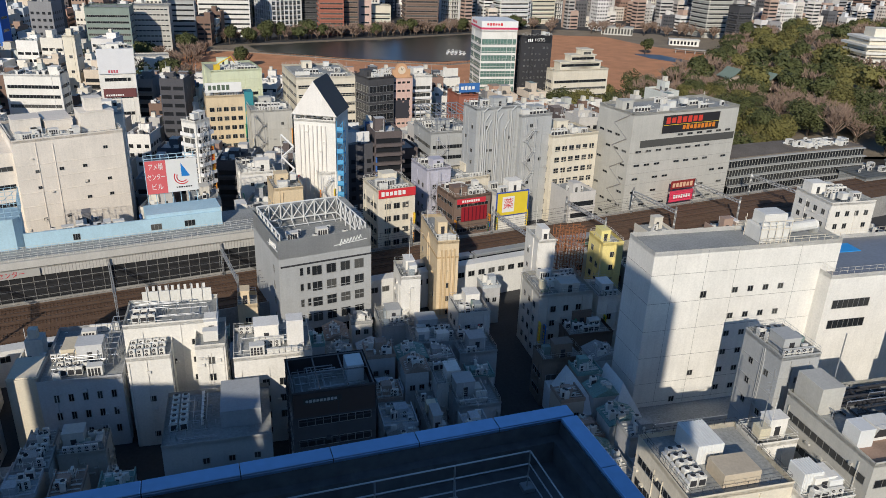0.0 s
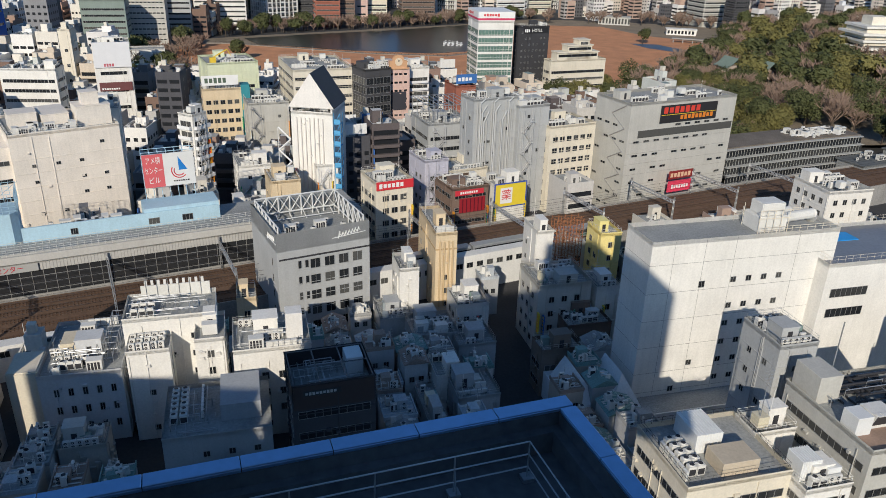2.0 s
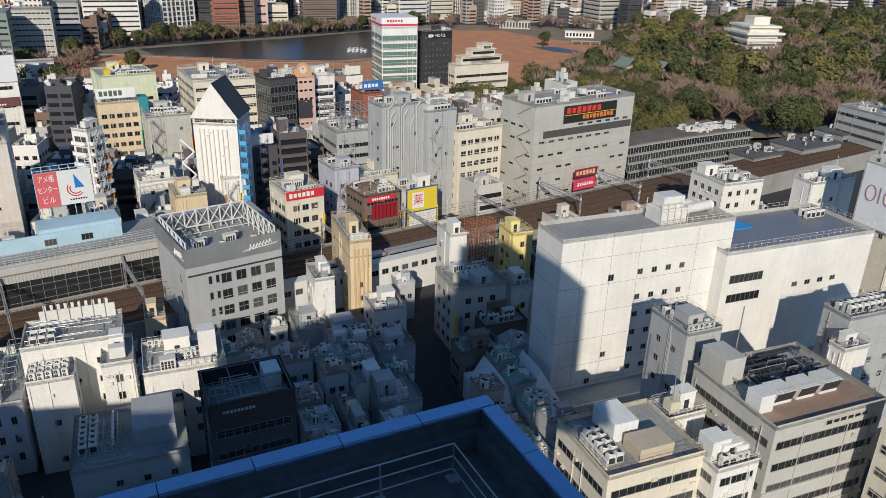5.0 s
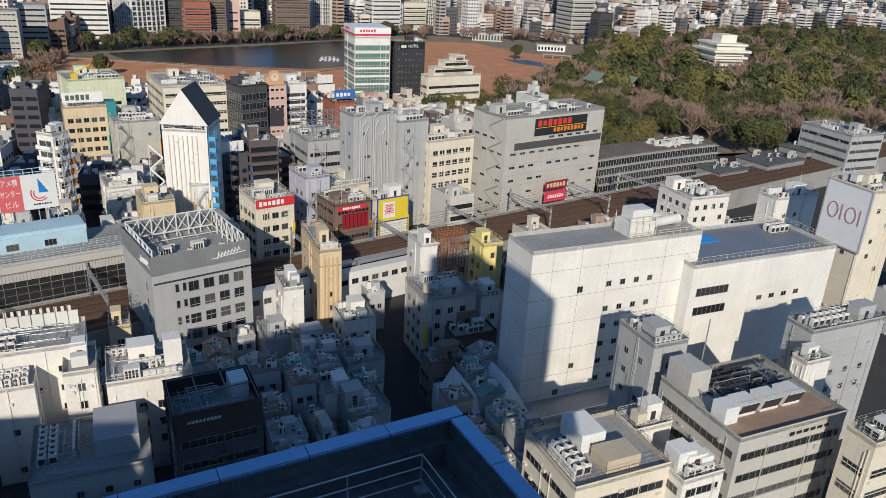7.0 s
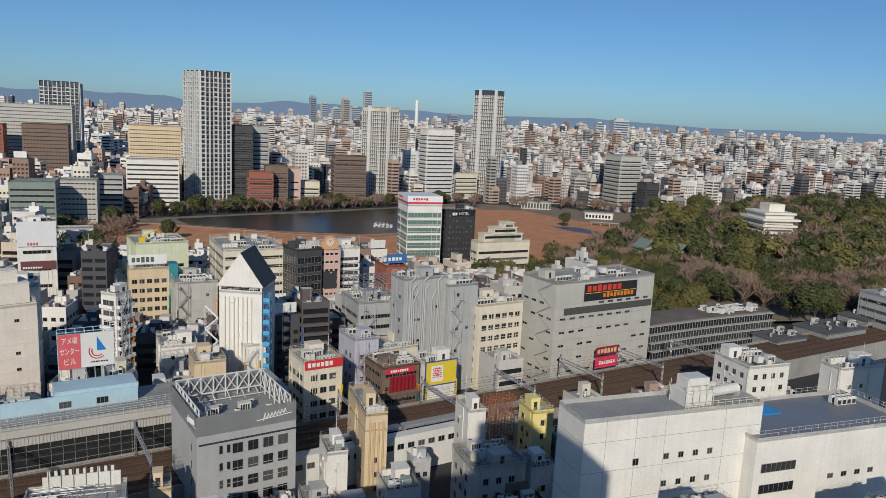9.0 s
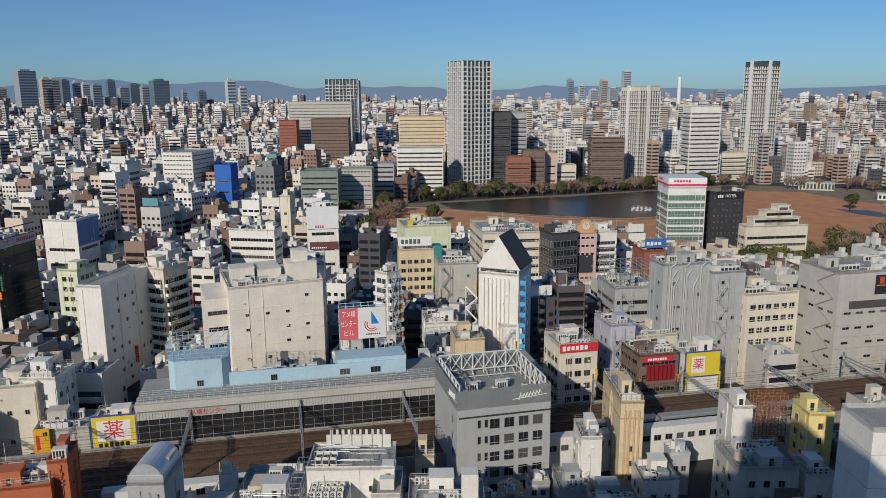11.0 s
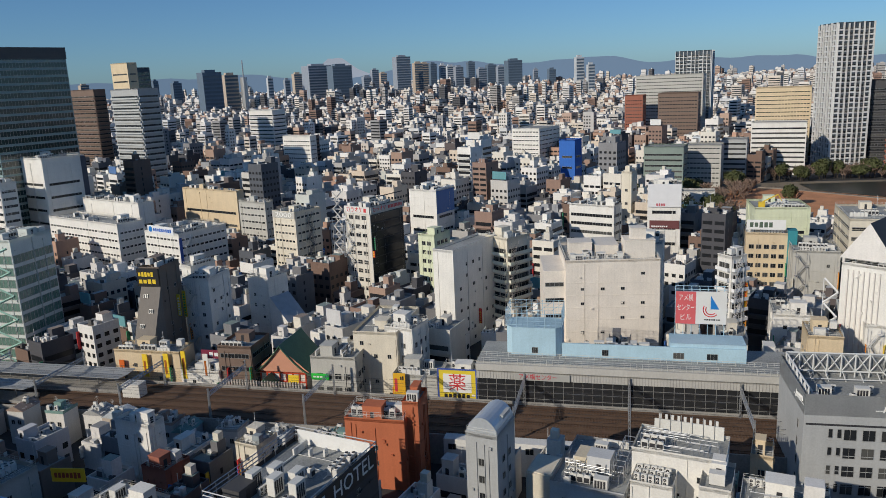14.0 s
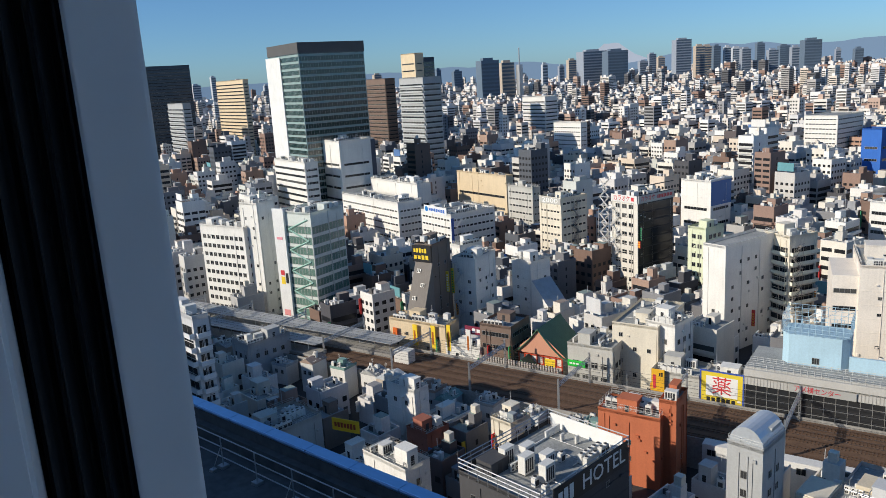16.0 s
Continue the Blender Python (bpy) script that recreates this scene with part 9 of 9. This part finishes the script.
# DK, LG and MG are bluish: haze painted into the tower walls.
DK, LG, MG, TN = (0.13, 0.18, 0.24), (0.52, 0.55, 0.58), (0.3, 0.34, 0.4), (0.5, 0.42, 0.34)
skyline(50.6, 0.9, 1.22, 2600, MG)
skyline(49.0, 0.75, 1.15, 2500, DK)
skyline(44.5, 0.55, 1.6, 2900, MG)
skyline(36.3, 0.55, 1.0, 2700, DK)
skyline(31.6, 0.3, 1.0, 2300, LG)
skyline(30.8, 0.25, 0.45, 2300, LG)
skyline(58.2, 0.7, 1.04, 1900, DK)
skyline(56.9, 0.5, 0.8, 2000, TN)
skyline(6.9, 0.22, 0.92, 3300, MG)
skyline(4.5, 0.25, 0.88, 3300, TN)
skyline(2.9, 0.28, 1.48, 3200, LG)
skyline(6.1, 0.2, 0.5, 3300, LG)
skyline(-15.8, 0.55, 0.3, 3000, LG)
skyline(-14.3, 0.3, 0.0, 2900, LG)
skyline(23.0, 0.2, 0.2, 2600, LG)
skyline(54.2, 0.2, 0.5, 2400, LG)
skyline(53.0, 0.2, 0.3, 2600, MG)
sr = random.Random(33)
for yaw, el in ((46.6, 0.75), (46.0, 0.5), (43.4, 1.1), (42.9, 1.05), (42.3, 1.0), (41.6, 0.9), (41.0, 0.8), (40.4, 0.7), (39.5, 1.0), (38.7, 0.5), (38.0, 0.75), (37.3, 0.6), (47.2, 0.3), (34.8, 0.3), (33.6, 0.25), (52.2, 0.7), (60.6, 0.4), (62.0, 0.6), (63.6, 0.3), (66.5, 0.5), (68.0, 0.3), (76.5, 0.7), (78.2, 1.0), (79.4, 0.5), (74.6, 0.2), (5.2, 0.2), (3.8, 0.3), (1.4, 0.2), (-3.5, 0.1), (-20, 0.0), (-24, -0.05)):
    skyline(yaw, sr.uniform(0.16, 0.34), el, sr.uniform(2800, 3900), sr.choice((DK, LG, MG, LG, TN)))
b = bmesh.new()
tube(b, (0, 0, 0), (0, 0, 90 + 3000 * math.tan(radians(1.05))), 7, 12)
solo("chimney", b, PAINT, pose(3000 * math.sin(radians(0.7)), 3000 * math.cos(radians(0.7)), 0), "tall white chimney far on the horizon", "chimney", color=WHITE)
b = bmesh.new()
a = radians(56.07)
tube(b, (0, 0, 0), (0, 0, 90 + 2000 * math.tan(radians(0.6))), 9, 10)
tube(b, (0, 0, 90 + 2000 * math.tan(radians(0.6))), (0, 0, 90 + 2000 * math.tan(radians(1.8))), 1.5, 6)
solo("radio_mast", b, STEEL, pose(-math.sin(a) * 2000, math.cos(a) * 2000, 0), "slender radio mast over distant roofs", "mast")

# ---- the snow-capped peak behind the hills: flat outline fitted to the camera's view ----
SNOW = bpy.data.materials.new("haze_glow_snow")
SNOW.use_nodes = True
sn = SNOW.node_tree.nodes["Principled BSDF"]
# The snow is no lamp: its pale glow paints in the haze.
sn.inputs["Base Color"].default_value, sn.inputs["Roughness"].default_value = (0.16, 0.18, 0.22, 1), 1.0
sn.inputs["Emission Color"].default_value, sn.inputs["Emission Strength"].default_value = (0.5, 0.56, 0.66, 1), 0.42
b = bmesh.new()
a0 = 49.45
ring = [(-2.6, 0.35), (-1.5, 0.9), (-0.52, 1.68), (-0.2, 1.66), (0.2, 1.7), (0.5, 1.66), (1.6, 0.85), (2.8, 0.35)]
top = [b.verts.new((-math.sin(radians(a0 - q)) * 4890, math.cos(radians(a0 - q)) * 4890, 90 + 4890 * math.tan(radians(e)))) for q, e in ring]
low = [b.verts.new((-math.sin(radians(a0 - q)) * 4890, math.cos(radians(a0 - q)) * 4890, 90 + 4890 * math.tan(radians(0.2)))) for q, e in ring]
for k in range(len(ring) - 1):
    b.faces.new((low[k], low[k + 1], top[k + 1], top[k]))
solo("snow_mountain", b, SNOW, Matrix(), "flat outline of a snow-capped volcano, haze painted in as a pale glow", "mountain", kind="structure")
